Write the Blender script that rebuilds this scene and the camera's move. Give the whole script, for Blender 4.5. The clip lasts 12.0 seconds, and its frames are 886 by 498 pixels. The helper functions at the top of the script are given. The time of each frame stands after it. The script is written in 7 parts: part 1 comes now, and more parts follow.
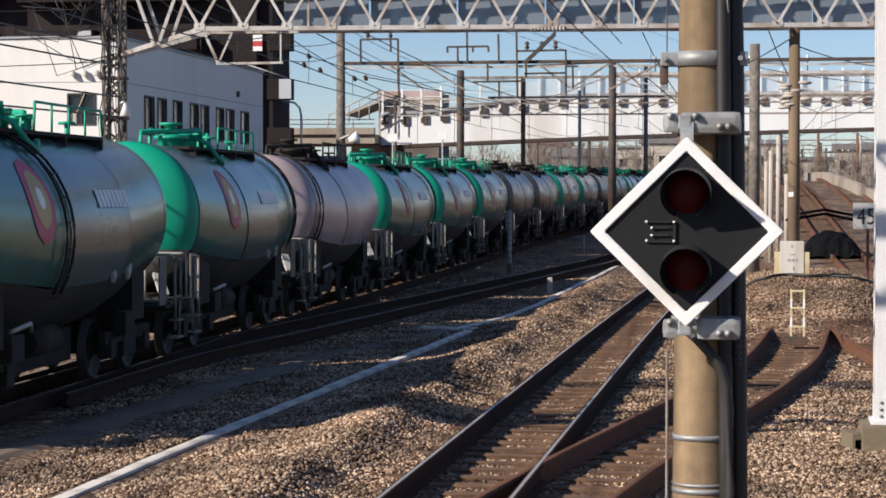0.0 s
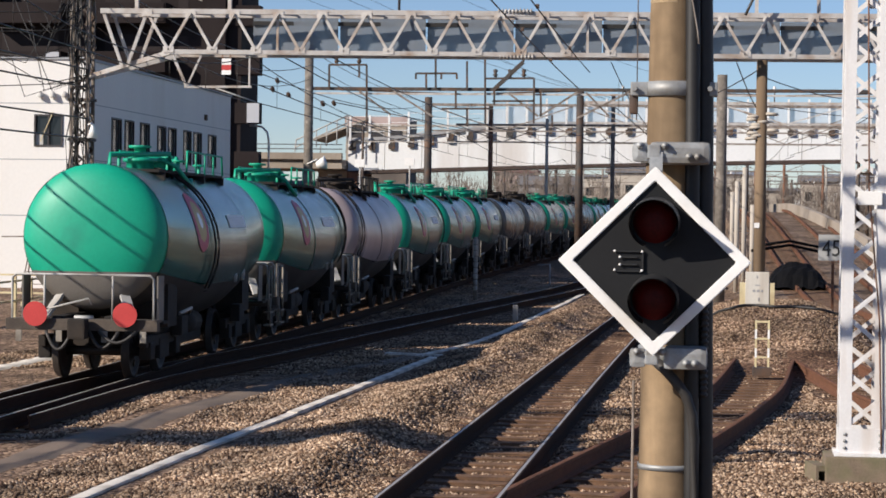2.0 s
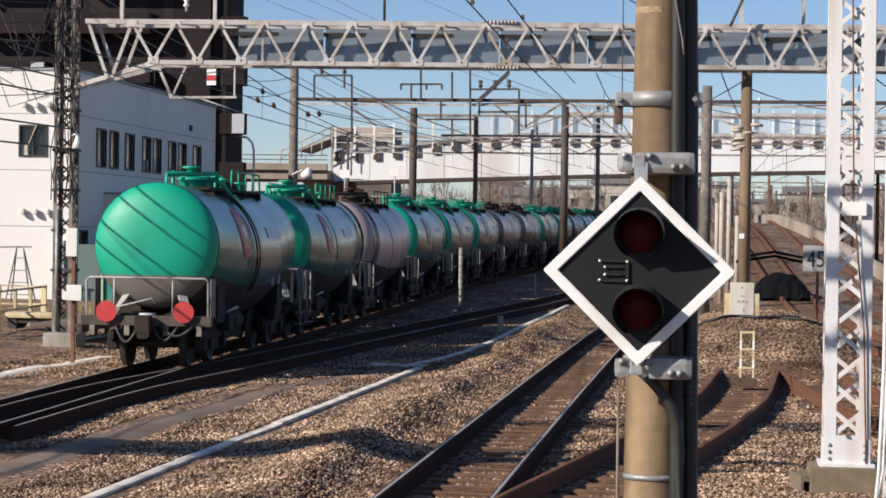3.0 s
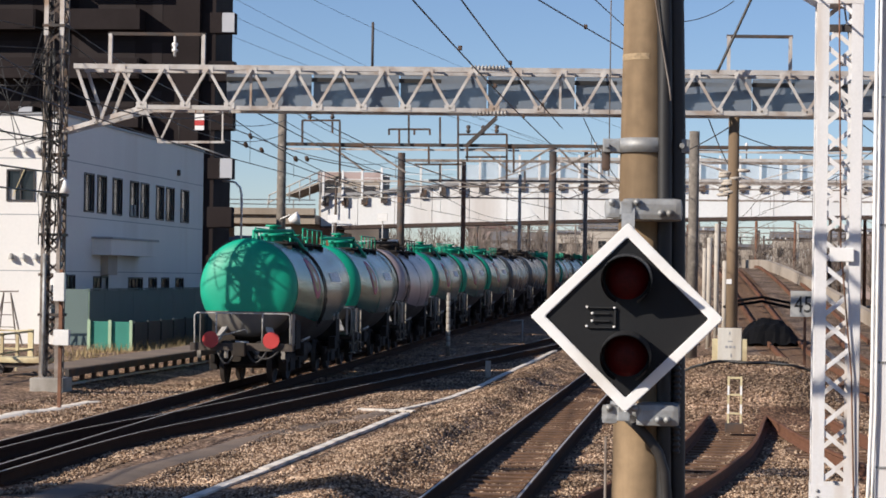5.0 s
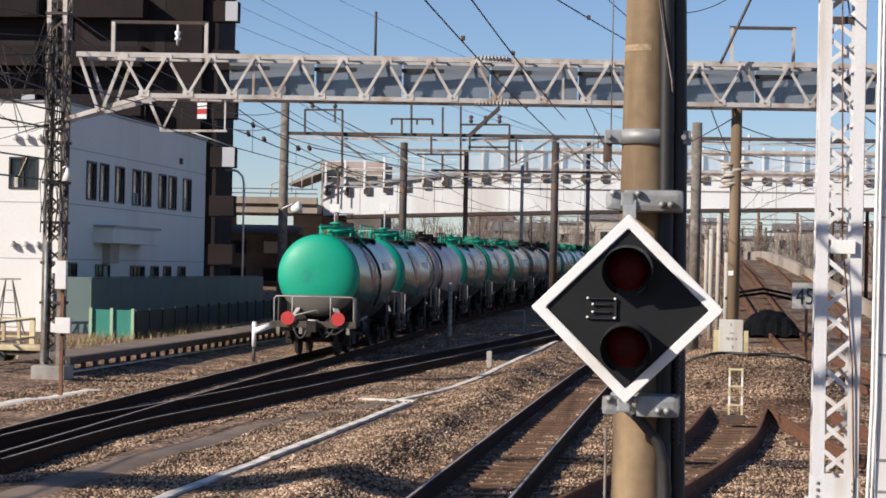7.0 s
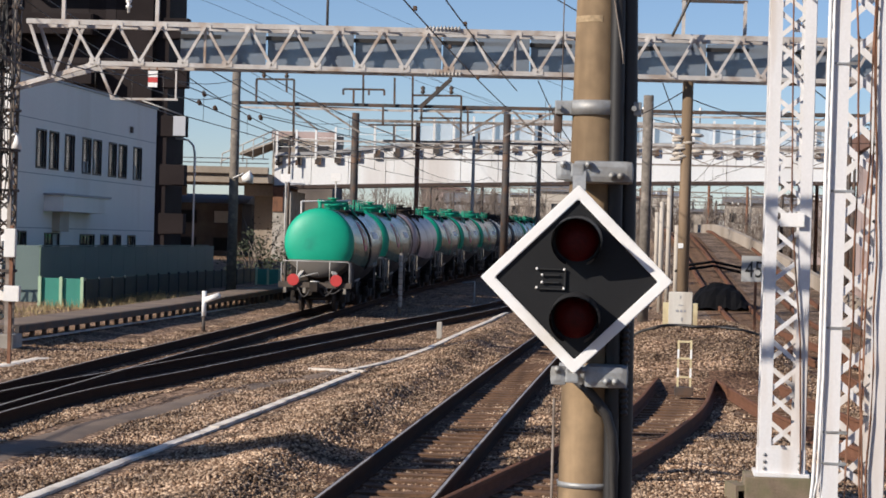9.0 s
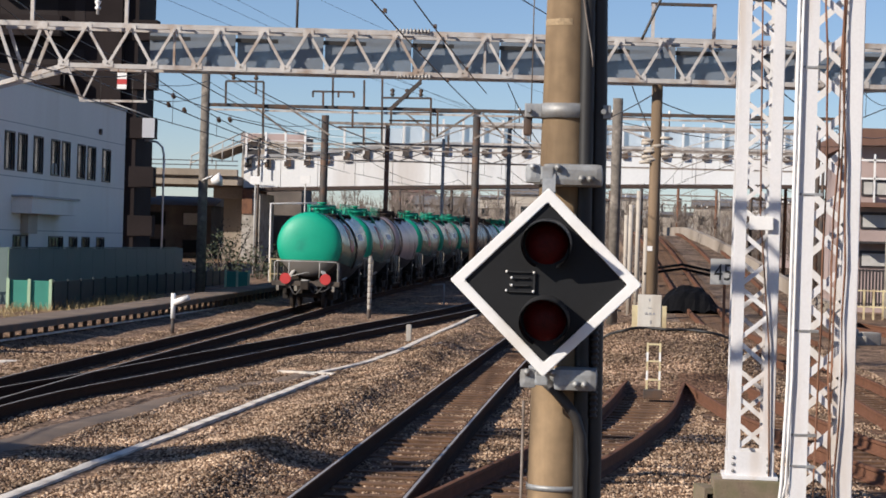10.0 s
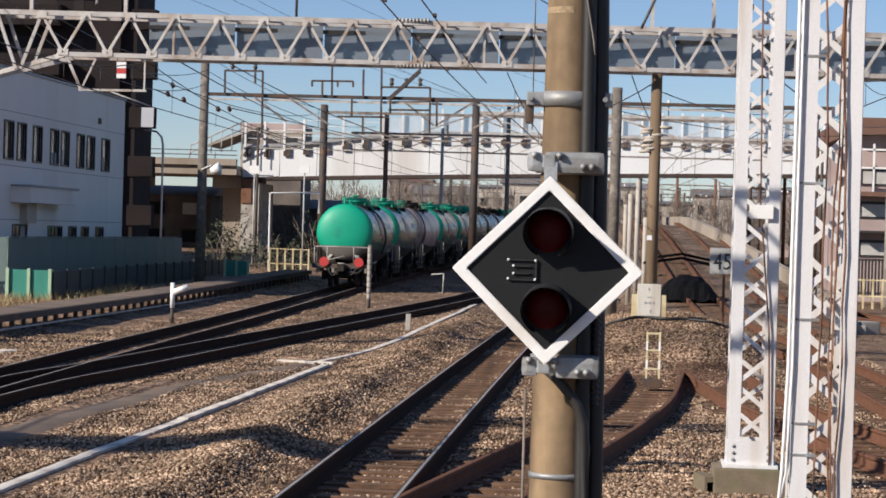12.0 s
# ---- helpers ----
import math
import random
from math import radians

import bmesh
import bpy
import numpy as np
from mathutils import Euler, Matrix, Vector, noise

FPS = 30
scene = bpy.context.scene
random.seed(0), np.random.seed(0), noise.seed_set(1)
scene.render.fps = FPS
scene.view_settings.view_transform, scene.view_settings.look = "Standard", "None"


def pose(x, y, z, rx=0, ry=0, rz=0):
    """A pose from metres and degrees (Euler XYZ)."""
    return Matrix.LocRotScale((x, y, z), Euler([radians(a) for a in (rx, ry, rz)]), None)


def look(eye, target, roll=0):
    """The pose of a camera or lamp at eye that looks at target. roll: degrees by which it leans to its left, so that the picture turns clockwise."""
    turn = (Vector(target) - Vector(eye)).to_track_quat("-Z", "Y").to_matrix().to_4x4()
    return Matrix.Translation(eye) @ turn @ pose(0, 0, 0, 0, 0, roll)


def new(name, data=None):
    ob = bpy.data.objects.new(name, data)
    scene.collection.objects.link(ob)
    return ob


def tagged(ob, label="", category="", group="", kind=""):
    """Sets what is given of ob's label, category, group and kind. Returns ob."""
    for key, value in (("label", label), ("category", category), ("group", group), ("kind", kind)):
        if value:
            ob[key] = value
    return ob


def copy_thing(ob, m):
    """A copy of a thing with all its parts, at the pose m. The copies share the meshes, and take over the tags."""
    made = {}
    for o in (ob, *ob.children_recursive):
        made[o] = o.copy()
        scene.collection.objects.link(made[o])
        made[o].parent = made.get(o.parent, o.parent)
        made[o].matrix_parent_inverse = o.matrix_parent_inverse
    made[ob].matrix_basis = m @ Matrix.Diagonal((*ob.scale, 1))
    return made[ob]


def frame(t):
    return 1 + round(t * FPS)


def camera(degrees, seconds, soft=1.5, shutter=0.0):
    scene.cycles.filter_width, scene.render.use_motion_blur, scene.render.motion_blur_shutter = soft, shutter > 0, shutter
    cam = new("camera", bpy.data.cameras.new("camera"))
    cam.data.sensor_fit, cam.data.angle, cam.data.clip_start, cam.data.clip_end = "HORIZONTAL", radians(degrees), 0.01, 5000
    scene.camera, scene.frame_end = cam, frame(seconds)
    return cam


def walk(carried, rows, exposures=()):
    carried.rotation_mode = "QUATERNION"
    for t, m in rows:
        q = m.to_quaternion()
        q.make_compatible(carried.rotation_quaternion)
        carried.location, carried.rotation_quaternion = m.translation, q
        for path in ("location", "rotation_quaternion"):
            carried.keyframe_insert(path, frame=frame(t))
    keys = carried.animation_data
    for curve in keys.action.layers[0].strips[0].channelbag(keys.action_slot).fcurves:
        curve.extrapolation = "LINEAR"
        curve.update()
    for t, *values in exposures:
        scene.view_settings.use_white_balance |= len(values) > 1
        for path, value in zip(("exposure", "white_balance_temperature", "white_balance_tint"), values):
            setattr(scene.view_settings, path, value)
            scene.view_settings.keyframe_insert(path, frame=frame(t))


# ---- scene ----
# seconds, eye, tilt up, turn to the left, lean
PATH = [
    (0.0, 0.000, 0.000, 2.600, -1.449, 8.373, 0.000),
    (0.5, -0.002, 0.000, 2.602, -1.459, 8.229, -0.076),
    (1.0, -0.003, 0.000, 2.600, -1.440, 8.113, -0.385),
    (1.5, -0.006, 0.000, 2.600, -1.225, 7.924, -0.761),
    (2.0, -0.012, 0.000, 2.601, -0.738, 7.463, -0.772),
    (2.5, -0.013, -0.000, 2.600, -0.477, 7.126, -0.659),
    (3.0, -0.012, -0.000, 2.597, -0.444, 7.069, -0.797),
    (3.5, -0.016, -0.000, 2.600, 0.026, 7.235, -0.730),
    (5.5, -0.009, -0.000, 2.603, 0.833, 6.672, -0.882),
    (6.0, -0.011, -0.000, 2.602, 0.950, 6.902, -0.802),
    (6.5, -0.010, -0.000, 2.603, 0.999, 6.921, -0.919),
    (7.0, -0.005, -0.000, 2.604, 0.487, 6.812, -1.173),
    (7.5, 0.000, -0.000, 2.600, -0.157, 6.409, -1.448),
    (9.5, 0.001, 0.000, 2.598, -0.250, 5.068, -1.571),
    (10.0, -0.000, 0.000, 2.599, -0.164, 4.673, -1.650),
    (10.5, -0.006, 0.000, 2.595, -0.312, 4.728, -1.748),
    (11.0, -0.013, 0.000, 2.593, -0.376, 4.914, -1.845),
    (11.5, -0.013, 0.000, 2.595, -0.359, 4.784, -1.807),
    (12.0, -0.013, 0.000, 2.592, -0.442, 4.638, -1.635),
]
cam = camera(23.315, 12.0, soft=1.7)
walk(cam, [(t, pose(x, y, z, 90 + up, 0, turn) @ pose(0, 0, 0, 0, 0, -lean)) for t, x, y, z, up, turn, lean in PATH],
     exposures=[(0.0, 0.37), (1.5, 0.32), (6.5, 0.33), (9.5, 0.30), (12.0, 0.27)])

# ---- light ----
SUN_TURN, SUN_UP = -128.0, 29.0
sky_world = bpy.data.worlds.new("sky")
scene.world = sky_world
sky_world.use_nodes = True
wn = sky_world.node_tree.nodes
sky = wn.new("ShaderNodeTexSky")
sky.sky_type, sky.sun_disc = "NISHITA", False
sky.sun_elevation, sky.sun_rotation = radians(SUN_UP), radians(SUN_TURN)
sky.air_density, sky.dust_density, sky.ozone_density, sky.altitude = 1.0, 0.0, 3.5, 800
wn["Background"].inputs["Strength"].default_value = 0.072
tint = wn.new("ShaderNodeVectorMath")
tint.operation = "MULTIPLY"
tint.inputs[1].default_value = (1.0, 1.015, 1.165)
sky_world.node_tree.links.new(sky.outputs[0], tint.inputs[0])
sky_world.node_tree.links.new(tint.outputs[0], wn["Background"].inputs["Color"])
sun_data = bpy.data.lights.new("sun", "SUN")
sun_data.energy, sun_data.angle, sun_data.color = 5.0, radians(0.53), (1.0, 0.91, 0.80)
sun = new("sun", sun_data)
sd = Vector((math.sin(radians(SUN_TURN)) * math.cos(radians(SUN_UP)), math.cos(radians(SUN_TURN)) * math.cos(radians(SUN_UP)), math.sin(radians(SUN_UP))))
sun.matrix_world = look(sd * 60, (0, 0, 0))


# ---- materials ----
def mat(name, base, rough=0.7, metal=0.0, var=0.25, scale=3.0, fine=40.0, bump=0.15, dirt=None, dirt_amount=0.35, streak=False, spec=None):
    """Paint or mineral with variation at two scales, fine relief and stains of a second colour."""
    m = bpy.data.materials.new(name)
    m.use_nodes = True
    n, l = m.node_tree.nodes, m.node_tree.links
    b = n["Principled BSDF"]
    b.inputs["Metallic"].default_value = metal
    if spec is not None:
        b.inputs["Specular IOR Level"].default_value = spec
    co = n.new("ShaderNodeTexCoord")
    mp = n.new("ShaderNodeMapping")
    if streak:
        mp.inputs["Scale"].default_value = (1, 1, 0.12)
    l.new(co.outputs["Object"], mp.inputs["Vector"])
    big, small = n.new("ShaderNodeTexNoise"), n.new("ShaderNodeTexNoise")
    big.inputs["Scale"].default_value, small.inputs["Scale"].default_value = scale, fine
    big.inputs["Detail"].default_value = small.inputs["Detail"].default_value = 4
    l.new(mp.outputs[0], big.inputs["Vector"]), l.new(co.outputs["Object"], small.inputs["Vector"])
    ramp = n.new("ShaderNodeMapRange")
    ramp.inputs["From Min"].default_value, ramp.inputs["From Max"].default_value = 0.3, 0.7
    ramp.inputs["To Min"].default_value, ramp.inputs["To Max"].default_value = 1 - var, 1 + var
    mixn = n.new("ShaderNodeMath")
    mixn.operation = "MULTIPLY_ADD"
    mixn.inputs[1].default_value, mixn.inputs[2].default_value = 0.45, 0.0
    l.new(small.outputs[0], mixn.inputs[0])
    addn = n.new("ShaderNodeMath")
    addn.operation = "MULTIPLY_ADD"
    addn.inputs[1].default_value = 0.55
    l.new(big.outputs[0], addn.inputs[0]), l.new(mixn.outputs[0], addn.inputs[2])
    l.new(addn.outputs[0], ramp.inputs["Value"])
    vm = n.new("ShaderNodeVectorMath")
    vm.operation = "SCALE"
    vm.inputs[0].default_value = base[:3]
    l.new(ramp.outputs[0], vm.inputs["Scale"])
    col = vm.outputs[0]
    if dirt:
        st = n.new("ShaderNodeTexNoise")
        st.inputs["Scale"].default_value, st.inputs["Detail"].default_value = scale * 0.6, 6
        l.new(mp.outputs[0], st.inputs["Vector"])
        r2 = n.new("ShaderNodeMapRange")
        r2.inputs["From Min"].default_value, r2.inputs["From Max"].default_value = 0.62 - dirt_amount * 0.5, 0.72
        l.new(st.outputs[0], r2.inputs["Value"])
        mx = n.new("ShaderNodeMix")
        mx.data_type = "RGBA"
        l.new(r2.outputs[0], mx.inputs[0]), l.new(col, mx.inputs[6])
        mx.inputs[7].default_value = (*dirt, 1)
        col = mx.outputs[2]
    l.new(col, b.inputs["Base Color"])
    rr = n.new("ShaderNodeMapRange")
    rr.inputs["To Min"].default_value, rr.inputs["To Max"].default_value = max(rough - 0.1, 0.03), min(rough + 0.12, 1)
    l.new(big.outputs[0], rr.inputs["Value"]), l.new(rr.outputs[0], b.inputs["Roughness"])
    if bump:
        bp = n.new("ShaderNodeBump")
        bp.inputs["Strength"].default_value, bp.inputs["Distance"].default_value = bump, 0.01
        l.new(small.outputs[0], bp.inputs["Height"]), l.new(bp.outputs[0], b.inputs["Normal"])
    return m


def stone_mat(name, c1, c2, c3, scale=14.0, bump=0.6, island=False):
    """Broken stone: three tones cell by cell."""
    m = bpy.data.materials.new(name)
    m.use_nodes = True
    n, l = m.node_tree.nodes, m.node_tree.links
    b = n["Principled BSDF"]
    b.inputs["Roughness"].default_value = 0.92
    b.inputs["Specular IOR Level"].default_value = 0.25
    co = n.new("ShaderNodeTexCoord")
    ramp = n.new("ShaderNodeValToRGB")
    e = ramp.color_ramp.elements
    e[0].position, e[0].color = 0.1, (*c1, 1)
    e[1].position, e[1].color = 0.9, (*c3, 1)
    mid = e.new(0.5)
    mid.color = (*c2, 1)
    wide = n.new("ShaderNodeTexNoise")
    wide.inputs["Scale"].default_value, wide.inputs["Detail"].default_value = 0.8, 5
    l.new(co.outputs["Object"], wide.inputs["Vector"])
    if island:
        g = n.new("ShaderNodeNewGeometry")
        l.new(g.outputs["Random Per Island"], ramp.inputs[0])
    else:
        v = n.new("ShaderNodeTexVoronoi")
        v.inputs["Scale"].default_value = scale
        l.new(co.outputs["Object"], v.inputs["Vector"])
        sep = n.new("ShaderNodeSeparateColor")
        l.new(v.outputs["Color"], sep.inputs[0]), l.new(sep.outputs[0], ramp.inputs[0])
        bp = n.new("ShaderNodeBump")
        bp.inputs["Strength"].default_value, bp.inputs["Distance"].default_value = bump, 0.05
        bp.invert = True
        l.new(v.outputs["Distance"], bp.inputs["Height"]), l.new(bp.outputs[0], b.inputs["Normal"])
    mr = n.new("ShaderNodeMapRange")
    mr.inputs["From Min"].default_value, mr.inputs["From Max"].default_value = 0.3, 0.7
    mr.inputs["To Min"].default_value, mr.inputs["To Max"].default_value = 0.42, 1.42
    l.new(wide.outputs[0], mr.inputs["Value"])
    sc = n.new("ShaderNodeVectorMath")
    sc.operation = "SCALE"
    l.new(ramp.outputs[0], sc.inputs[0]), l.new(mr.outputs[0], sc.inputs["Scale"])
    l.new(sc.outputs[0], b.inputs["Base Color"])
    return m


M_BALLAST = stone_mat("ballast_ground", (0.075, 0.043, 0.026), (0.20, 0.126, 0.080), (0.39, 0.265, 0.182), 16)
M_STONE = stone_mat("ballast_stone", (0.08, 0.047, 0.030), (0.25, 0.160, 0.102), (0.56, 0.412, 0.290), island=True)
M_RUSTGROUND = stone_mat("rusty_ballast", (0.060, 0.031, 0.019), (0.145, 0.078, 0.047), (0.24, 0.142, 0.090), 18)
M_RAMP = stone_mat("ramp_ballast", (0.09, 0.06, 0.043), (0.16, 0.112, 0.08), (0.25, 0.18, 0.132), 12)
M_SOIL = mat("trodden_soil", (0.185, 0.135, 0.10), 0.95, var=0.3, scale=1.2, fine=30, bump=0.5, dirt=(0.11, 0.085, 0.07))
M_CONC = mat("pole_concrete", (0.215, 0.15, 0.095), 0.88, var=0.3, scale=5, fine=60, bump=0.2, dirt=(0.11, 0.073, 0.04), dirt_amount=0.6, streak=True)
M_POST = mat("stained_post_concrete", (0.27, 0.187, 0.108), 0.85, var=0.38, scale=9, fine=14, bump=0.06, dirt=(0.105, 0.068, 0.036), dirt_amount=0.65, streak=True)
M_STAIN = mat("strap_mark", (0.34, 0.25, 0.15), 0.9, var=0.35, scale=30, fine=60, bump=0.05)
M_CONC_GREY = mat("grey_concrete", (0.40, 0.37, 0.33), 0.9, var=0.22, scale=2.5, fine=40, bump=0.25, dirt=(0.2, 0.18, 0.15))
M_POLED = mat("dark_speckled_concrete", (0.15, 0.13, 0.11), 0.9, var=0.4, scale=6, fine=30, bump=0.2, dirt=(0.30, 0.26, 0.22), dirt_amount=0.2)
M_MOSS = mat("mossy_concrete", (0.20, 0.150, 0.105), 0.95, var=0.3, scale=6, fine=50, bump=0.3, dirt=(0.12, 0.12, 0.06), dirt_amount=0.5)
M_WHITE = mat("white_paint", (0.80, 0.79, 0.77), 0.5, var=0.05, scale=4, fine=30, bump=0.03, dirt=(0.62, 0.58, 0.53), dirt_amount=0.15)
M_TOWER = mat("tower_paint", (0.70, 0.69, 0.69), 0.55, var=0.08, scale=5, fine=40, bump=0.05, dirt=(0.55, 0.48, 0.42), dirt_amount=0.25, streak=True)
M_BLACK = mat("black_sheet", (0.0085, 0.0088, 0.0098), 0.6, var=0.2, scale=4, fine=50, bump=0.04, spec=0.3)
M_HOOD = mat("black_hood", (0.012, 0.012, 0.013), 0.6, var=0.2, bump=0.05)
M_LENS = mat("red_lens", (0.085, 0.004, 0.005), 0.4, var=0.4, scale=12, fine=90, bump=0.1, spec=0.15)
M_GALV = mat("galvanised_steel", (0.34, 0.35, 0.355), 0.55, 0.45, var=0.22, scale=9, fine=60, bump=0.08, dirt=(0.19, 0.175, 0.155), dirt_amount=0.45)
M_GANTRY = mat("gantry_steel", (0.52, 0.49, 0.46), 0.6, 0.25, var=0.15, scale=3, fine=30, bump=0.06, dirt=(0.30, 0.21, 0.15), dirt_amount=0.3)
M_DARKSTEEL = mat("dark_steel", (0.06, 0.052, 0.048), 0.7, 0.2, var=0.3, scale=4, bump=0.1, dirt=(0.13, 0.07, 0.04))
M_OLDSTEEL = mat("old_lattice_steel", (0.30, 0.26, 0.23), 0.75, 0.2, var=0.3, scale=5, bump=0.1, dirt=(0.10, 0.07, 0.05), dirt_amount=0.5)
M_RUST = mat("rust", (0.20, 0.095, 0.055), 0.85, 0.1, var=0.3, scale=6, bump=0.2, dirt=(0.09, 0.045, 0.03))
M_RAILSIDE = mat("rail_side", (0.050, 0.027, 0.018), 0.95, 0.0, var=0.25, scale=5, bump=0.15, spec=0.1)
M_RAILHEAD = mat("rail_head", (0.48, 0.45, 0.42), 0.5, 0.5, var=0.12, scale=3, bump=0.03)
M_RAILRUST = mat("rail_rusty", (0.15, 0.072, 0.045), 0.9, 0.0, var=0.3, scale=5, bump=0.15, spec=0.15)
M_WOOD = mat("sleeper_wood", (0.165, 0.090, 0.050), 0.9, var=0.4, scale=5, fine=50, bump=0.4, dirt=(0.07, 0.042, 0.027))
M_CABLE = mat("black_cable", (0.018, 0.017, 0.017), 0.55, var=0.2, bump=0.03)
M_WIRE = mat("wire_metal", (0.06, 0.055, 0.05), 0.5, 0.4, var=0.2, bump=0)
M_HOSE = mat("grey_hose", (0.030, 0.027, 0.025), 0.55, var=0.2, bump=0.05)
M_YELLOW = mat("pale_yellow_paint", (0.62, 0.53, 0.32), 0.6, var=0.15, bump=0.06, dirt=(0.35, 0.25, 0.14))
M_RED = mat("red_paint", (0.50, 0.045, 0.042), 0.5, var=0.15, bump=0.04)
M_GREEN = mat("tank_green", (0.0, 0.33, 0.20), 0.5, var=0.08, scale=1.5, fine=20, bump=0.02, dirt=(0.005, 0.22, 0.15), dirt_amount=0.15)
M_GREENTOP = mat("fittings_green", (0.003, 0.32, 0.195), 0.5, var=0.2, scale=4, bump=0.06)
M_SHELL = mat("tank_silver", (0.16, 0.228, 0.207), 0.19, 0.38, var=0.06, scale=0.8, fine=5, bump=0.0, dirt=(0.135, 0.165, 0.155), dirt_amount=0.3, streak=True)
M_SHELLG = mat("tank_silver_green", (0.088, 0.225, 0.185), 0.19, 0.38, var=0.06, scale=0.8, fine=5, bump=0.0, dirt=(0.095, 0.155, 0.135), dirt_amount=0.3, streak=True)
M_PINK = mat("tank_pinkish_grey", (0.43, 0.35, 0.36), 0.28, 0.12, var=0.08, scale=1.0, fine=6, bump=0.0, dirt=(0.25, 0.20, 0.20), streak=True)
M_SHELLD = mat("tank_dull_grey", (0.105, 0.115, 0.12), 0.24, 0.25, var=0.1, scale=1.0, fine=6, bump=0.0, dirt=(0.08, 0.08, 0.08), streak=True)
# grime plus the flank's own shade, both put into this near-black colour
M_BELLY = mat("tank_belly_shaded_grime", (0.032, 0.028, 0.026), 0.6, var=0.25, scale=1.2, fine=8, bump=0.03, dirt=(0.058, 0.049, 0.044), streak=True)
M_FOOT = mat("tank_foot_grey", (0.16, 0.145, 0.13), 0.6, var=0.18, scale=1.6, bump=0.05, dirt=(0.16, 0.14, 0.12), streak=True)
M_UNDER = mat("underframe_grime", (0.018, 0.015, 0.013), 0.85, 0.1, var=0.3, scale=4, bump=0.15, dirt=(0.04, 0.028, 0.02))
M_WHEEL = mat("wheel_steel", (0.035, 0.028, 0.024), 0.6, 0.4, var=0.3, scale=5, bump=0.1)
M_GREYPAINT = mat("grey_paint", (0.45, 0.44, 0.42), 0.6, var=0.12, bump=0.05, dirt=(0.25, 0.22, 0.19))
M_LOGO1 = mat("logo_pink", (0.50, 0.07, 0.13), 0.45, var=0.12, bump=0)
M_LOGO2 = mat("logo_yellow", (0.50, 0.36, 0.13), 0.45, var=0.12, bump=0)
M_LETTER = mat("faded_lettering", (0.86, 0.88, 0.88), 0.5, var=0.1, bump=0)
M_WALLW = mat("white_render_wall", (0.74, 0.72, 0.69), 0.85, var=0.05, scale=0.5, fine=8, bump=0.05, dirt=(0.62, 0.58, 0.53), dirt_amount=0.2, streak=True)
M_ROOF = mat("roof_edge_metal", (0.30, 0.31, 0.33), 0.6, 0.3, var=0.1, bump=0.04)
M_FRAME = mat("window_frame_dark", (0.05, 0.045, 0.045), 0.5, 0.3, var=0.1, bump=0)
M_GLASS = mat("dark_window_glass", (0.02, 0.024, 0.028), 0.06, 0.0, var=0.3, scale=1.5, bump=0)
M_BLIND = mat("light_curtain", (0.45, 0.44, 0.42), 0.9, var=0.2, scale=3, bump=0.05)
M_BRICK = mat("brown_tile_wall", (0.025, 0.0195, 0.0195), 0.75, spec=0.08, var=0.15, scale=0.6, fine=6, bump=0.08, dirt=(0.018, 0.014, 0.014))
M_SHUTTER = mat("closed_brown_shutter", (0.030, 0.024, 0.024), 0.7, spec=0.1, var=0.2, scale=1.0, bump=0.03)
M_BRICK2 = mat("balcony_panel_grey", (0.42, 0.43, 0.46), 0.6, var=0.08, scale=0.8, bump=0.03)
M_BRIDGE = mat("bridge_girder_paint", (0.75, 0.76, 0.765), 0.6, var=0.07, scale=0.4, fine=5, bump=0.03, dirt=(0.52, 0.46, 0.42), dirt_amount=0.25, streak=True)
M_PANEL = mat("noise_barrier_panel", (0.60, 0.65, 0.71), 0.35, var=0.06, scale=0.6, bump=0.02)
M_PANEL.node_tree.nodes["Principled BSDF"].inputs["Alpha"].default_value = 0.42
M_FLANGE = mat("flange_brown", (0.055, 0.036, 0.030), 0.8, var=0.25, scale=1.0, bump=0.05)
M_BRCONC = mat("bridge_concrete", (0.34, 0.29, 0.24), 0.9, var=0.18, scale=0.5, fine=6, bump=0.15, dirt=(0.20, 0.16, 0.12), streak=True)
M_FENCEG = mat("green_fence_sheet", (0.105, 0.15, 0.145), 0.6, var=0.12, scale=1.5, bump=0.05, dirt=(0.11, 0.16, 0.15))
M_FENCEP = mat("pale_green_post", (0.35, 0.48, 0.32), 0.6, var=0.1, bump=0.04)
# the low fence where it stands in shade; the shade is in the colour
M_FENCESHADE = mat("shaded_fence_board", (0.016, 0.028, 0.034), 0.6, var=0.2, scale=1.5, bump=0.05)
M_FENCELOW = mat("teal_fence_board", (0.03, 0.21, 0.16), 0.55, var=0.12, scale=2, bump=0.05)
M_GRASS = mat("dry_grass_blade", (0.36, 0.27, 0.13), 0.95, var=0.3, scale=3, bump=0)
M_BUSH = mat("dark_leaf", (0.045, 0.055, 0.03), 0.9, var=0.4, scale=3, bump=0)
M_TWIG = mat("bare_twig", (0.19, 0.155, 0.13), 0.9, var=0.3, scale=3, bump=0)
M_TARP = mat("black_tarpaulin", (0.006, 0.006, 0.007), 0.8, var=0.3, scale=2, bump=0.3, spec=0.08)
M_PINKWALL = mat("dusky_pink_wall", (0.40, 0.31, 0.29), 0.85, var=0.1, scale=0.7, bump=0.1, dirt=(0.28, 0.21, 0.19))
M_BROWNROOF = mat("brown_roof", (0.16, 0.085, 0.06), 0.8, var=0.2, scale=1.5, bump=0.2)
M_TILEROOF = mat("grey_roof_tiles", (0.16, 0.155, 0.155), 0.7, var=0.2, scale=2, bump=0.2)
M_BEIGE = mat("beige_wall", (0.46, 0.41, 0.35), 0.85, var=0.12, scale=0.6, bump=0.08, dirt=(0.34, 0.29, 0.24))
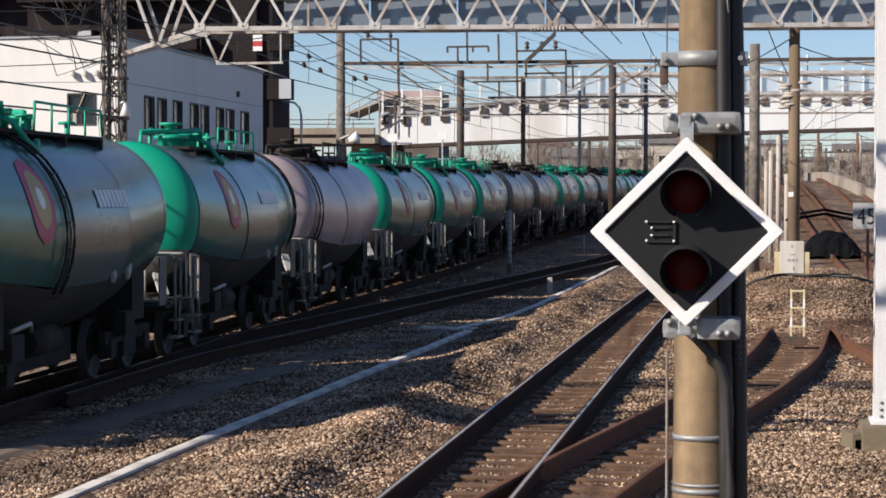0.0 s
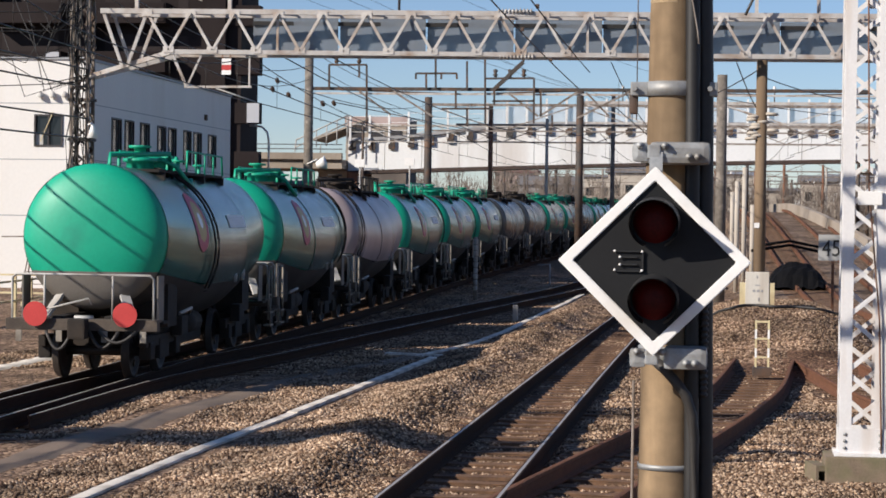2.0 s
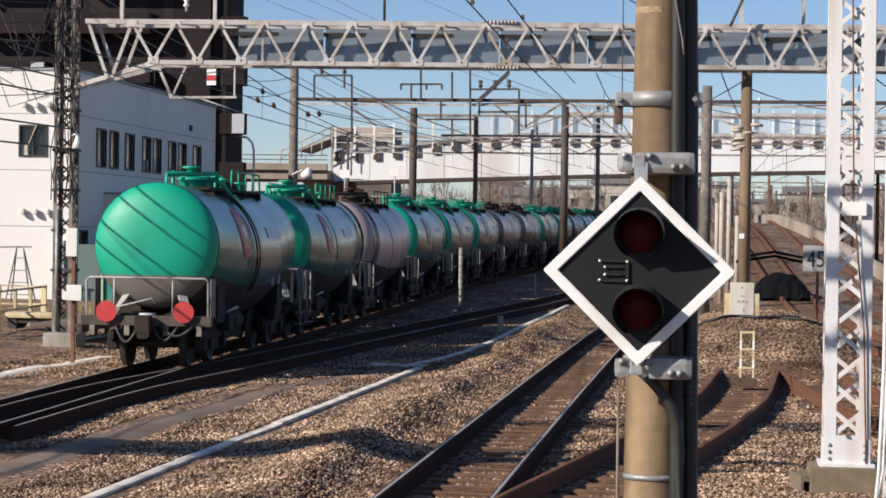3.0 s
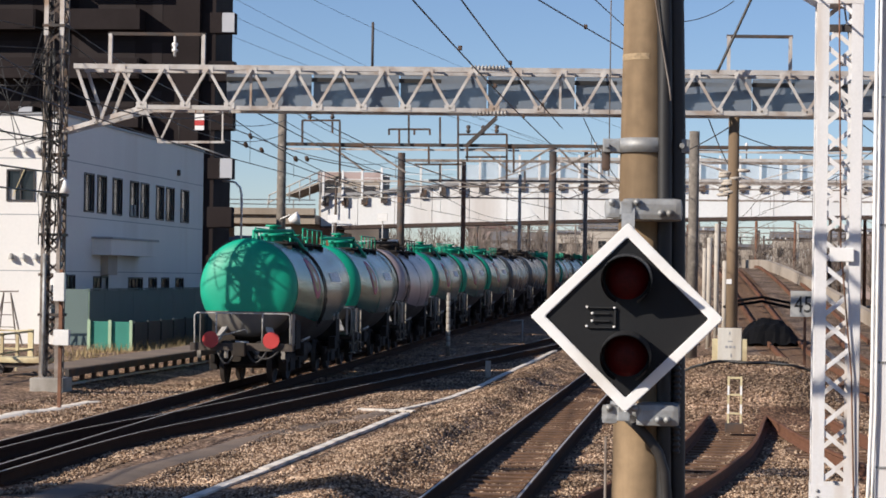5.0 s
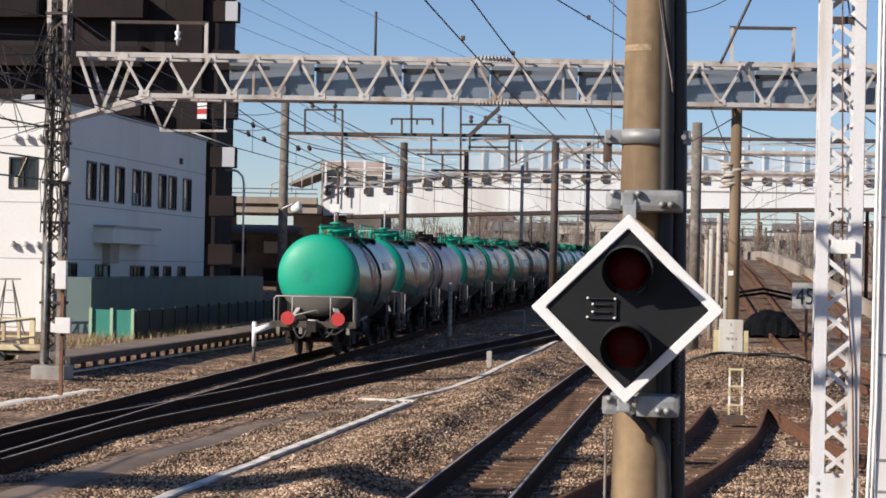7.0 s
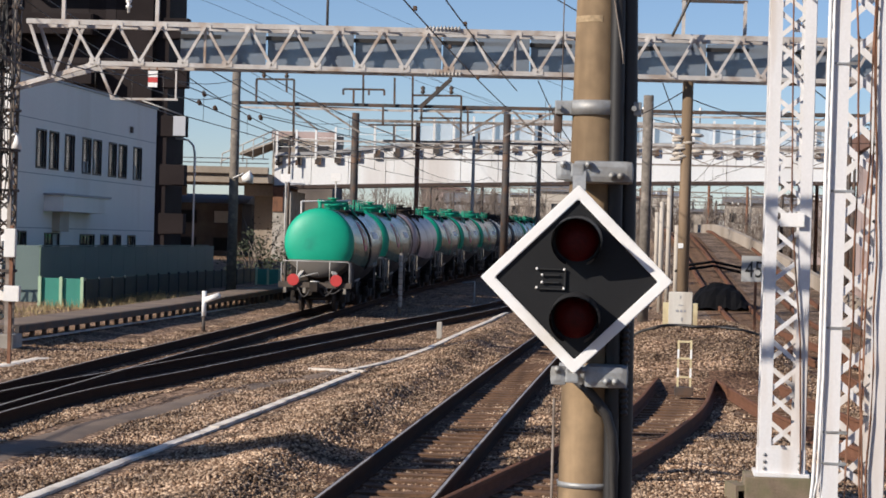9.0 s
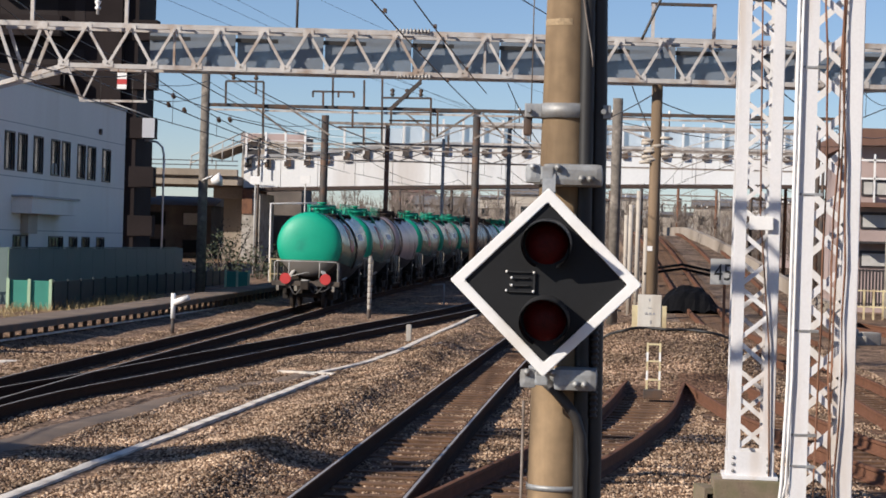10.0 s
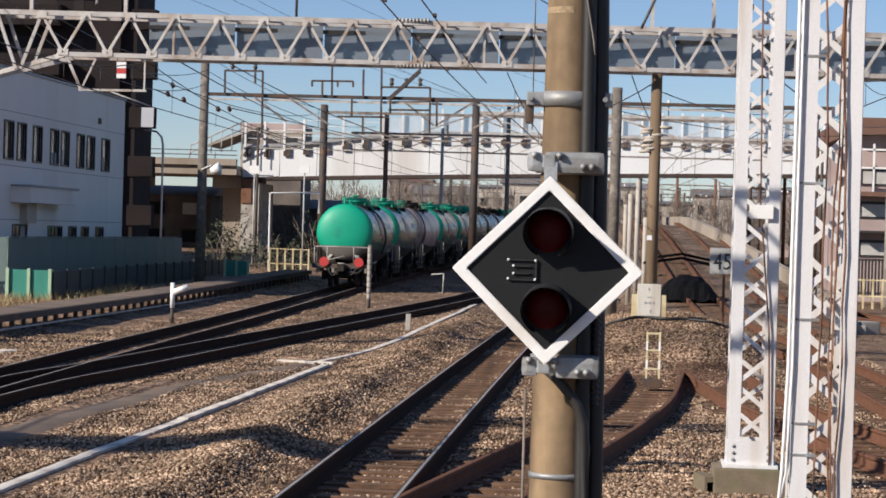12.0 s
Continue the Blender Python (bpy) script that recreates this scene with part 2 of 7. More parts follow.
M_HOUSED = mat("dark_wall", (0.10, 0.085, 0.078), 0.85, var=0.25, scale=0.8, bump=0.1, dirt=(0.2, 0.17, 0.15))
M_HOUSEG = mat("grey_wall", (0.34, 0.34, 0.35), 0.85, var=0.12, scale=0.6, bump=0.08, dirt=(0.24, 0.23, 0.23))
M_CERAMIC = mat("white_porcelain", (0.75, 0.73, 0.70), 0.25, var=0.08, bump=0)
M_SIGN = mat("sign_plate_grey", (0.36, 0.36, 0.35), 0.5, var=0.08, bump=0.02)
M_INK = mat("black_lettering", (0.012, 0.012, 0.012), 0.6, var=0.1, bump=0)
M_BLUE = mat("blue_sign", (0.03, 0.07, 0.30), 0.4, var=0.08, bump=0)
M_NET = bpy.data.materials.new("inspection_mesh")
M_NET.use_nodes = True
_n, _l = M_NET.node_tree.nodes, M_NET.node_tree.links
_b = _n["Principled BSDF"]
_b.inputs["Base Color"].default_value = (0.15, 0.175, 0.21, 1)
_b.inputs["Roughness"].default_value = 0.6
_w = _n.new("ShaderNodeTexNoise")
_w.inputs["Scale"].default_value, _w.inputs["Detail"].default_value = 1.2, 4
_r = _n.new("ShaderNodeMapRange")
_r.inputs["From Min"].default_value, _r.inputs["From Max"].default_value = 0.3, 0.7
_r.inputs["To Min"].default_value, _r.inputs["To Max"].default_value = 0.62, 0.88
_c = _n.new("ShaderNodeTexCoord")
_l.new(_c.outputs["Object"], _w.inputs["Vector"]), _l.new(_w.outputs[0], _r.inputs["Value"]), _l.new(_r.outputs[0], _b.inputs["Alpha"])


# ---- building blocks ----
def box(bm, x0, x1, y0, y1, z0, z1, m=None, bevel=0.0):
    vs = [bm.verts.new((x, y, z)) for z in (z0, z1) for y in (y0, y1) for x in (x0, x1)]
    fs = [bm.faces.new([vs[i] for i in q]) for q in ((0, 2, 3, 1), (4, 5, 7, 6), (0, 1, 5, 4), (2, 6, 7, 3), (0, 4, 6, 2), (1, 3, 7, 5))]
    if bevel:
        es = list({e for f in fs for e in f.edges})
        r = bmesh.ops.bevel(bm, geom=es, offset=bevel, segments=2, profile=0.7, affect="EDGES")
        vs = list({v for v in r["verts"]} | {v for v in vs if v.is_valid})
    if m is not None:
        bmesh.ops.transform(bm, matrix=m, verts=vs)
    return bm


def beam(bm, p, q, w, h, up=(0, 0, 1)):
    """A bar from p to q, w across and h along up."""
    p, q = Vector(p), Vector(q)
    d = (q - p).normalized()
    u = Vector(up)
    s = d.cross(u)
    if s.length < 1e-4:
        s = d.cross(Vector((0, 1, 0)))
    s.normalize()
    u = s.cross(d).normalized()
    vs = [bm.verts.new(c + s * (a * w / 2) + u * (b * h / 2)) for c in (p, q) for a, b in ((-1, -1), (1, -1), (1, 1), (-1, 1))]
    for f in ((0, 1, 2, 3), (7, 6, 5, 4), (0, 4, 5, 1), (1, 5, 6, 2), (2, 6, 7, 3), (3, 7, 4, 0)):
        bm.faces.new([vs[i] for i in f])
    return bm


def tube(bm, pts, r, seg=8, r2=None, smooth=True):
    """A round bar along the points, tapering to r2."""
    pts = [Vector(p) for p in pts]
    r2 = r if r2 is None else r2
    rings = []
    for i, p in enumerate(pts):
        d = (pts[min(i + 1, len(pts) - 1)] - pts[max(i - 1, 0)]).normalized()
        s = d.cross(Vector((0, 0, 1)))
        if s.length < 1e-3:
            s = Vector((1, 0, 0))
        s.normalize()
        u = s.cross(d)
        k = r + (r2 - r) * i / max(len(pts) - 1, 1)
        rings.append([bm.verts.new(p + (s * math.cos(a) + u * math.sin(a)) * k) for a in [2 * math.pi * j / seg for j in range(seg)]])
    for a, b in zip(rings, rings[1:]):
        for j in range(seg):
            f = bm.faces.new((a[j], a[(j + 1) % seg], b[(j + 1) % seg], b[j]))
            f.smooth = smooth
    if seg > 2:
        bm.faces.new(rings[0][::-1]), bm.faces.new(rings[-1])
    return bm


def lathe(bm, prof, seg=32, axis="Z", a0=0.0, a1=360.0, m=None):
    """Turn a profile of (radius, height) round an axis."""
    full = a1 - a0 >= 359.9
    n = seg if full else seg + 1
    rings = []
    for r, h in prof:
        ring = []
        for j in range(n):
            a = radians(a0 + (a1 - a0) * j / seg)
            c = (r * math.cos(a), r * math.sin(a), h) if axis == "Z" else (r * math.cos(a), h, r * math.sin(a))
            v = Vector(c)
            ring.append(bm.verts.new(m @ v if m is not None else v))
        rings.append(ring)
    for a, b in zip(rings, rings[1:]):
        for j in range(n if full else n - 1):
            k = (j + 1) % n
            try:
                f = bm.faces.new((a[j], a[k], b[k], b[j]))
                f.smooth = True
            except ValueError:
                pass
    return bm


def part(name, bm, material, parent=None, label=""):
    """One mesh object under a thing or a part."""
    bmesh.ops.recalc_face_normals(bm, faces=bm.faces[:])
    me = bpy.data.meshes.new(name)
    bm.to_mesh(me)
    bm.free()
    me.materials.append(material)
    ob = new(name, me)
    if parent is not None:
        ob.parent = parent
    return tagged(ob, label)


def thing(name, label, category, at=(0, 0, 0), rz=0.0, group="", kind=""):
    ob = new(name)
    ob.empty_display_size = 0.1
    ob.matrix_basis = pose(*at, 0, 0, rz)
    return tagged(ob, label, category, group, kind)


def B():
    return bmesh.new()


def smooth(a, b, v):
    k = min(max((v - a) / (b - a), 0.0), 1.0)
    return k * k * (3 - 2 * k)


def curve_through(knots):
    """A smooth function x(y) through the knots (y, x)."""
    ys, xs = [k[0] for k in knots], [k[1] for k in knots]
    sl = [(xs[min(i + 1, len(xs) - 1)] - xs[max(i - 1, 0)]) / (ys[min(i + 1, len(ys) - 1)] - ys[max(i - 1, 0)]) for i in range(len(xs))]

    def f(y):
        if y <= ys[0]:
            return xs[0] + sl[0] * (y - ys[0])
        if y >= ys[-1]:
            return xs[-1] + sl[-1] * (y - ys[-1])
        i = max(j for j in range(len(ys) - 1) if ys[j] <= y)
        h = ys[i + 1] - ys[i]
        t = (y - ys[i]) / h
        return ((2 * t ** 3 - 3 * t * t + 1) * xs[i] + (t ** 3 - 2 * t * t + t) * h * sl[i]
                + (-2 * t ** 3 + 3 * t * t) * xs[i + 1] + (t ** 3 - t * t) * h * sl[i + 1])
    return f


# ---- plan: tracks run away from the eye along +y, rail heads at z = rise(y) ----
GAUGE = 1.067


def rise(y):
    return 0.0038 * ((y - 62) + math.sqrt((y - 62) ** 2 + 50)) - 0.0015 if y < 190 else 0.0076 * 128


track_b = curve_through([(-30, -6.6), (0, -8.5), (15, -9.3), (25, -9.75), (30, -9.93), (36, -10.17), (41, -10.36), (50, -10.62), (61, -10.85), (75, -11.1), (90, -11.3), (105, -11.3), (120, -11.1), (146, -10.6), (200, -9.6), (300, -7.0)])
track_c = curve_through([(26, -9.5), (34, -9.6), (40, -9.15), (50, -8.5), (62, -7.6), (85, -5.55), (110, -4.6), (150, -4.3), (300, -4.0)])
track_a = curve_through([(-30, -2.66), (20, -2.66), (40, -2.62), (58, -2.5), (80, -2.25), (120, -1.6), (200, -0.4), (300, 1.0)])
track_s = curve_through([(6, -2.55), (14, -2.25), (20, -1.62), (24, -1.06), (27, -0.62), (30, -0.2), (35, 0.36), (41.5, 0.74)])
track_ea = curve_through([(10, 7.4), (20, 5.2), (26.2, 3.85), (28.2, 3.5), (32.3, 2.88), (36.2, 2.42), (43, 1.92)])
track_eb = curve_through([(10, 5.9), (25, 5.25), (35, 4.95), (41, 4.85), (50, 4.55), (70, 3.5), (100, 2.4), (130, 1.6), (200, 1.4)])
track_ec = curve_through([(30, 14.5), (60, 11.2), (70, 9.6), (84, 7.6), (110, 5.6), (140, 4.8), (200, 4.6)])


trough_near = curve_through([(14, -6.36), (18.4, -6.3), (25, -6.22), (30, -6.08), (36, -5.95), (43.3, -5.80)])
trough_far = curve_through([(43.6, -6.15), (48, -5.62), (52, -5.42), (60, -5.36), (70, -5.27), (79, -5.2)])


def trough_line(y):
    return trough_near(y) if y < 43.5 else trough_far(min(y, 79))


def mound(x, y):
    """The heap of stone at the end of the safety siding."""
    d = math.exp(-((x - 1.15) / 2.0) ** 4)
    return 1.0 * d * smooth(40.5, 47.0, y) * (1 - smooth(52.5, 60.0, y))


def ground_z(x, y):
    z = -0.19 + rise(y) + mound(x, y)
    z += 0.23 * math.exp(-((x + 4.35) / (0.75 if x < -4.35 else 0.36)) ** 2) * (1 + 0.35 * noise.noise((0.0, y * 0.35, 7.0))) * smooth(8, 16, y) * (1 - smooth(62, 72, y))
    flat = 1 - math.exp(-((x - trough_line(y)) / 0.45) ** 2)
    z += flat * (0.05 * noise.noise((x * 0.7, y * 0.45, 0.3)) + 0.02 * noise.noise((x * 3.1, y * 2.6, 5.0)))
    if x < -13:
        z += 0.12 * smooth(-13, -14.5, x)
    near = min(abs(x - f(y)) for f in (track_a, track_b, track_c, track_s if y < 41 else track_a, track_ea if y < 43 else track_a, track_eb))
    if near < 1.2:
        z = z * (1 - (1.2 - near) / 1.2 * 0.5) + (-0.30 + rise(y) + (mound(x, y) if y > 41 else 0)) * (1.2 - near) / 1.2 * 0.5
    return z


def build_ground():
    xs = sorted(set([-900, -400, -200, -110, -70, -50, -38, -30, -25, -21] + [round(-18 + 0.3 * i, 2) for i in range(87)] + [9, 11, 14, 18, 25, 35, 55, 90, 160, 350, 900]))
    ys = sorted(set([-120, -60, -30, -10, 0, 6, 10, 13] + [round(15 + 0.35 * i, 2) for i in range(140)] + [65 + 2 * i for i in range(50)] + [170, 190, 220, 260, 320, 420, 600, 900, 1500, 2600]))
    vs = [(x, y, ground_z(x, y)) for y in ys for x in xs]
    n = len(xs)
    fs = [(j * n + i, j * n + i + 1, (j + 1) * n + i + 1, (j + 1) * n + i) for j in range(len(ys) - 1) for i in range(n - 1)]
    me = bpy.data.meshes.new("ground")
    me.from_pydata(vs, [], fs)
    me.materials.append(M_BALLAST)
    for p in me.polygons:
        p.use_smooth = True
    tagged(new("ground", me), "brown-grey crushed stone ballast of a railway yard", "ground", kind="structure")


build_ground()


def build_rail(name, f, off, y0, y1, head, parent, step=1.5):
    prof = [(-0.015, 0), (0.017, 0), (0.032, -0.004), (0.034, -0.042), (0.010, -0.06), (0.010, -0.160), (0.068, -0.182), (0.068, -0.196), (-0.068, -0.196), (-0.068, -0.182), (-0.010, -0.160), (-0.010, -0.06), (-0.034, -0.042), (-0.032, -0.004)]
    n = max(2, int((y1 - y0) / step))
    vs, fs, mi = [], [], []
    for i in range(n + 1):
        y = y0 + (y1 - y0) * i / n
        s = (f(y + 0.3) - f(y - 0.3)) / 0.6
        c = 1 / math.sqrt(1 + s * s)
        zz = rise(y)
        for px, pz in prof:
            vs.append((f(y) + (off + px) * c, y - (off + px) * s * c, zz + pz))
    k = len(prof)
    for i in range(n):
        for j in range(k):
            fs.append((i * k + j, i * k + (j + 1) % k, (i + 1) * k + (j + 1) % k, (i + 1) * k + j))
            mi.append(1 if j == 0 else 0)
    fs += [tuple(range(k))[::-1], tuple(n * k + j for j in range(k))]
    mi += [0, 0]
    me = bpy.data.meshes.new(name)
    me.from_pydata(vs, [], fs)
    me.materials.append(M_RAILSIDE if head is not M_RAILRUST else M_RAILRUST), me.materials.append(head)
    me.polygons.foreach_set("material_index", mi)
    ob = new(name, me)
    ob.parent = parent
    return ob


def sleeper_mesh(seed):
    r = random.Random(seed)
    bm = B()
    box(bm, -1.05, 1.05, -0.1, 0.1, -0.145, 0.0, bevel=0.012)
    for v in bm.verts:
        v.co += Vector((r.uniform(-0.02, 0.02), r.uniform(-0.008, 0.008), r.uniform(-0.008, 0.008)))
    me = bpy.data.meshes.new("sleeper")
    bm.to_mesh(me)
    bm.free()
    me.materials.append(M_WOOD)
    return me


SLEEPERS = [sleeper_mesh(i) for i in range(4)]


def build_track(label, f, y0, y1, head, sleepers=(0, 0), wide=1.0):
    t = thing("railway_track", label, "track", kind="structure")
    for s in (-1, 1):
        build_rail("rail", f, s * (GAUGE / 2 + 0.03), y0, y1, head, t)
    y, i = sleepers[0], 0
    r = random.Random(int(y0 * 10))
    while y < sleepers[1]:
        ob = new("sleeper", SLEEPERS[r.randrange(4)])
        ob.parent = t
        a = -math.degrees(math.atan((f(y + 0.5) - f(y - 0.5))))
        ob.matrix_basis = pose(f(y), y, -0.198 + rise(y), r.uniform(-0.4, 0.4), r.uniform(-0.6, 0.6), a + r.uniform(-1.2, 1.2)) @ Matrix.Diagonal((wide, 1, 1, 1))
        y += 0.61 + r.uniform(-0.03, 0.03)
    return t


build_track("worn running track with polished rails on wooden sleepers", track_a, -20, 280, M_RAILHEAD, (15, 62))
build_track("dark curving track under the tank train", track_b, -20, 290, M_RAILHEAD, (24, 70))
build_track("diverging track with polished rails beside the train", track_c, 27, 290, M_RAILHEAD, (36, 70))
build_track("rusty safety siding ending at a stone heap", track_s, 8, 42.3, M_RAILRUST, (19.2, 41))
build_track("rusty siding rails in brown ballast", track_ea, 12, 43, M_RAILRUST, (24, 42))
build_track("rust-brown yard track in ballast", track_eb, 12, 66, M_RAILRUST, (26, 60))
build_track("rust-brown far yard track in ballast", track_ec, 32, 190, M_RAILRUST)


# ---- signal post ----
def build_signal():
    px, py = -0.270, 10.4
    post = thing("signal_post", "weathered round concrete post carrying the diamond signal", "post", (px, py, -0.2))
    bm = lathe(B(), [(0.0, 0.0), (0.152, 0.0), (0.144, 1.2), (0.130, 2.4), (0.120, 3.2), (0.109, 4.0), (0.100, 6.2), (0.0, 6.2)], 40)
    part("shaft", bm, M_POST, post)
    for z, h, r in ((1.625, 0.026, 0.144), (1.37, 0.024, 0.146), (1.405, 0.014, 0.146)):
        part("strap", lathe(B(), [(r - 0.006, z), (r, z), (r, z + h), (r - 0.006, z + h)], 36), M_GALV, post, "bright steel strap")
    part("stain_ring", lathe(B(), [(0.1118, 3.86), (0.1125, 3.864), (0.1125, 3.886), (0.1118, 3.89)], 20, a0=188, a1=280), M_STAIN, post, "pale worn mark left by an old strap")
    # upper clamp with bolts
    cz = 3.45
    c = part("clamp", lathe(B(), [(0.11, cz - 0.035), (0.130, cz - 0.035), (0.130, cz + 0.035), (0.11, cz + 0.035)], 36), M_GALV, post, "galvanised band clamp")
    for s in (-1, 1):
        bm = B()
        box(bm, 0.09 if s > 0 else -0.20, 0.215 if s > 0 else -0.115, -0.055, 0.055, cz - 0.033, cz + 0.033, bevel=0.006)
        part("clamp_ear", bm, M_GALV, c)
        bm = B()
        tube(bm, [(s * 0.18, -0.085, cz), (s * 0.18, 0.085, cz)], 0.013, 8)
        part("bolt", bm, M_GALV, c)
    bm = B()
    box(bm, -0.205, -0.165, -0.04, 0.03, cz - 0.12, cz - 0.01, bevel=0.015)
    part("hanger", bm, M_DARKSTEEL, post)
    # black conduit and cables
    bm = B()
    tube(bm, [(0.185, -0.02, 0.0), (0.175, -0.02, 1.6), (0.162, -0.02, 2.6), (0.152, -0.02, 3.5), (0.140, -0.02, 4.0), (0.128, -0.02, 4.4), (0.12, -0.02, 6.0)], 0.044, 12)
    part("conduit", bm, M_CABLE, post, "thick black cable conduit")
    bm = B()
    tube(bm, [(0.128, -0.115, 0.0), (0.118, -0.105, 1.6), (0.108, -0.098, 2.4), (0.098, -0.092, 3.5), (0.092, -0.09, 3.9), (0.082, -0.09, 4.3), (0.075, -0.09, 6.0)], 0.036, 10)
    part("cable", bm, M_CABLE, post, "black cable")
    bm = B()
    tube(bm, [(-0.06, -0.14, 2.15), (-0.01, -0.175, 2.11), (0.045, -0.19, 2.05), (0.09, -0.19, 1.99), (0.118, -0.18, 1.90), (0.132, -0.17, 1.78), (0.135, -0.165, 1.4), (0.125, -0.16, 1.0), (0.11, -0.15, 0.3)], 0.025, 12)
    part("hose", bm, M_HOSE, post, "flexible grey hose")
    part("thin_cable", tube(B(), [(0.124, -0.126, 3.66), (0.118, -0.130, 3.72), (0.085, -0.135, 3.9), (0.035, -0.135, 4.2), (0.0, -0.13, 4.6), (-0.02, -0.125, 6.0)], 0.0042, 8), M_OLDSTEEL, post, "thin grey cable")
    prof = []
    for i in range(26):
        z = 1.98 + 0.028 * i
        prof += [(0.018, z), (0.026, z + 0.007), (0.026, z + 0.014), (0.018, z + 0.021)]
    bm = lathe(B(), prof, 12, m=Matrix.Translation((0.165, -0.085, 0)))
    part("ribbed_hose", bm, M_CABLE, post, "ribbed black hose")
    bm = B()
    tube(bm, [(-0.165, -0.05, 0.1), (-0.165, -0.05, 2.05)], 0.007, 8)
    part("earth_rod", bm, M_OLDSTEEL, post, "thin steel rod")
    bm = B()
    tube(bm, [(-0.170, -0.02, 3.3), (-0.172, -0.02, 6.1)], 0.0028, 6)
    part("earth_wire", bm, M_OLDSTEEL, post)

    sx, sy, sz = -0.333, 10.0, 2.429
    sig = thing("diamond_signal", "black diamond signal with white border and two unlit red lamps", "signal", (sx, sy, sz))
    sig.scale = (1.018, 1.0, 1.004)
    R = 0.439

    def ring(bm, ro, ri, y0, y1):
        o = [(0, ro), (ro, 0), (0, -ro), (-ro, 0)]
        q = [(0, ri), (ri, 0), (0, -ri), (-ri, 0)]
        V = [[bm.verts.new((x, y, z)) for x, z in s] for s, y in ((o, y0), (q, y0), (q, y1), (o, y1))]
        for a in range(4):
            for i in range(4):
                bm.faces.new((V[a][i], V[a][(i + 1) % 4], V[(a + 1) % 4][(i + 1) % 4], V[(a + 1) % 4][i]))
    bm = B()
    ring(bm, R, R - 0.068, -0.012, 0.022)
    bmesh.ops.bevel(bm, geom=bm.edges[:], offset=0.004, segments=2, affect="EDGES")
    part("border", bm, M_WHITE, sig, "thick white border")
    bm = B()
    q = R - 0.062
    vs = [bm.verts.new((x, y, z)) for y in (0.004, 0.016) for x, z in ((0, q), (q, 0), (0, -q), (-q, 0))]
    bm.faces.new(vs[:4]), bm.faces.new(vs[4:][::-1])
    for i in range(4):
        bm.faces.new((vs[i], vs[4 + i], vs[4 + (i + 1) % 4], vs[(i + 1) % 4]))
    part("face_plate", bm, M_BLACK, sig, "black sheet face")
    for zc in (0.182, -0.174):
        bm = B()
        ro, n, d = 0.116, 28, 0.235
        for k, rr in ((0, ro), (1, ro - 0.005)):
            rows = []
            for i in range(n + 1):
                a = radians(-65 + 310 * i / n)
                cut = 0.5 + 0.5 * math.sin(a)
                dep = 0.03 + (d - 0.03) * min(1.0, 0.18 + cut * 0.95)
                rows.append((bm.verts.new((rr * math.cos(a), 0.003, zc + rr * math.sin(a))), bm.verts.new((rr * 0.97 * math.cos(a), -dep, zc + rr * 0.97 * math.sin(a) - 0.012))))
            for a, b in zip(rows, rows[1:]):
                f = bm.faces.new((a[0], b[0], b[1], a[1]))
                f.smooth = True
        hood = part("hood", bm, M_HOOD, sig, "black lamp hood")
        part("lens", lathe(B(), [(0.0, -0.006), (0.04, -0.005), (0.075, 0.002), (0.098, 0.014), (0.1, 0.02), (0, 0.02)], 28, m=Matrix.Translation((0, -0.012, zc)) @ Matrix.Rotation(radians(-90), 4, "X")), M_LENS, hood, "dark red glass lens")
    # latch with bright screws
    bm = B()
    for x0, x1, z0, z1 in ((-0.178, -0.056, 0.042, 0.047), (-0.178, -0.056, -0.050, -0.045), (-0.056, -0.049, -0.050, 0.047), (-0.156, -0.078, 0.014, 0.020), (-0.156, -0.078, -0.020, -0.014)):
        box(bm, x0, x1, -0.010, 0.004, z0, z1)
    la = part("latch", bm, M_HOOD, sig, "small latch frame")
    for x, z in ((-0.180, 0.046), (-0.055, 0.044), (-0.156, 0.018), (-0.156, -0.017), (-0.180, -0.042), (-0.056, -0.044)):
        part("screw", lathe(B(), [(0.0, 0.0), (0.0062, 0.002), (0.0062, 0.012), (0.0, 0.012)], 10, m=Matrix.Translation((x, -0.002, z)) @ Matrix.Rotation(radians(90), 4, "X")), M_CERAMIC, la, "bright screw")
    for zc, s in ((0.505, 1), (-0.452, -1)):
        bm = B()
        box(bm, -0.03 if s > 0 else 0.045, 0.245, 0.06, 0.30, zc - 0.052, zc + 0.05, bevel=0.028)
        box(bm, -0.11, -0.035, 0.05, 0.12, zc - 0.045, zc + 0.045, bevel=0.026)
        box(bm, -0.04, 0.02, 0.045, 0.075, zc - 0.03, zc + 0.035, bevel=0.008)
        br = part("bracket", bm, M_GALV, sig, "heavy galvanised mounting bracket")
        bm = B()
        beam(bm, (0.0, 0.03, s * 0.36), (0.0, 0.055, zc), 0.06, 0.012, (0, 1, 0))
        part("strap_plate", bm, M_GALV, br)
        for x in (-0.075, 0.04, 0.15, 0.19):
            part("nut", lathe(B(), [(0, 0), (0.018, 0), (0.018, 0.02), (0.009, 0.02), (0.009, 0.035), (0, 0.035)], 6, m=Matrix.Translation((x, 0.058, zc + 0.03 - 0.05 * (x > 0.1))) @ Matrix.Rotation(radians(90), 4, "X")), M_GALV, br)
        bm = B()
        lathe(bm, [(0.11, zc + sz + 0.2 - 0.04), (0.148, zc + sz + 0.2 - 0.04), (0.148, zc + sz + 0.2 + 0.04), (0.11, zc + sz + 0.2 + 0.04)], 30)
        part("mounting_band", bm, M_GALV, post, "galvanised mounting band")


build_signal()


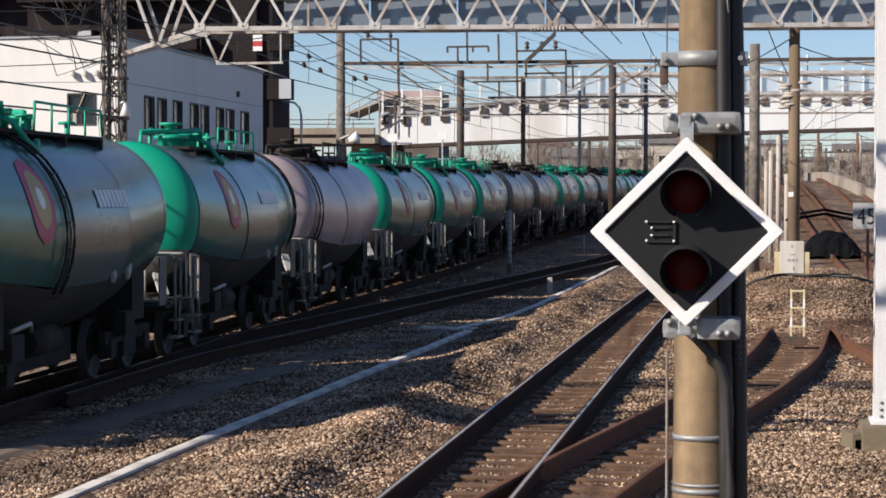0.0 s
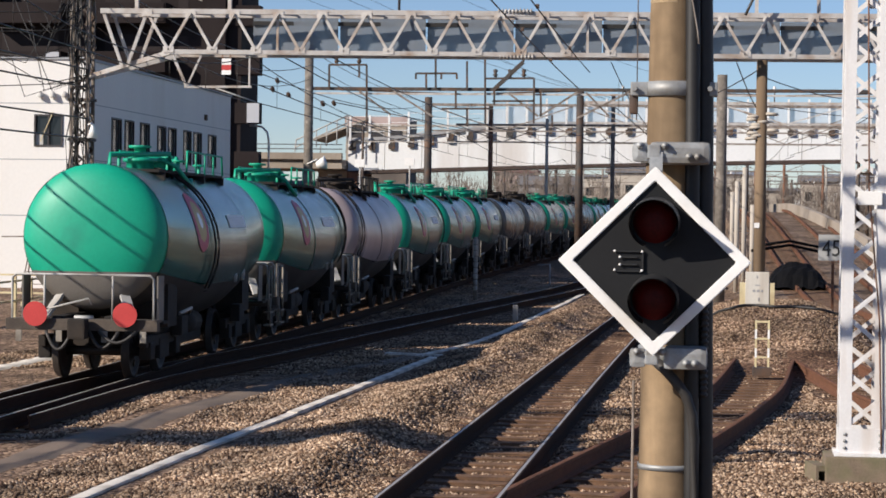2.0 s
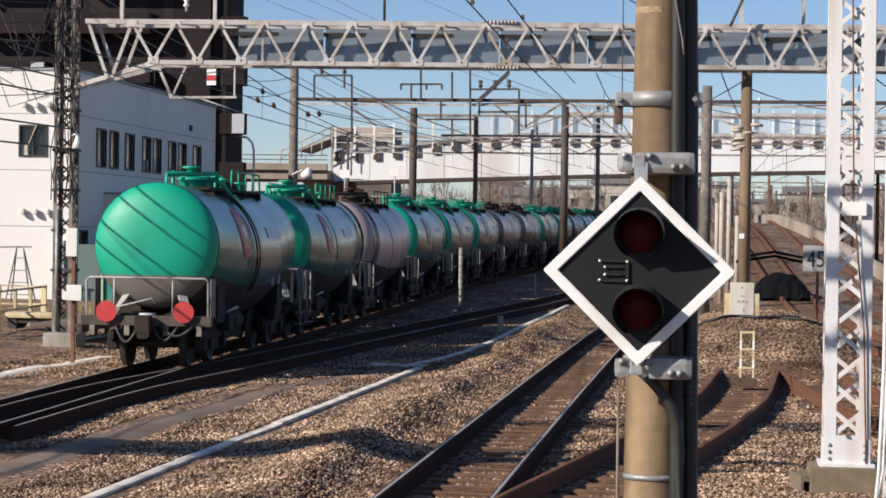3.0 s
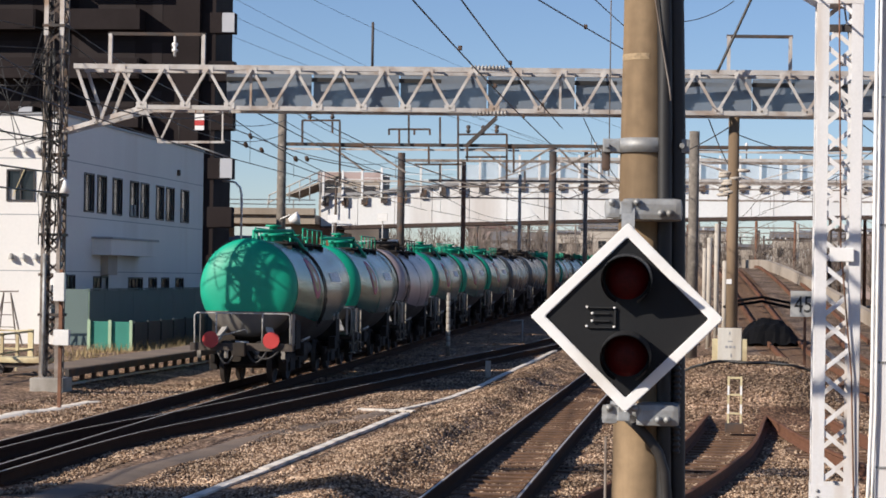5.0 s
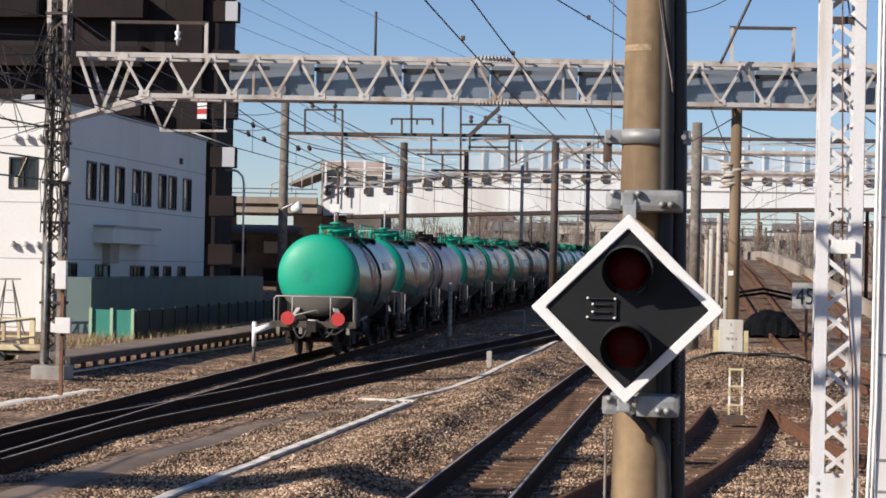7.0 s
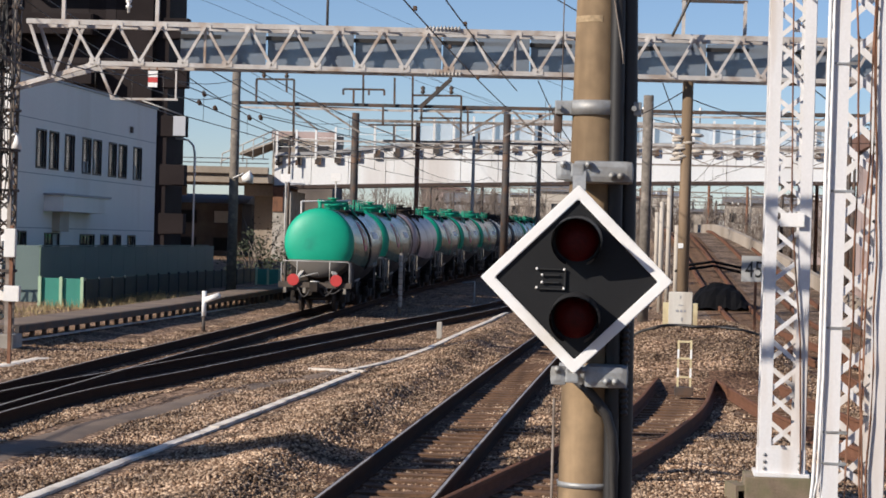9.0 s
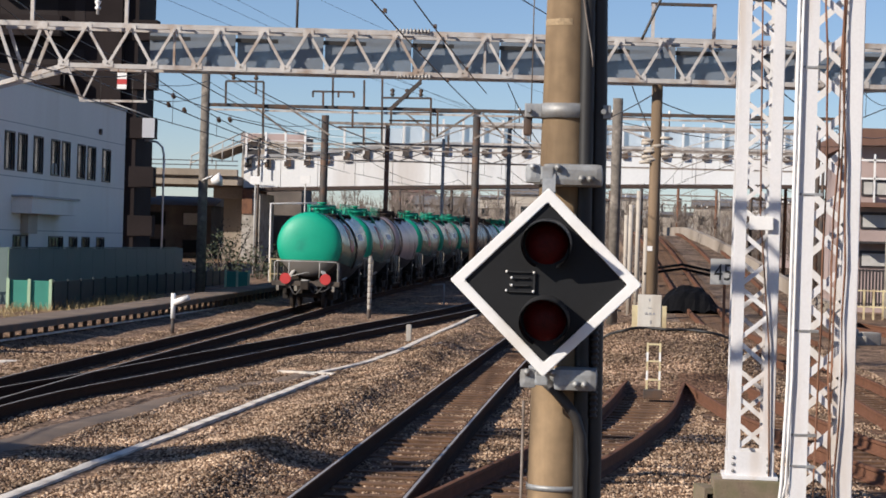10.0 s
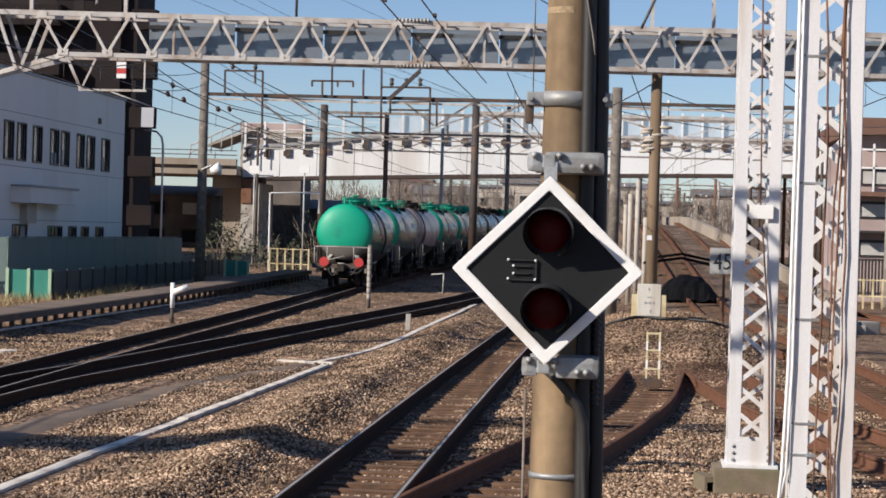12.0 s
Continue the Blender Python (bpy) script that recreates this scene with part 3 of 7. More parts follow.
# ---- lattice towers ----
def lattice(parent, w, d, z0, z1, leg, pitch, brace, m, mb, channel=True):
    """Four legs with zigzag bracing on all faces."""
    for sx in (-1, 1):
        for sy in (-1, 1):
            bm = B()
            x, y = sx * (w / 2 - leg / 2), sy * (d / 2)
            box(bm, x - leg / 2, x + leg / 2, y - 0.006, y + 0.006, z0, z1)
            xe = sx * (w / 2)
            box(bm, xe - 0.006, xe + 0.006, y - sy * leg * 0.7, y, z0, z1) if sy < 0 else box(bm, xe - 0.006, xe + 0.006, y - leg * 0.7, y, z0, z1)
            part("leg", bm, m, parent)
    n = int((z1 - z0) / pitch)
    for i in range(n):
        a, b = z0 + i * pitch, z0 + (i + 1) * pitch
        s = 1 if i % 2 else -1
        xi = w / 2 - leg * 0.5
        for y, q in ((-d / 2 + 0.012, s), (d / 2 - 0.012, -s)):
            bm = B()
            beam(bm, (-q * xi, y, a), (q * xi, y, b), 0.008, brace, (1, 0, 0))
            part("brace", bm, mb, parent)
        for x, q in ((-w / 2 + 0.012, s), (w / 2 - 0.012, -s)):
            bm = B()
            beam(bm, (x, -q * (d / 2 - 0.02), a), (x, q * (d / 2 - 0.02), b), 0.008, brace, (0, 1, 0))
            part("brace", bm, mb, parent)


def build_tower_far():
    t = thing("lattice_mast", "white-painted lattice mast on a mossy concrete footing", "mast", (1.51, 24.0, 0))
    lattice(t, 0.49, 0.46, 0.12, 8.4, 0.125, 0.30, 0.05, M_TOWER, M_TOWER)
    bm = B()
    box(bm, -0.30, 0.30, -0.30, 0.30, 0.10, 0.14, bevel=0.008)
    part("base_plate", bm, M_TOWER, t)
    bm = B()
    for s in (-1, 1):
        box(bm, -0.25, 0.25, s * 0.238 - 0.006, s * 0.238 + 0.006, 0.14, 0.40)
        box(bm, s * 0.252 - 0.006, s * 0.252 + 0.006, -0.23, 0.23, 0.14, 0.40)
    part("base_skirt", bm, M_TOWER, t)
    for s in (-1, 1):
        for k in range(3):
            part("rivet", lathe(B(), [(0.02, 0), (0.018, 0.012), (0.0, 0.016)], 8, m=Matrix.Translation((s * 0.19, -0.246, 0.19 + k * 0.075)) @ Matrix.Rotation(radians(90), 4, "X")), M_GALV, t)
    bm = B()
    box(bm, -0.24, 0.24, -0.235, -0.2, 5.35, 5.43)
    part("cross_plate", bm, M_DARKSTEEL, t)
    bm = B()
    tube(bm, [(-0.02, -0.27, 5.7), (0.0, -0.27, 4.6), (0.03, -0.27, 3.0), (0.16, -0.27, 1.6), (0.20, -0.26, 0.3), (0.2, -0.26, -0.1)], 0.010, 6)
    part("cable", bm, M_RUST, t, "brown cable down the mast")
    bm = B()
    box(bm, -0.09, 0.17, -0.29, -0.25, 2.84, 2.99, bevel=0.01)
    part("plate", bm, M_WHITE, t, "blank white plate")
    bm = B()
    box(bm, 0.02, 0.10, -0.05, 0.05, 5.0, 5.09, bevel=0.02)
    part("insulator", bm, M_CERAMIC, t)
    bm = B()
    box(bm, -0.40, 0.38, -0.36, 0.36, -0.36, 0.10, bevel=0.02)
    part("footing", bm, M_MOSS, t, "mossy concrete footing block")
    # beam over the tracks, above the view
    g = thing("overhead_gantry", "white lattice gantry beam spanning the near tracks", "gantry", (0, 24.0, 0))
    for z in (6.35, 7.15):
        for y in (-0.22, 0.22):
            bm = B()
            box(bm, -12.6, 1.3, y - 0.05, y + 0.05, z - 0.05, z + 0.05)
            part("chord", bm, M_TOWER, g)
    for i in range(19):
        x = 1.2 - i * 0.73
        for y in (-0.22, 0.22):
            bm = B()
            beam(bm, (x, y, 6.35 if i % 2 else 7.15), (x - 0.73, y, 7.15 if i % 2 else 6.35), 0.05, 0.05)
            part("brace", bm, M_TOWER, g)
    bm = B()
    for y in (-0.2, 0.2):
        beam(bm, (1.3, y, 5.72), (0.3, y, 6.33), 0.07, 0.12)
    part("knee_brace", bm, M_TOWER, g)
    bm = B()
    box(bm, 1.26, 1.76, -0.24, 0.24, 5.66, 5.78)
    part("seat_plate", bm, M_TOWER, g)


def build_tower_near():
    t = thing("lattice_mast", "tall white-painted lattice mast wrapped with cables", "mast", (1.80, 19.0, 0))
    lattice(t, 0.52, 0.48, -0.2, 8.0, 0.135, 0.34, 0.06, M_TOWER, M_TOWER)
    for k, (x, r) in enumerate(((-0.31, 0.016), (-0.275, 0.012))):
        bm = B()
        tube(bm, [(x - 0.10 * (k + 1), -0.26, -0.25), (x - 0.03, -0.27, 0.6), (x, -0.27, 1.5), (x + 0.015, -0.27, 8.0)], r, 8)
        part("white_pipe", bm, M_WHITE, t, "thin white pipe")
    r = random.Random(5)
    for x in (-0.055, 0.055, 0.08, 0.125):
        bm = B()
        pts = [(x + r.uniform(-0.012, 0.012) + 0.02 * math.sin(z * 1.3 + x * 40), -0.275, z) for z in [-0.2 + 0.45 * i for i in range(19)]]
        tube(bm, pts, 0.010, 6)
        part("cable", bm, M_RUST, t, "rusty brown cable")
    for z in (0.75, 1.02, 1.92, 3.1, 4.2):
        bm = B()
        box(bm, -0.27, -0.12, -0.256, -0.246, z, z + 0.018)
        box(bm, -0.13, -0.06, -0.285, -0.25, z - 0.005, z + 0.022)
        part("cable_clip", bm, M_GALV, t)
    bm = B()
    box(bm, -0.4, 0.4, -0.4, 0.4, -0.5, -0.18, bevel=0.02)
    part("footing", bm, M_MOSS, t)
    # its beam over the near tracks, above the view, with added shade panels
    g = thing("overhead_gantry", "white lattice gantry over the near tracks with added panels that cast shade", "gantry", (0, 18.9, 0))
    for z in (6.2, 7.1):
        for y in (-0.42, 0.42):
            part("chord", box(B(), -19.8, 1.52, y - 0.04, y + 0.04, z - 0.04, z + 0.04), M_TOWER, g)
    for i in range(22):
        x = 1.2 - i * 0.95
        for y in (-0.42, 0.42):
            part("brace", beam(B(), (x, y, 6.2 if i % 2 else 7.1), (x - 0.95, y, 7.1 if i % 2 else 6.2), 0.05, 0.05), M_TOWER, g)
        # unseen panels and tray, added to cast a band of shade on ballast
        for y in ((-0.36, 0.36) if i > 13 else ()):
            part("mesh_panel", box(B(), x - 0.94, x - 0.01, y - 0.004, y + 0.004, 6.26, 7.04), M_NET, g)
    part("cable_tray", box(B(), -19.8, -12.1, -0.30, 0.30, 6.26, 6.38), M_DARKSTEEL, g)


build_tower_far()
build_tower_near()


# ---- main gantry with its left mast ----
def gy(x):
    return 47.0 + (x + 14.4) * 0.074


M_BLOCK = mat("painted_block", (0.62, 0.59, 0.53), 0.85, var=0.12, scale=4, fine=40, bump=0.15, dirt=(0.34, 0.28, 0.22), dirt_amount=0.35, streak=True)


def build_gantry():
    m = thing("lattice_mast", "old dark lattice steel mast crowded with wires", "mast", (-14.42, 47.0, 0))
    lattice(m, 0.44, 0.44, 0.2, 9.6, 0.085, 0.30, 0.05, M_OLDSTEEL, M_DARKSTEEL)
    bm = B()
    box(bm, -0.38, 0.38, -0.38, 0.38, -0.2, 0.22, bevel=0.03)
    part("footing", bm, M_CONC_GREY, m)
    for z in (1.6, 2.5, 3.4, 4.3, 5.2, 7.5, 8.1):
        bm = B()
        box(bm, -0.26, 0.26, -0.26, 0.26, z, z + 0.06)
        part("collar", bm, M_DARKSTEEL, m)
    r = random.Random(9)
    for k in range(9):
        bm = B()
        a = r.uniform(-0.25, 0.25)
        pts = [(a + r.uniform(-0.06, 0.06), -0.26 - r.uniform(0, 0.06), z) for z in [7.6 - 0.55 * i for i in range(9)]]
        tube(bm, pts, 0.014, 5)
        part("cable", bm, M_CABLE, m, "black cable")
    bm = B()
    tube(bm, [(-0.10, -0.30, 0.3), (-0.10, -0.30, 3.0)], 0.045, 8)
    part("cable_guard", bm, M_GALV, m, "grey cable guard pipe")
    bm = B()
    for s in (-0.18, 0.18):
        box(bm, s - 0.05, s + 0.05, -0.24, -0.22, 7.9, 9.6)
    part("upper_plate", bm, M_GANTRY, m)
    bm = B()
    tube(bm, [(0.2, -0.25, 4.65), (0.34, -0.35, 4.7)], 0.02, 6)
    lathe(bm, [(0.03, 4.68), (0.05, 4.6), (0.13, 4.36), (0.0, 4.36)], 14, m=Matrix.Translation((0.36, -0.36, 0)))
    part("lamp", bm, M_WHITE, m, "white cone lamp")

    g = thing("overhead_gantry", "grey lattice gantry beam spanning the tracks", "gantry")
    D = 0.42
    x0, x1 = -13.9, 13.0
    zt, zb = 7.20, 6.30
    for dy in (-D, D):
        bm = B()
        beam(bm, (x0, gy(x0) + dy, zt), (x1, gy(x1) + dy, zt + 0.02), 0.10, 0.11)
        part("top_chord", bm, M_GANTRY, g)
        bm = B()
        beam(bm, (-12.35, gy(-12.35) + dy, zb), (x1, gy(x1) + dy, zb + 0.02), 0.10, 0.10)
        part("bottom_chord", bm, M_GANTRY, g)
        bm = B()
        beam(bm, (-14.2, gy(-14.2) + dy * 0.5, 5.75), (-12.3, gy(-12.3) + dy, zb), 0.09, 0.10)
        part("haunch", bm, M_GANTRY, g)
        xs = -12.85
        i = 0
        while xs < x1 - 0.5 and dy < 0:
            bm = B()
            beam(bm, (xs, gy(xs) + dy, zt - 0.03), (xs + 0.49, gy(xs) + dy, zb + 0.03), 0.055, 0.06)
            beam(bm, (xs + 0.49, gy(xs) + dy, zb + 0.03), (xs + 0.98, gy(xs) + dy, zt - 0.03), 0.055, 0.06)
            part("brace", bm, M_GANTRY, g)
            for px, pz in ((xs, zt - 0.05), (xs + 0.49, zb + 0.05)):
                bm = B()
                box(bm, px - 0.12, px + 0.12, gy(px) + dy - 0.058, gy(px) + dy - 0.05, pz - 0.07, pz + 0.07)
                part("gusset", bm, M_GANTRY, g)
            if i % 7 == 3:
                bm = B()
                beam(bm, (xs - 0.02, gy(xs) + dy, zt), (xs - 0.02, gy(xs) + dy, zb), 0.05, 0.05)
                part("upright", bm, M_GANTRY, g)
            xs += 0.98
            i += 1
        bm = B()
        beam(bm, (-13.85, gy(-13.8) + dy, zt), (-13.4, gy(-13.4) + dy, 5.95), 0.055, 0.07)
        beam(bm, (-13.3, gy(-13.4) + dy, 5.95), (-12.85, gy(-12.9) + dy, zt), 0.055, 0.07)
        part("brace", bm, M_GANTRY, g)
    x = -12.5
    while x < x1 - 1:
        bm = B()
        beam(bm, (x, gy(x) - D, zb), (x + 0.9, gy(x) + D, zb), 0.045, 0.04)
        part("tie", bm, M_GANTRY, g)
        bm = B()
        beam(bm, (x, gy(x) - D, zt), (x + 0.9, gy(x) + D, zt), 0.045, 0.04)
        part("tie", bm, M_GANTRY, g)
        x += 0.98
    x = -10.6
    while x < x1 - 1:
        bm = B()
        box(bm, x, x + 1.94, gy(x) + D * 0.4 - 0.004, gy(x) + D * 0.4 + 0.004, zb + 0.04, zt - 0.08)
        part("mesh_panel", bm, M_NET, g, "grey translucent protective mesh panel")
        x += 1.96
    bm = B()
    beam(bm, (-10.6, gy(-10.6) + D * 0.3, zt - 0.2), (x1, gy(x1) + D * 0.3, zt - 0.22), 0.06, 0.09)
    part("cable_tray", bm, M_CABLE, g, "black cable bundle along the beam")
    # portal frames standing on the beam
    for xa, xb, h in ((-13.2, -11.1, 0.78), (0.62, 1.98, 0.86)):
        for xx in (xa, xb):
            bm = B()
            beam(bm, (xx, gy(xx), zt), (xx, gy(xx), zt + h), 0.08, 0.08)
            part("stub_post", bm, M_GANTRY, g)
        bm = B()
        beam(bm, (xa - 0.05, gy(xa), zt + h), (xb + 0.05, gy(xb), zt + h), 0.07, 0.07)
        part("stub_bar", bm, M_DARKSTEEL, g)
    bm = B()
    lathe(bm, [(0.0, 0), (0.03, 0), (0.03, 0.1), (0.07, 0.12), (0.07, 0.16), (0.03, 0.18), (0.07, 0.26), (0.07, 0.3), (0.03, 0.32), (0.03, 0.5), (0, 0.5)], 10, m=Matrix.Translation((-11.75, gy(-11.7), zt + 0.28)))
    part("insulator", bm, M_CERAMIC, g, "white porcelain insulator")
    bm = B()
    tube(bm, [(-7.3, gy(-7.3), zt), (-7.3, gy(-7.3), zt + 1.1)], 0.03, 6)
    part("spike", bm, M_DARKSTEEL, g)
    # hanging bracket
    bm = B()
    beam(bm, (-12.3, gy(-12.3) - D, zb), (-11.95, gy(-12) - D, 5.52), 0.06, 0.06)
    beam(bm, (-11.6, gy(-11.6) - D, zb), (-11.95, gy(-12) - D, 5.52), 0.04, 0.04)
    beam(bm, (-12.0, gy(-12) - D, 5.52), (-10.5, gy(-10.5) - D, 5.54), 0.05, 0.05)
    beam(bm, (-10.55, gy(-10.5) - D, 5.54), (-10.55, gy(-10.5) - D, zb), 0.035, 0.035)
    part("drop_bracket", bm, M_GANTRY, g)
    bm = B()
    tube(bm, [(-11.3, gy(-11.3) - D, 5.5), (-10.4, gy(-10.4) - D, 5.2)], 0.02, 6)
    part("steady_arm", bm, M_GALV, g)
    # coil wraps on the lower chord
    for xa in (-5.05, -5.0):
        for z in ((zt + 0.06) if xa < -5.02 else (zb - 0.05),):
            prof = []
            for k in range(10):
                prof += [(0.03, 0.08 * k), (0.075, 0.08 * k + 0.02), (0.03, 0.08 * k + 0.04)]
            bm = lathe(B(), prof, 8, m=Matrix.Translation((xa, gy(xa) - D, z)) @ Matrix.Rotation(radians(90), 4, "Y"))
            part("insulator", bm, M_GREYPAINT, g, "ribbed long insulator")
    # right support
    p = thing("gantry_post", "round grey-brown concrete post holding the gantry", "post", (0.76, gy(0.76), 0))
    part("shaft", lathe(B(), [(0, 0.3), (0.135, 0.3), (0.12, 6.26), (0, 6.26)], 20), M_CONC, p)
    r = random.Random(2)
    for k in range(10):
        z = 4.50 + 0.06 * k
        part("coil", lathe(B(), [(0.12, z), (0.135 + r.uniform(0, 0.025), z + 0.02), (0.135 + r.uniform(0, 0.02), z + 0.05), (0.12, z + 0.07)], 12, m=Matrix.Translation((r.uniform(-0.012, 0.012), 0, 0)) @ Matrix.Rotation(radians(r.uniform(-3, 3)), 4, "Y")), M_BEIGE, p)
    bm = B()
    box(bm, -0.125, -0.01, -0.142, -0.13, 2.55, 2.66)
    part("tag", bm, M_WHITE, p)
    bx = thing("footing_box", "white-painted concrete block at the post foot", "block", (0.76, gy(0.76), 0.72))
    bm = B()
    box(bm, -0.30, 0.22, -0.42, -0.14, 0.15, 0.86, bevel=0.015)
    part("block", bm, M_BLOCK, bx)
    for xa in (0.22, -0.42):
        part("side_board", box(B(), xa, xa + 0.12, -0.40, -0.16, 0.1, 0.62, bevel=0.01), M_YELLOW, bx, "pale yellow side board")
    for x, z, w, h in ((-0.06, 0.72, 0.03, 0.06), (-0.08, 0.56, 0.10, 0.02), (-0.14, 0.42, 0.06, 0.05), (-0.05, 0.42, 0.06, 0.05), (0.04, 0.42, 0.04, 0.05), (-0.02, 0.22, 0.03, 0.08)):
        part("marking", box(B(), x, x + w, -0.428, -0.42, z, z + h), M_HOUSEG, bx, "illegible grey marking")
    s = thing("gantry_plate", "small white plate with a red band hanging from the gantry", "sign", (-11.06, gy(-11.06) - D - 0.03, 5.80))
    for z0, z1, mm in ((0.0, 0.10, M_WHITE), (0.104, 0.216, M_RED), (0.22, 0.36, M_WHITE)):
        bm = B()
        box(bm, -0.105, 0.105, -0.01, 0.01, z0, z1)
        part("band", bm, mm, s)
    bm = B()
    for x in (-0.09, 0.09):
        beam(bm, (x, 0, 0.34), (x, 0.02, 0.56), 0.02, 0.02)
    part("hook", bm, M_RUST, s)


build_gantry()


# ---- tank wagons ----
M_HANDRAIL = mat("worn_handrail_paint", (0.27, 0.24, 0.20), 0.6, var=0.25, scale=5, bump=0.05, dirt=(0.09, 0.07, 0.055), dirt_amount=0.5)
M_ENDBEAM = mat("end_beam_grime", (0.09, 0.07, 0.055), 0.8, var=0.3, scale=4, bump=0.15, dirt=(0.04, 0.03, 0.025))
TL = 4.40          # half length of the cylinder
TR, TZ = 1.18, 2.28


def tank_at(y):
    """Radius and axis height of the tank: a fat middle with a deep belly, tapering to both ends."""
    k = min(max((TL - abs(y)) / (TL - 1.7), 0.0), 1.0)
    return TR + 0.16 * k, TZ - 0.20 * k


def shell_arc(bm, y0, y1, a0, a1, r=TR, seg=40, rows=2):
    rings = []
    for i in range(rows + 1):
        y = y0 + (y1 - y0) * i / rows
        rr, zc = tank_at(y)
        rr += r - TR
        rings.append([bm.verts.new((rr * math.cos(a), y, zc + rr * math.sin(a))) for a in [radians(a0 + (a1 - a0) * j / seg) for j in range(seg + 1)]])
    for p, q in zip(rings, rings[1:]):
        for j in range(seg):
            bm.faces.new((p[j], p[j + 1], q[j + 1], q[j])).smooth = True


def head(bm, y, s, a0, a1, seg=28):
    prof = []
    for i in range(11):
        a = radians(90 * i / 10)
        prof.append((TR * math.cos(a) ** 0.85 if i < 10 else 0.0005, y + s * 0.40 * math.sin(a)))
    lathe(bm, prof, seg, "Y", a0, a1, m=Matrix.Translation((0, 0, TZ)))


def build_wagon(style, ladder_y, marks, rear):
    """style: shell materials of the rear and front halves and of the ends."""
    sh1, sh2, endm, text, fit = style
    w = thing("tank_wagon", text, "tank wagon", group="freight train")
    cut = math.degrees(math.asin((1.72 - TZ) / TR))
    ring = 0.55 if endm is M_GREEN else 0.0
    for upper in (True, False):
        bm = B()
        head(bm, -TL, -1, 0, 360, 40)
        bmesh.ops.bisect_plane(bm, geom=bm.verts[:] + bm.edges[:] + bm.faces[:], plane_co=(0, 0, 1.72), plane_no=(0, 0, 1), clear_inner=upper, clear_outer=not upper)
        if upper and ring:
            shell_arc(bm, -TL, -TL + 0.05, cut, 180 - cut)
        part("tank_end" if upper else "tank_end_foot", bm, endm if upper else M_FOOT, w, "rounded tank end, upper part painted" if upper else "grey lower part of the tank end")
    bm = B()
    head(bm, TL, 1, 0, 360, 36)
    part("tank_end", bm, endm, w)
    b0 = -TL + (0.05 if ring else 0)
    bm = B()
    shell_arc(bm, b0, -1.2, cut, 180 - cut, TR + 0.004)
    part("tank_shell", bm, sh1, w)
    bm = B()
    shell_arc(bm, -1.2, 1.7, cut, 180 - cut, TR + 0.012)
    part("tank_shell", bm, sh2, w)
    bm = B()
    shell_arc(bm, 1.7, TL, cut, 180 - cut, TR + 0.004)
    part("tank_shell", bm, sh1, w)
    # lower half of the flank: its dark tone carries painted shade
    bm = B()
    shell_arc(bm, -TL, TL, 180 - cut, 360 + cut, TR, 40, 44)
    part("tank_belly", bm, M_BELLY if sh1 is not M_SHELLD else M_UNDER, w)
    for y in (-TL + 0.05, -1.2, 1.7, TL - 0.05):
        bm = B()
        shell_arc(bm, y - 0.03, y + 0.03, -30, 210, TR + 0.016, 36, 1)
        part("seam_band", bm, sh1, w)
    # ladder up the side
    bm = B()
    for dy in (-0.15, 0.15):
        rr, zc = tank_at(ladder_y + dy)
        pts = [((rr + 0.07) * math.cos(radians(a)), ladder_y + dy, zc + (rr + 0.07) * math.sin(radians(a))) for a in range(78, -36, -9)]
        tube(bm, pts, 0.020, 6)
    lad = part("ladder", bm, M_UNDER, w, "black side ladder")
    for a in range(72, -34, -13):
        bm = B()
        rr, zc = tank_at(ladder_y)
        x, z = (rr + 0.08) * math.cos(radians(a)), zc + (rr + 0.08) * math.sin(radians(a))
        tube(bm, [(x, ladder_y - 0.15, z), (x, ladder_y + 0.15, z)], 0.010, 5)
        part("rung", bm, M_UNDER, lad)
    # roof walkway, dome and valves
    top = TZ + TR - 0.09
    bm = B()
    box(bm, -0.62, 0.62, -2.6, 2.9, top + 0.0, top + 0.05)
    for y in (-2.5, -1.0, 0.8, 2.6):
        box(bm, -0.66, 0.70, y - 0.04, y + 0.04, top - 0.22, top + 0.0)
    part("walkway", bm, M_UNDER, w, "dark roof walkway")
    bm = B()
    lathe(bm, [(0.34, top - 0.05), (0.34, top + 0.24), (0.38, top + 0.25), (0.38, top + 0.29), (0.28, top + 0.34), (0.12, top + 0.38), (0, top + 0.39)], 20, m=Matrix.Translation((0, -0.6, 0)))
    part("manhole", bm, fit, w)
    bm = B()
    lathe(bm, [(0.24, top - 0.05), (0.24, top + 0.18), (0.30, top + 0.19), (0.30, top + 0.24), (0.10, top + 0.28), (0.10, top + 0.42), (0.2, top + 0.43), (0.2, top + 0.47), (0, top + 0.48)], 16, m=Matrix.Translation((0.1, -1.8, 0)))
    part("valve", bm, fit, w)
    bm = B()
    lathe(bm, [(0.14, top - 0.05), (0.14, top + 0.25), (0.18, top + 0.26), (0.18, top + 0.3), (0, top + 0.32)], 14, m=Matrix.Translation((-0.1, 1.4, 0)))
    part("valve", bm, fit, w)
    bm = B()
    tube(bm, [(0.1, -1.7, top + 0.1), (0.4, -1.5, top + 0.24), (0.66, -1.4, top + 0.12), (0.80, -1.25, top - 0.12), (0.84, -1.0, top - 0.22), (0.78, -0.8, top - 0.1)], 0.045, 8)
    part("vent_pipe", bm, fit, w)
    for x, y, hh in ((0.42, -1.05, 0.30), (-0.42, -1.2, 0.34), (0.40, -0.1, 0.26), (-0.36, 0.5, 0.32), (0.30, 2.2, 0.24)):
        bm = B()
        tube(bm, [(x, y, top - 0.12), (x, y, top + hh)], 0.035, 6)
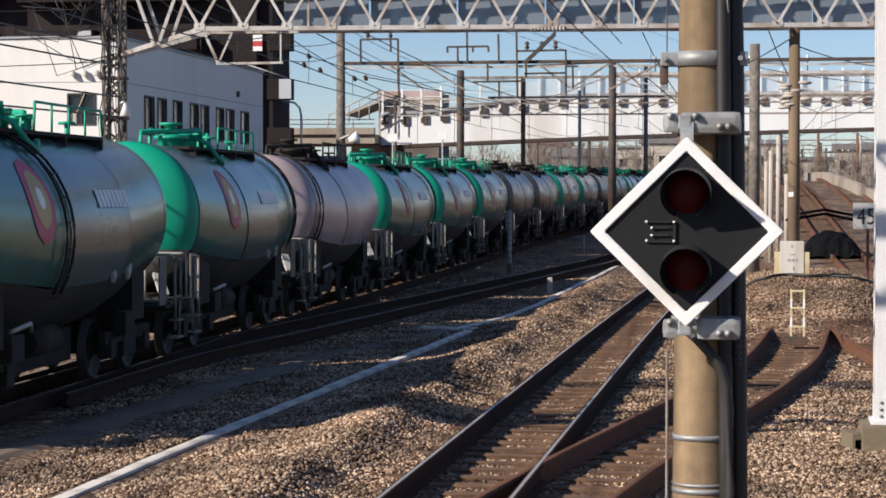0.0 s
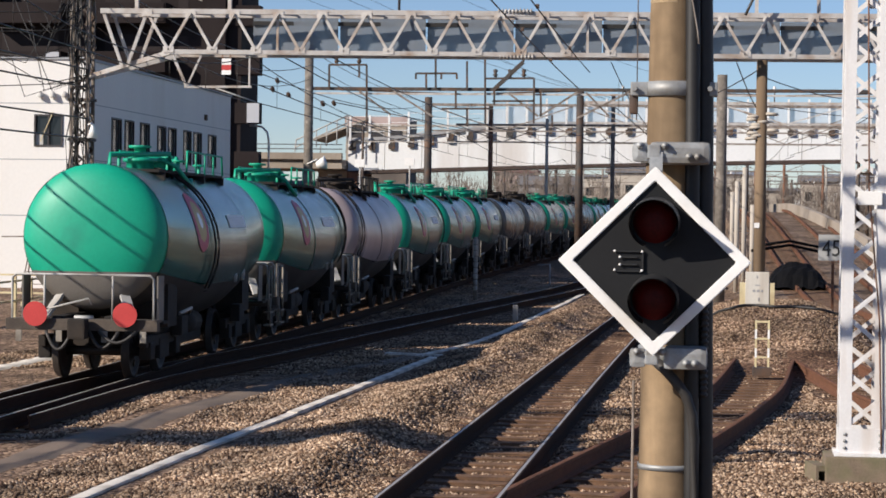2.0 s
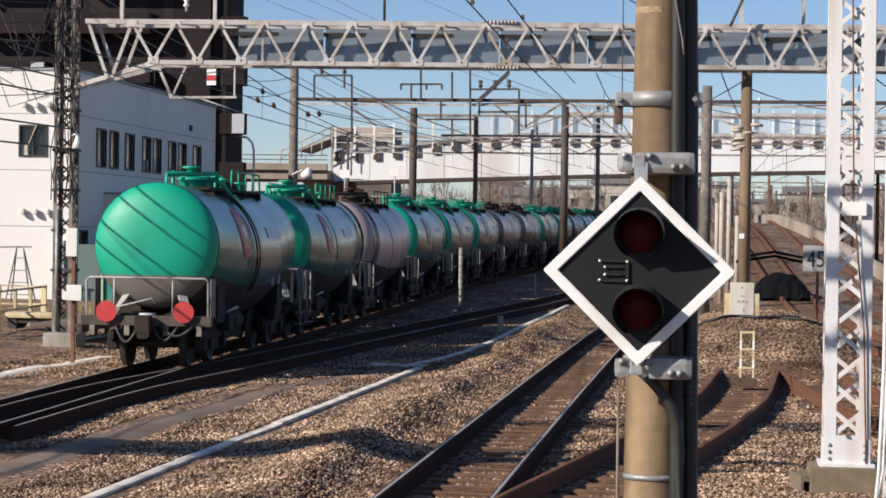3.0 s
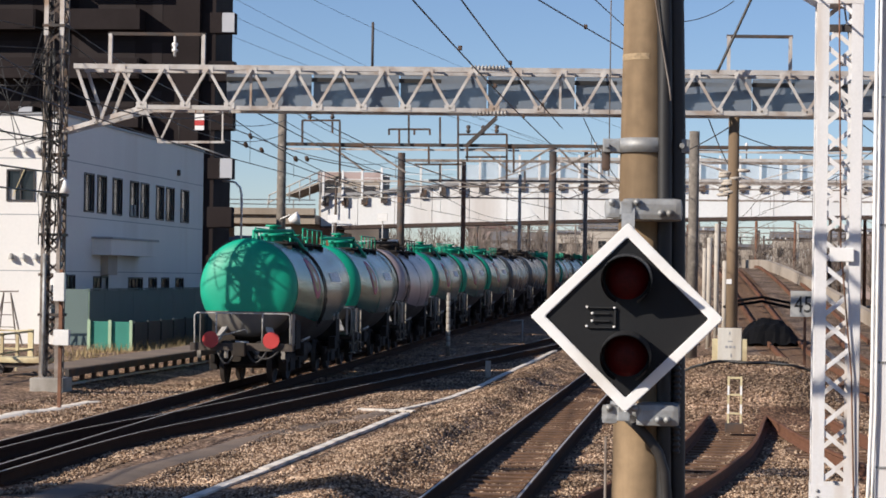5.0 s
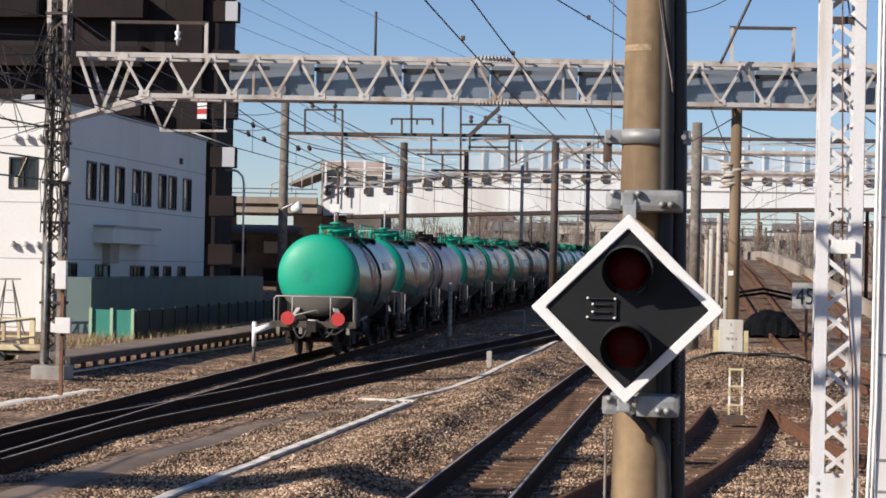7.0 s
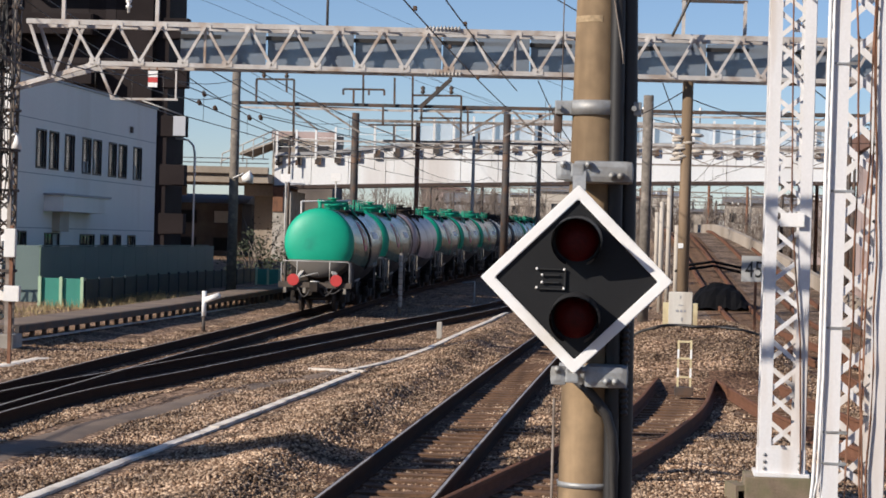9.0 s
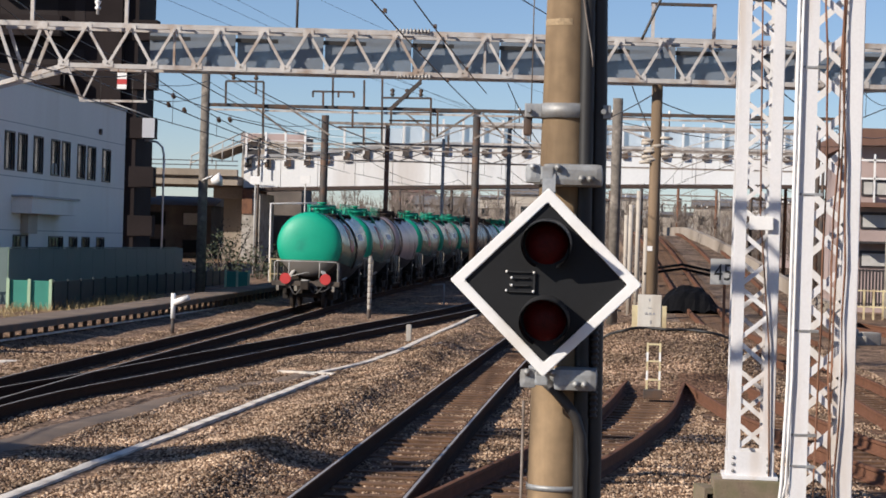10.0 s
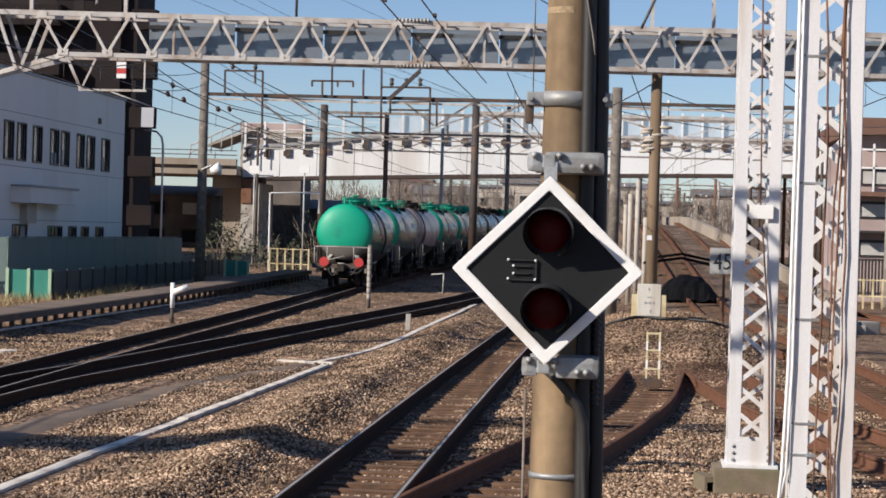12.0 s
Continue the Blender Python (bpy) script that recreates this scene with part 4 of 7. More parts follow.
        lathe(bm, [(0.09, 0), (0.12, 0.0), (0.13, 0.02), (0.12, 0.04), (0.09, 0.04)], 10, m=Matrix.Translation((x, y, top + hh - 0.03)))
        box(bm, x - 0.10, x + 0.10, y - 0.012, y + 0.012, top + hh - 0.02, top + hh)
        part("handwheel", bm, fit, w)
    for y0, y1, x0, x1 in ((-2.4, -1.4, -0.3, 0.55), (0.1, 1.2, 0.3, -0.35)):
        part("hatch_pipe", tube(B(), [(x0, y0, top + 0.02), (x0, y0 + 0.1, top + 0.30), (x1, y1 - 0.1, top + 0.34), (x1, y1, top + 0.02)], 0.045, 8), fit, w)
    for s in (-1, 1):
        rail = B()
        tube(rail, [(s * 0.62, -0.4, top + 0.05), (s * 0.62, -0.35, top + 0.42), (s * 0.62, 2.8, top + 0.42), (s * 0.62, 2.9, top + 0.05)], 0.020, 6)
        hr = part("walkway_rail", rail, fit, w)
        for y in (0.4, 1.2, 2.0):
            bm = B()
            tube(bm, [(s * 0.62, y, top + 0.02), (s * 0.62, y, top + 0.42)], 0.017, 5)
            part("rail_post", bm, fit, hr)
    # underframe
    for s in (-1, 1):
        for e in (-1, 1):
            part("stub_sill", box(B(), s * 0.42 - 0.09, s * 0.42 + 0.09, min(e * 2.7, e * 5.09), max(e * 2.7, e * 5.09), 0.78, 1.02), M_UNDER, w)
            part("bolster", box(B(), s * 0.75 - 0.28, s * 0.75 + 0.28, e * 3.30 - 0.34, e * 3.30 + 0.34, 0.80, 1.50), M_UNDER, w)
    for s in (-1, 1):
        bm = B()
        box(bm, -1.22, 1.22, s * 5.15 - 0.09, s * 5.15 + 0.09, 0.80, 0.98, bevel=0.01)
        box(bm, -1.18, 1.18, min(s * 4.69, s * 5.14), max(s * 4.69, s * 5.14), 0.93, 0.97)
        part("end_beam", bm, M_ENDBEAM, w, "grimy brown end beam")
        bm = B()
        tube(bm, [(0, s * 5.09, 0.84), (0, s * 5.41, 0.84)], 0.09, 8)
        box(bm, -0.14, 0.14, min(s * 5.29, s * 5.57), max(s * 5.29, s * 5.57), 0.68, 1.0, bevel=0.03)
        part("coupler", bm, M_UNDER, w)
        # railing across the end
        bm = B()
        zz = 1.68
        tube(bm, [(-1.14, s * 5.15, 0.98), (-1.14, s * 5.15, zz - 0.06), (-1.08, s * 5.15, zz), (1.08, s * 5.15, zz), (1.14, s * 5.15, zz - 0.06), (1.14, s * 5.15, 0.98)], 0.021, 6)
        er = part("end_railing", bm, M_GREYPAINT, w, "pale grey end railing")
        for x in (-0.62, 0.48):
            bm = B()
            tube(bm, [(x, s * 5.15, 0.98), (x, s * 5.15, zz)], 0.018, 6)
            part("railing_post", bm, M_GREYPAINT, er)
        for sx in (-1, 1):
            bm = B()
            beam(bm, (sx * 0.70, s * 4.79, 1.0), (sx * 0.52, s * 4.54, 1.35), 0.16, 0.05)
            part("saddle", bm, M_GREYPAINT, w)
        bm = B()
        tube(bm, [(-0.62, s * 5.13, 1.12), (0.05, s * 4.99, 1.3), (0.1, s * 4.99, 1.2)], 0.016, 5)
        lathe(bm, [(0, 0.99), (0.16, 0.99), (0.16, 1.22), (0, 1.22)], 10, m=Matrix.Translation((-0.05, s * 4.89, -0.2)))
        part("brake_gear", bm, M_GREYPAINT, w)
        for sx in (() if rear and s < 0 else (-1, 1)):
            bm = B()
            x = sx * 1.24
            for dy in (0.0, 0.36):
                tube(bm, [(x, s * (5.09 - dy), 0.55 if dy else 0.98), (x, s * (5.09 - dy), 1.62)], 0.022, 6)
            tube(bm, [(x, s * 5.09, 1.62), (x, s * 4.73, 1.62)], 0.022, 6)
            tube(bm, [(x, s * 5.09, 1.05), (x, s * 4.73, 1.05)], 0.02, 6)
            sr = part("corner_rail", bm, M_HANDRAIL, w, "pale corner handrail")
            for z in (0.42, 0.68):
                bm = B()
                box(bm, x - 0.10, x + 0.04, min(s * 4.71, s * 5.13), max(s * 4.71, s * 5.13), z, z + 0.03)
                part("step", bm, M_HANDRAIL, sr)
            bm = B()
            tube(bm, [(x - 0.02, s * 5.07, 0.44), (x - 0.02, s * 5.07, 0.98)], 0.02, 5)
            part("step_hanger", bm, M_HANDRAIL, sr)
    # brake cylinder, tanks and pipes below the belly
    for x, ya, yb, rr in ((0.6, -0.9, 0.3, 0.2), (-0.6, 0.6, 1.6, 0.18)):
        part("brake_tank", tube(B(), [(x, ya, 0.72), (x, yb, 0.72)], rr, 12), M_UNDER, w)
    for y in (-2.6, 2.6):
        part("valve_box", box(B(), 0.9, 1.1, y - 0.25, y + 0.25, 0.62, 0.95, bevel=0.03), M_UNDER, w)
    bm = B()
    tube(bm, [(1.0, -2.6, 0.98), (1.12, -2.2, 1.06), (1.0, -1.8, 0.95)], 0.03, 6)
    part("brake_lever", bm, M_GREYPAINT, w)
    for s in (-1, 1):
        for sx in (-1, 1):
            # upright plate between the end beam and the tank
            part("end_plate", box(B(), sx * 1.10 - 0.012, sx * 1.10 + 0.012, min(s * 4.30, s * 4.72), max(s * 4.30, s * 4.72), 0.93, 1.66), M_FOOT, w, "grey side plate under the tank end")
            part("end_step_plate", box(B(), sx * 1.02 - 0.18, sx * 1.02 + 0.18, min(s * 4.30, s * 4.70), max(s * 4.30, s * 4.70), 0.90, 0.94), M_UNDER, w)
    # dark box added below the belly to stop light leaking under the wagon
    part("brake_rigging", box(B(), -0.45, 0.45, -1.9, 1.9, 0.30, 0.78, bevel=0.08), M_UNDER, w)
    # stencilled brackets low on the flank
    for y in (1.1, 1.9):
        rr, zc = tank_at(y)
        part("flank_bracket", beam(B(), (rr * 0.93, y, zc - rr * 0.45), (rr * 0.90, y + 0.3, zc - rr * 0.36), 0.05, 0.14), M_GREYPAINT, w, "pale bracket low on the tank")
    # bogies
    for yb in (-3.30, 3.30):
        bm = B()
        for s in (-1, 1):
            x = s * 0.83
            box(bm, x - 0.06, x + 0.06, yb - 1.25, yb + 1.25, 0.50, 0.68, bevel=0.02)
            box(bm, x - 0.08, x + 0.08, yb - 0.35, yb + 0.35, 0.28, 0.62, bevel=0.03)
            for ya in (-0.95, 0.95):
                box(bm, x - 0.1, x + 0.1, yb + ya - 0.15, yb + ya + 0.15, 0.30, 0.58, bevel=0.03)
            for k in (-0.16, 0, 0.16):
                tube(bm, [(x + s * 0.02, yb + k, 0.32), (x + s * 0.02, yb + k, 0.62)], 0.05, 8)
        box(bm, -0.83, 0.83, yb - 0.40, yb + 0.40, 0.34, 0.78, bevel=0.04)
        bg = part("bogie", bm, M_UNDER, w, "dark cast bogie frame")
        for ya in (-0.95, 0.95):
            bm = B()
            tube(bm, [(-0.8, 0, 0), (0.8, 0, 0)], 0.075, 8)
            for s in (-1, 1):
                lathe(bm, [(0.0, s * 0.49), (0.1, s * 0.49), (0.14, s * 0.52), (0.34, s * 0.53), (0.37, s * 0.505), (0.455, s * 0.505), (0.455, s * 0.53), (0.43, s * 0.535), (0.425, s * 0.625), (0.37, s * 0.625), (0.35, s * 0.58), (0.14, s * 0.58), (0.1, s * 0.62), (0, s * 0.62)], 24, m=Matrix.Rotation(radians(90), 4, "Y"))
                for k in range(3):
                    a = radians(120 * k)
                    box(bm, s * 0.59 - 0.012, s * 0.59 + 0.012, math.cos(a) * 0.24 - 0.04, math.cos(a) * 0.24 + 0.04, math.sin(a) * 0.24 - 0.04, math.sin(a) * 0.24 + 0.04)
            ws = part("wheelset", bm, M_WHEEL, bg)
            ws.matrix_basis = pose(0, yb + ya, 0.43)
    # emblem and lettering on the flank
    if marks:
        for mm, r0, k in ((M_LOGO1, 0.50, 0), (M_LOGO2, 0.34, 1), (M_LETTER, 0.13, 2)):
            bm = B()
            rows = []
            for i in range(15):
                q = -1 + 2 * i / 14
                half = r0 * 0.85 * math.sqrt(max(0.0, 1 - q * q)) + 0.001
                arc = 0.34 + q * r0 / TR
                row = []
                for e in (-1, 0, 1):
                    y = -2.2 + e * half
                    rr, zc = tank_at(y)
                    rr += 0.012 + 0.005 * k
                    row.append(bm.verts.new((rr * math.cos(arc), y, zc + rr * math.sin(arc))))
                rows.append(row)
            for p, q in zip(rows, rows[1:]):
                bm.faces.new((p[0], p[1], q[1], q[0])), bm.faces.new((p[1], p[2], q[2], q[1]))
            part("emblem", bm, mm, w, "round painted emblem")
        for i in range(8):
            bm = B()
            y = 0.2 + i * 0.2
            rr, zc = tank_at(y)
            rr += 0.03
            vs = [bm.verts.new((rr * math.cos(a), yy, zc + rr * math.sin(a))) for yy, a in ((y, 0.26), (y + 0.17, 0.26), (y + 0.17, 0.44), (y, 0.44))]
            bm.faces.new(vs)
            part("lettering", bm, M_LETTER, w, "illegible pale lettering bar")
    if rear:
        for x0, x1, sag in ((-0.55, -0.12, 0.30), (0.14, 0.62, 0.26), (0.3, 0.9, 0.18)):
            pts = [(x0 + (x1 - x0) * k / 8, -5.30 - 0.06 * math.sin(math.pi * k / 8), 0.80 - sag * math.sin(math.pi * k / 8)) for k in range(9)]
            part("brake_hose", tube(B(), pts, 0.028, 7), M_HOSE, w, "hanging grey brake hose")
        for x in (-1.0, -0.35, 0.38, 1.0):
            part("beam_bracket", box(B(), x - 0.05, x + 0.05, -5.27, -5.245, 0.62, 0.80, bevel=0.01), M_HANDRAIL, w)
        for x in (-0.72, 0.72):
            bm = B()
            lathe(bm, [(0.0, 0.0), (0.185, 0.0), (0.195, 0.01), (0.195, 0.02), (0, 0.02)], 28, m=Matrix.Translation((x, -5.31, 1.06)) @ Matrix.Rotation(radians(90), 4, "X"))
            for f in bm.faces:
                f.smooth = False
            d = part("tail_disc", bm, M_RED, w, "round red tail disc")
            bm = B()
            box(bm, x - 0.02, x + 0.02, -5.31, -5.19, 0.86, 1.06)
            part("disc_bracket", bm, M_GREYPAINT, d)
    return w


S_A = (M_SHELLG, M_SHELL, M_GREEN, "silver-grey tank wagon with green end and green roof fittings", M_GREENTOP)
S_P = (M_PINK, M_PINK, M_PINK, "dull pinkish-grey tank wagon with dark fittings", M_UNDER)
S_D = (M_SHELLD, M_SHELLD, M_SHELLD, "dull dark-grey tank wagon with dark fittings", M_UNDER)
first = build_wagon((M_SHELLG, M_SHELL, M_GREEN, "last silver-grey tank wagon, green end and red tail discs", M_GREENTOP), -1.45, True, True)
kind_a = build_wagon(S_A, 3.75, True, False)
kind_p = build_wagon(S_P, -4.1, False, False)
kind_d = build_wagon(S_D, 3.4, False, False)
TRAIN = [first, kind_a, kind_p]
for k in "aaa":
    TRAIN.append(copy_thing(kind_a, pose(0, 0, 0)))
TRAIN.append(kind_d)
for k in "daadaadadaadda":
    TRAIN.append(copy_thing(kind_a if k == "a" else kind_d, pose(0, 0, 0)))


# ---- buildings to the left ----
def window(parent, x0, x1, y0, y1, z0, z1, axis, curtain=None, bars=1):
    """A dark window in a wall that faces +x (axis 'x') or -y (axis 'y')."""
    bm = B()
    t = 0.06
    if axis == "x":
        for a, b, c, d in ((y0, y1, z0, z0 + t), (y0, y1, z1 - t, z1), (y0, y0 + t, z0 + t, z1 - t), (y1 - t, y1, z0 + t, z1 - t)):
            box(bm, x0 - 0.03, x0 + 0.04, a, b, c, d)
        for k in range(bars):
            ym = y0 + (y1 - y0) * (k + 1) / (bars + 1)
            box(bm, x0 - 0.02, x0 + 0.03, ym - 0.025, ym + 0.025, z0 + t, z1 - t)
    else:
        for a, b, c, d in ((x0, x1, z0, z0 + t), (x0, x1, z1 - t, z1), (x0, x0 + t, z0 + t, z1 - t), (x1 - t, x1, z0 + t, z1 - t)):
            box(bm, a, b, y0 - 0.04, y0 + 0.03, c, d)
        for k in range(bars):
            xm = x0 + (x1 - x0) * (k + 1) / (bars + 1)
            box(bm, xm - 0.025, xm + 0.025, y0 - 0.03, y0 + 0.02, z0 + t, z1 - t)
    w = part("window", bm, M_FRAME, parent, "dark framed window")
    bm = B()
    if axis == "x":
        box(bm, x0 - 0.10, x0 - 0.07, y0, y1, z0, z1)
    else:
        box(bm, x0, x1, y0 + 0.07, y0 + 0.10, z0, z1)
    part("pane", bm, M_GLASS, w)
    if curtain:
        bm = B()
        a, b, c, d = curtain
        if axis == "x":
            box(bm, x0 - 0.066, x0 - 0.056, y0 + (y1 - y0) * a, y0 + (y1 - y0) * b, z0 + (z1 - z0) * c, z0 + (z1 - z0) * d)
        else:
            box(bm, x0 + (x1 - x0) * a, x0 + (x1 - x0) * b, y0 + 0.056, y0 + 0.066, z0 + (z1 - z0) * c, z0 + (z1 - z0) * d)
        part("curtain", bm, M_BLIND, w)
    return w


def wall_with_holes(u0, u1, z0, z1, holes, make):
    """Fill a wall as bands and piers round its rectangular holes (u0, u1, z0, z1)."""
    us = sorted({u0, u1, *[h[0] for h in holes], *[h[1] for h in holes]})
    zs = sorted({z0, z1, *[h[2] for h in holes], *[h[3] for h in holes]})
    for c, d in zip(zs, zs[1:]):
        start = None
        for a, b in zip(us, us[1:]):
            hole = any(h[0] <= a and b <= h[1] and h[2] <= c and d <= h[3] for h in holes)
            if not hole and start is None:
                start = a
            if hole and start is not None:
                make(start, a, c, d)
                start = None
        if start is not None:
            make(start, us[-1], c, d)


def build_white_building():
    b = thing("office_building", "two-storey white rendered building with dark window rows", "building")
    X, Y0, Y1, ZT = -22.5, 74.0, 96.2, 8.15
    up = [(77.0, 78.3), (78.75, 80.0), (80.9, 82.25), (83.45, 84.75), (85.1, 86.4), (87.6, 88.9), (89.3, 90.7), (91.9, 93.4)]
    holes = [(a, c, 4.82, 6.28) for a, c in up] + [(78.4, 80.4, 1.5, 2.45), (83.4, 85.6, 1.3, 2.42), (86.6, 87.9, 1.3, 2.42), (88.7, 90.0, 1.3, 2.42), (91.2, 92.6, 1.3, 2.42), (75.0, 76.0, 0.3, 2.5)]
    bm = B()
    wall_with_holes(Y0, Y1, -0.3, ZT, holes, lambda a, c, d, e: box(bm, X - 0.25, X, a, c, d, e))
    part("wall", bm, M_WALLW, b, "shaded white side wall")
    fh = [(-24.45, -23.40, 5.08, 6.22)]
    bm = B()
    wall_with_holes(-42.0, X - 0.25, -0.3, ZT + 0.02, fh, lambda a, c, d, e: box(bm, a, c, Y0, Y0 + 0.25, d, e))
    part("wall", bm, M_WALLW, b, "sunlit white front wall")
    bm = B()
    box(bm, -42, X - 0.25, Y1 - 0.25, Y1, -0.3, ZT)
    box(bm, -42.25, -42, Y0, Y1, -0.3, ZT)
    part("wall", bm, M_WALLW, b)
    bm = B()
    box(bm, -42.0, X - 0.1, Y0 + 0.1, Y1 - 0.1, ZT - 0.3, ZT - 0.05)
    part("roof", bm, M_ROOF, b)
    bm = B()
    box(bm, X - 0.06, X + 0.06, Y0 - 0.06, Y1 + 0.03, ZT, ZT + 0.09)
    box(bm, -42.0, X - 0.06, Y0 - 0.06, Y0 + 0.10, ZT + 0.02, ZT + 0.11)
    part("coping", bm, M_ROOF, b, "thin grey metal coping")
    bm = B()
    for z in (2.6, 4.6, 6.6):
        box(bm, X - 0.02, X + 0.004, Y0 + 0.02, Y1, z, z + 0.03)
        box(bm, -42, X - 0.3, Y0 - 0.004, Y0 + 0.02, z, z + 0.03)
    part("joint_line", bm, M_ROOF, b)
    r = random.Random(4)
    for i, (a, c, d, e) in enumerate(holes):
        cur = None
        if r.random() < 0.7:
            f = r.choice(((0.0, 0.25, 0, 1), (0.7, 1.0, 0, 1), (0.1, 0.5, 0.0, 0.45), (0.0, 0.9, 0.0, 0.35)))
            cur = f
        window(b, X, X, a, c, d, e, "x", cur)
    w = window(b, -24.45, -23.40, Y0, Y0, 5.08, 6.22, "y", (0.0, 0.3, 0, 0.4), 1)
    bm = B()
    beam(bm, (-24.2, Y0 - 0.05, 5.25), (-23.75, Y0 - 0.05, 6.3), 0.05, 0.03)
    part("strip", bm, M_YELLOW, w, "slanting yellow strip")
    bm = B()
    box(bm, X, X + 0.75, 78.2, 85.0, 3.25, 3.85, bevel=0.02)
    c = part("canopy", bm, M_WALLW, b, "boxy white canopy over the side door")
    bm = B()
    box(bm, X, X + 0.82, 78.1, 85.1, 3.85, 3.93)
    part("canopy_edge", bm, M_ROOF, c)
    bm = B()
    box(bm, X, X + 0.3, 79.4, 80.7, 2.5, 3.25, bevel=0.02)
    part("entrance_box", bm, M_BEIGE, b, "cream entrance box")
    bm = B()
    box(bm, X, X + 0.10, 91.2, 91.45, 6.85, 7.1, bevel=0.02)
    part("vent_cap", bm, M_DARKSTEEL, b)
    for z in (6.82, 3.02):
        for x in (-24.2, -23.75, -23.3):
            bm = B()
            lathe(bm, [(0.0, 0.22), (0.06, 0.2), (0.12, 0.02), (0.12, 0.0), (0, 0)], 12, m=Matrix.Translation((x, Y0 - 0.13, z)))
            box(bm, x - 0.03, x + 0.03, Y0 - 0.13, Y0, z + 0.12, z + 0.18)
            part("wall_vent", bm, M_GREYPAINT, b, "small hooded wall vent")
    for i in range(4):
        bm = B()
        z = 0.5 + 0.42 * i
        box(bm, -22.95, -22.6, Y0 - 0.45, Y0 - 0.02, z, z + 0.36, bevel=0.03)
        part("duct_box", bm, M_GREYPAINT, b)


def build_apartments():
    b = thing("apartment_building", "tall dark-brown tiled apartment block with stepped balconies", "building")
    X, Y = -28.9, 122.0
    bm = B()
    box(bm, -75, X + 0.85, Y + 0.5, Y + 5, -0.3, 27)
    box(bm, -75, X, Y, Y + 0.5, -0.3, 27)
    part("wall", bm, M_BRICK, b)
    for k in range(10):
        z = -0.35 + 2.83 * k
        bm = B()
        box(bm, X, X + 1.95, Y + 0.4, Y + 1.3, z, z + 1.2, bevel=0.03)
        bal = part("balcony", bm, M_BRICK, b, "brown tiled balcony")
        bm = B()
        box(bm, X + 1.25, X + 1.97, Y + 0.36, Y + 0.40, z + 0.05, z + 1.18)
        part("privacy_panel", bm, M_BRICK2 if k in (3, 6) else M_BRICK, bal, "pale grey privacy panel")
        for j in range(6):
            x = X - 3.2 - j * 6.2
            bm = B()
            box(bm, x - 4.6, x, Y - 1.4, Y, z, z + 1.2, bevel=0.03)
            bb = part("balcony", bm, M_BRICK, b)
            bm = B()
            box(bm, x - 0.9, x - 0.1, Y - 1.44, Y - 1.40, z + 0.1, z + 1.15) if (j + k) % 2 else box(bm, x - 4.7, x - 4.62, Y - 1.4, Y, z + 1.2, z + 2.8)
            part("privacy_panel", bm, M_BRICK2 if (j * 2 + k) % 3 == 0 else M_BRICK, bb)
            bm = B()
            box(bm, x - 4.0, x - 0.6, Y - 0.02, Y + 0.0, z + 0.3, z + 2.3)
            part("window", bm, M_SHUTTER, b)
            bm = B()
            box(bm, x + 0.4, x + 1.0, Y - 0.02, Y, z + 0.6, z + 2.2)
            part("window", bm, M_SHUTTER, b)


build_white_building()
build_apartments()


# ---- road bridge ----
def girder(x):
    """Underside and top of the white girder at x."""
    u = (x + 29.2) / 36.0
    bot = 6.35 + 1.55 * u - 0.35 * u * u
    top = 8.75 + 1.35 * smooth(0, 0.45, u) + 0.1 * u
    return bot, top


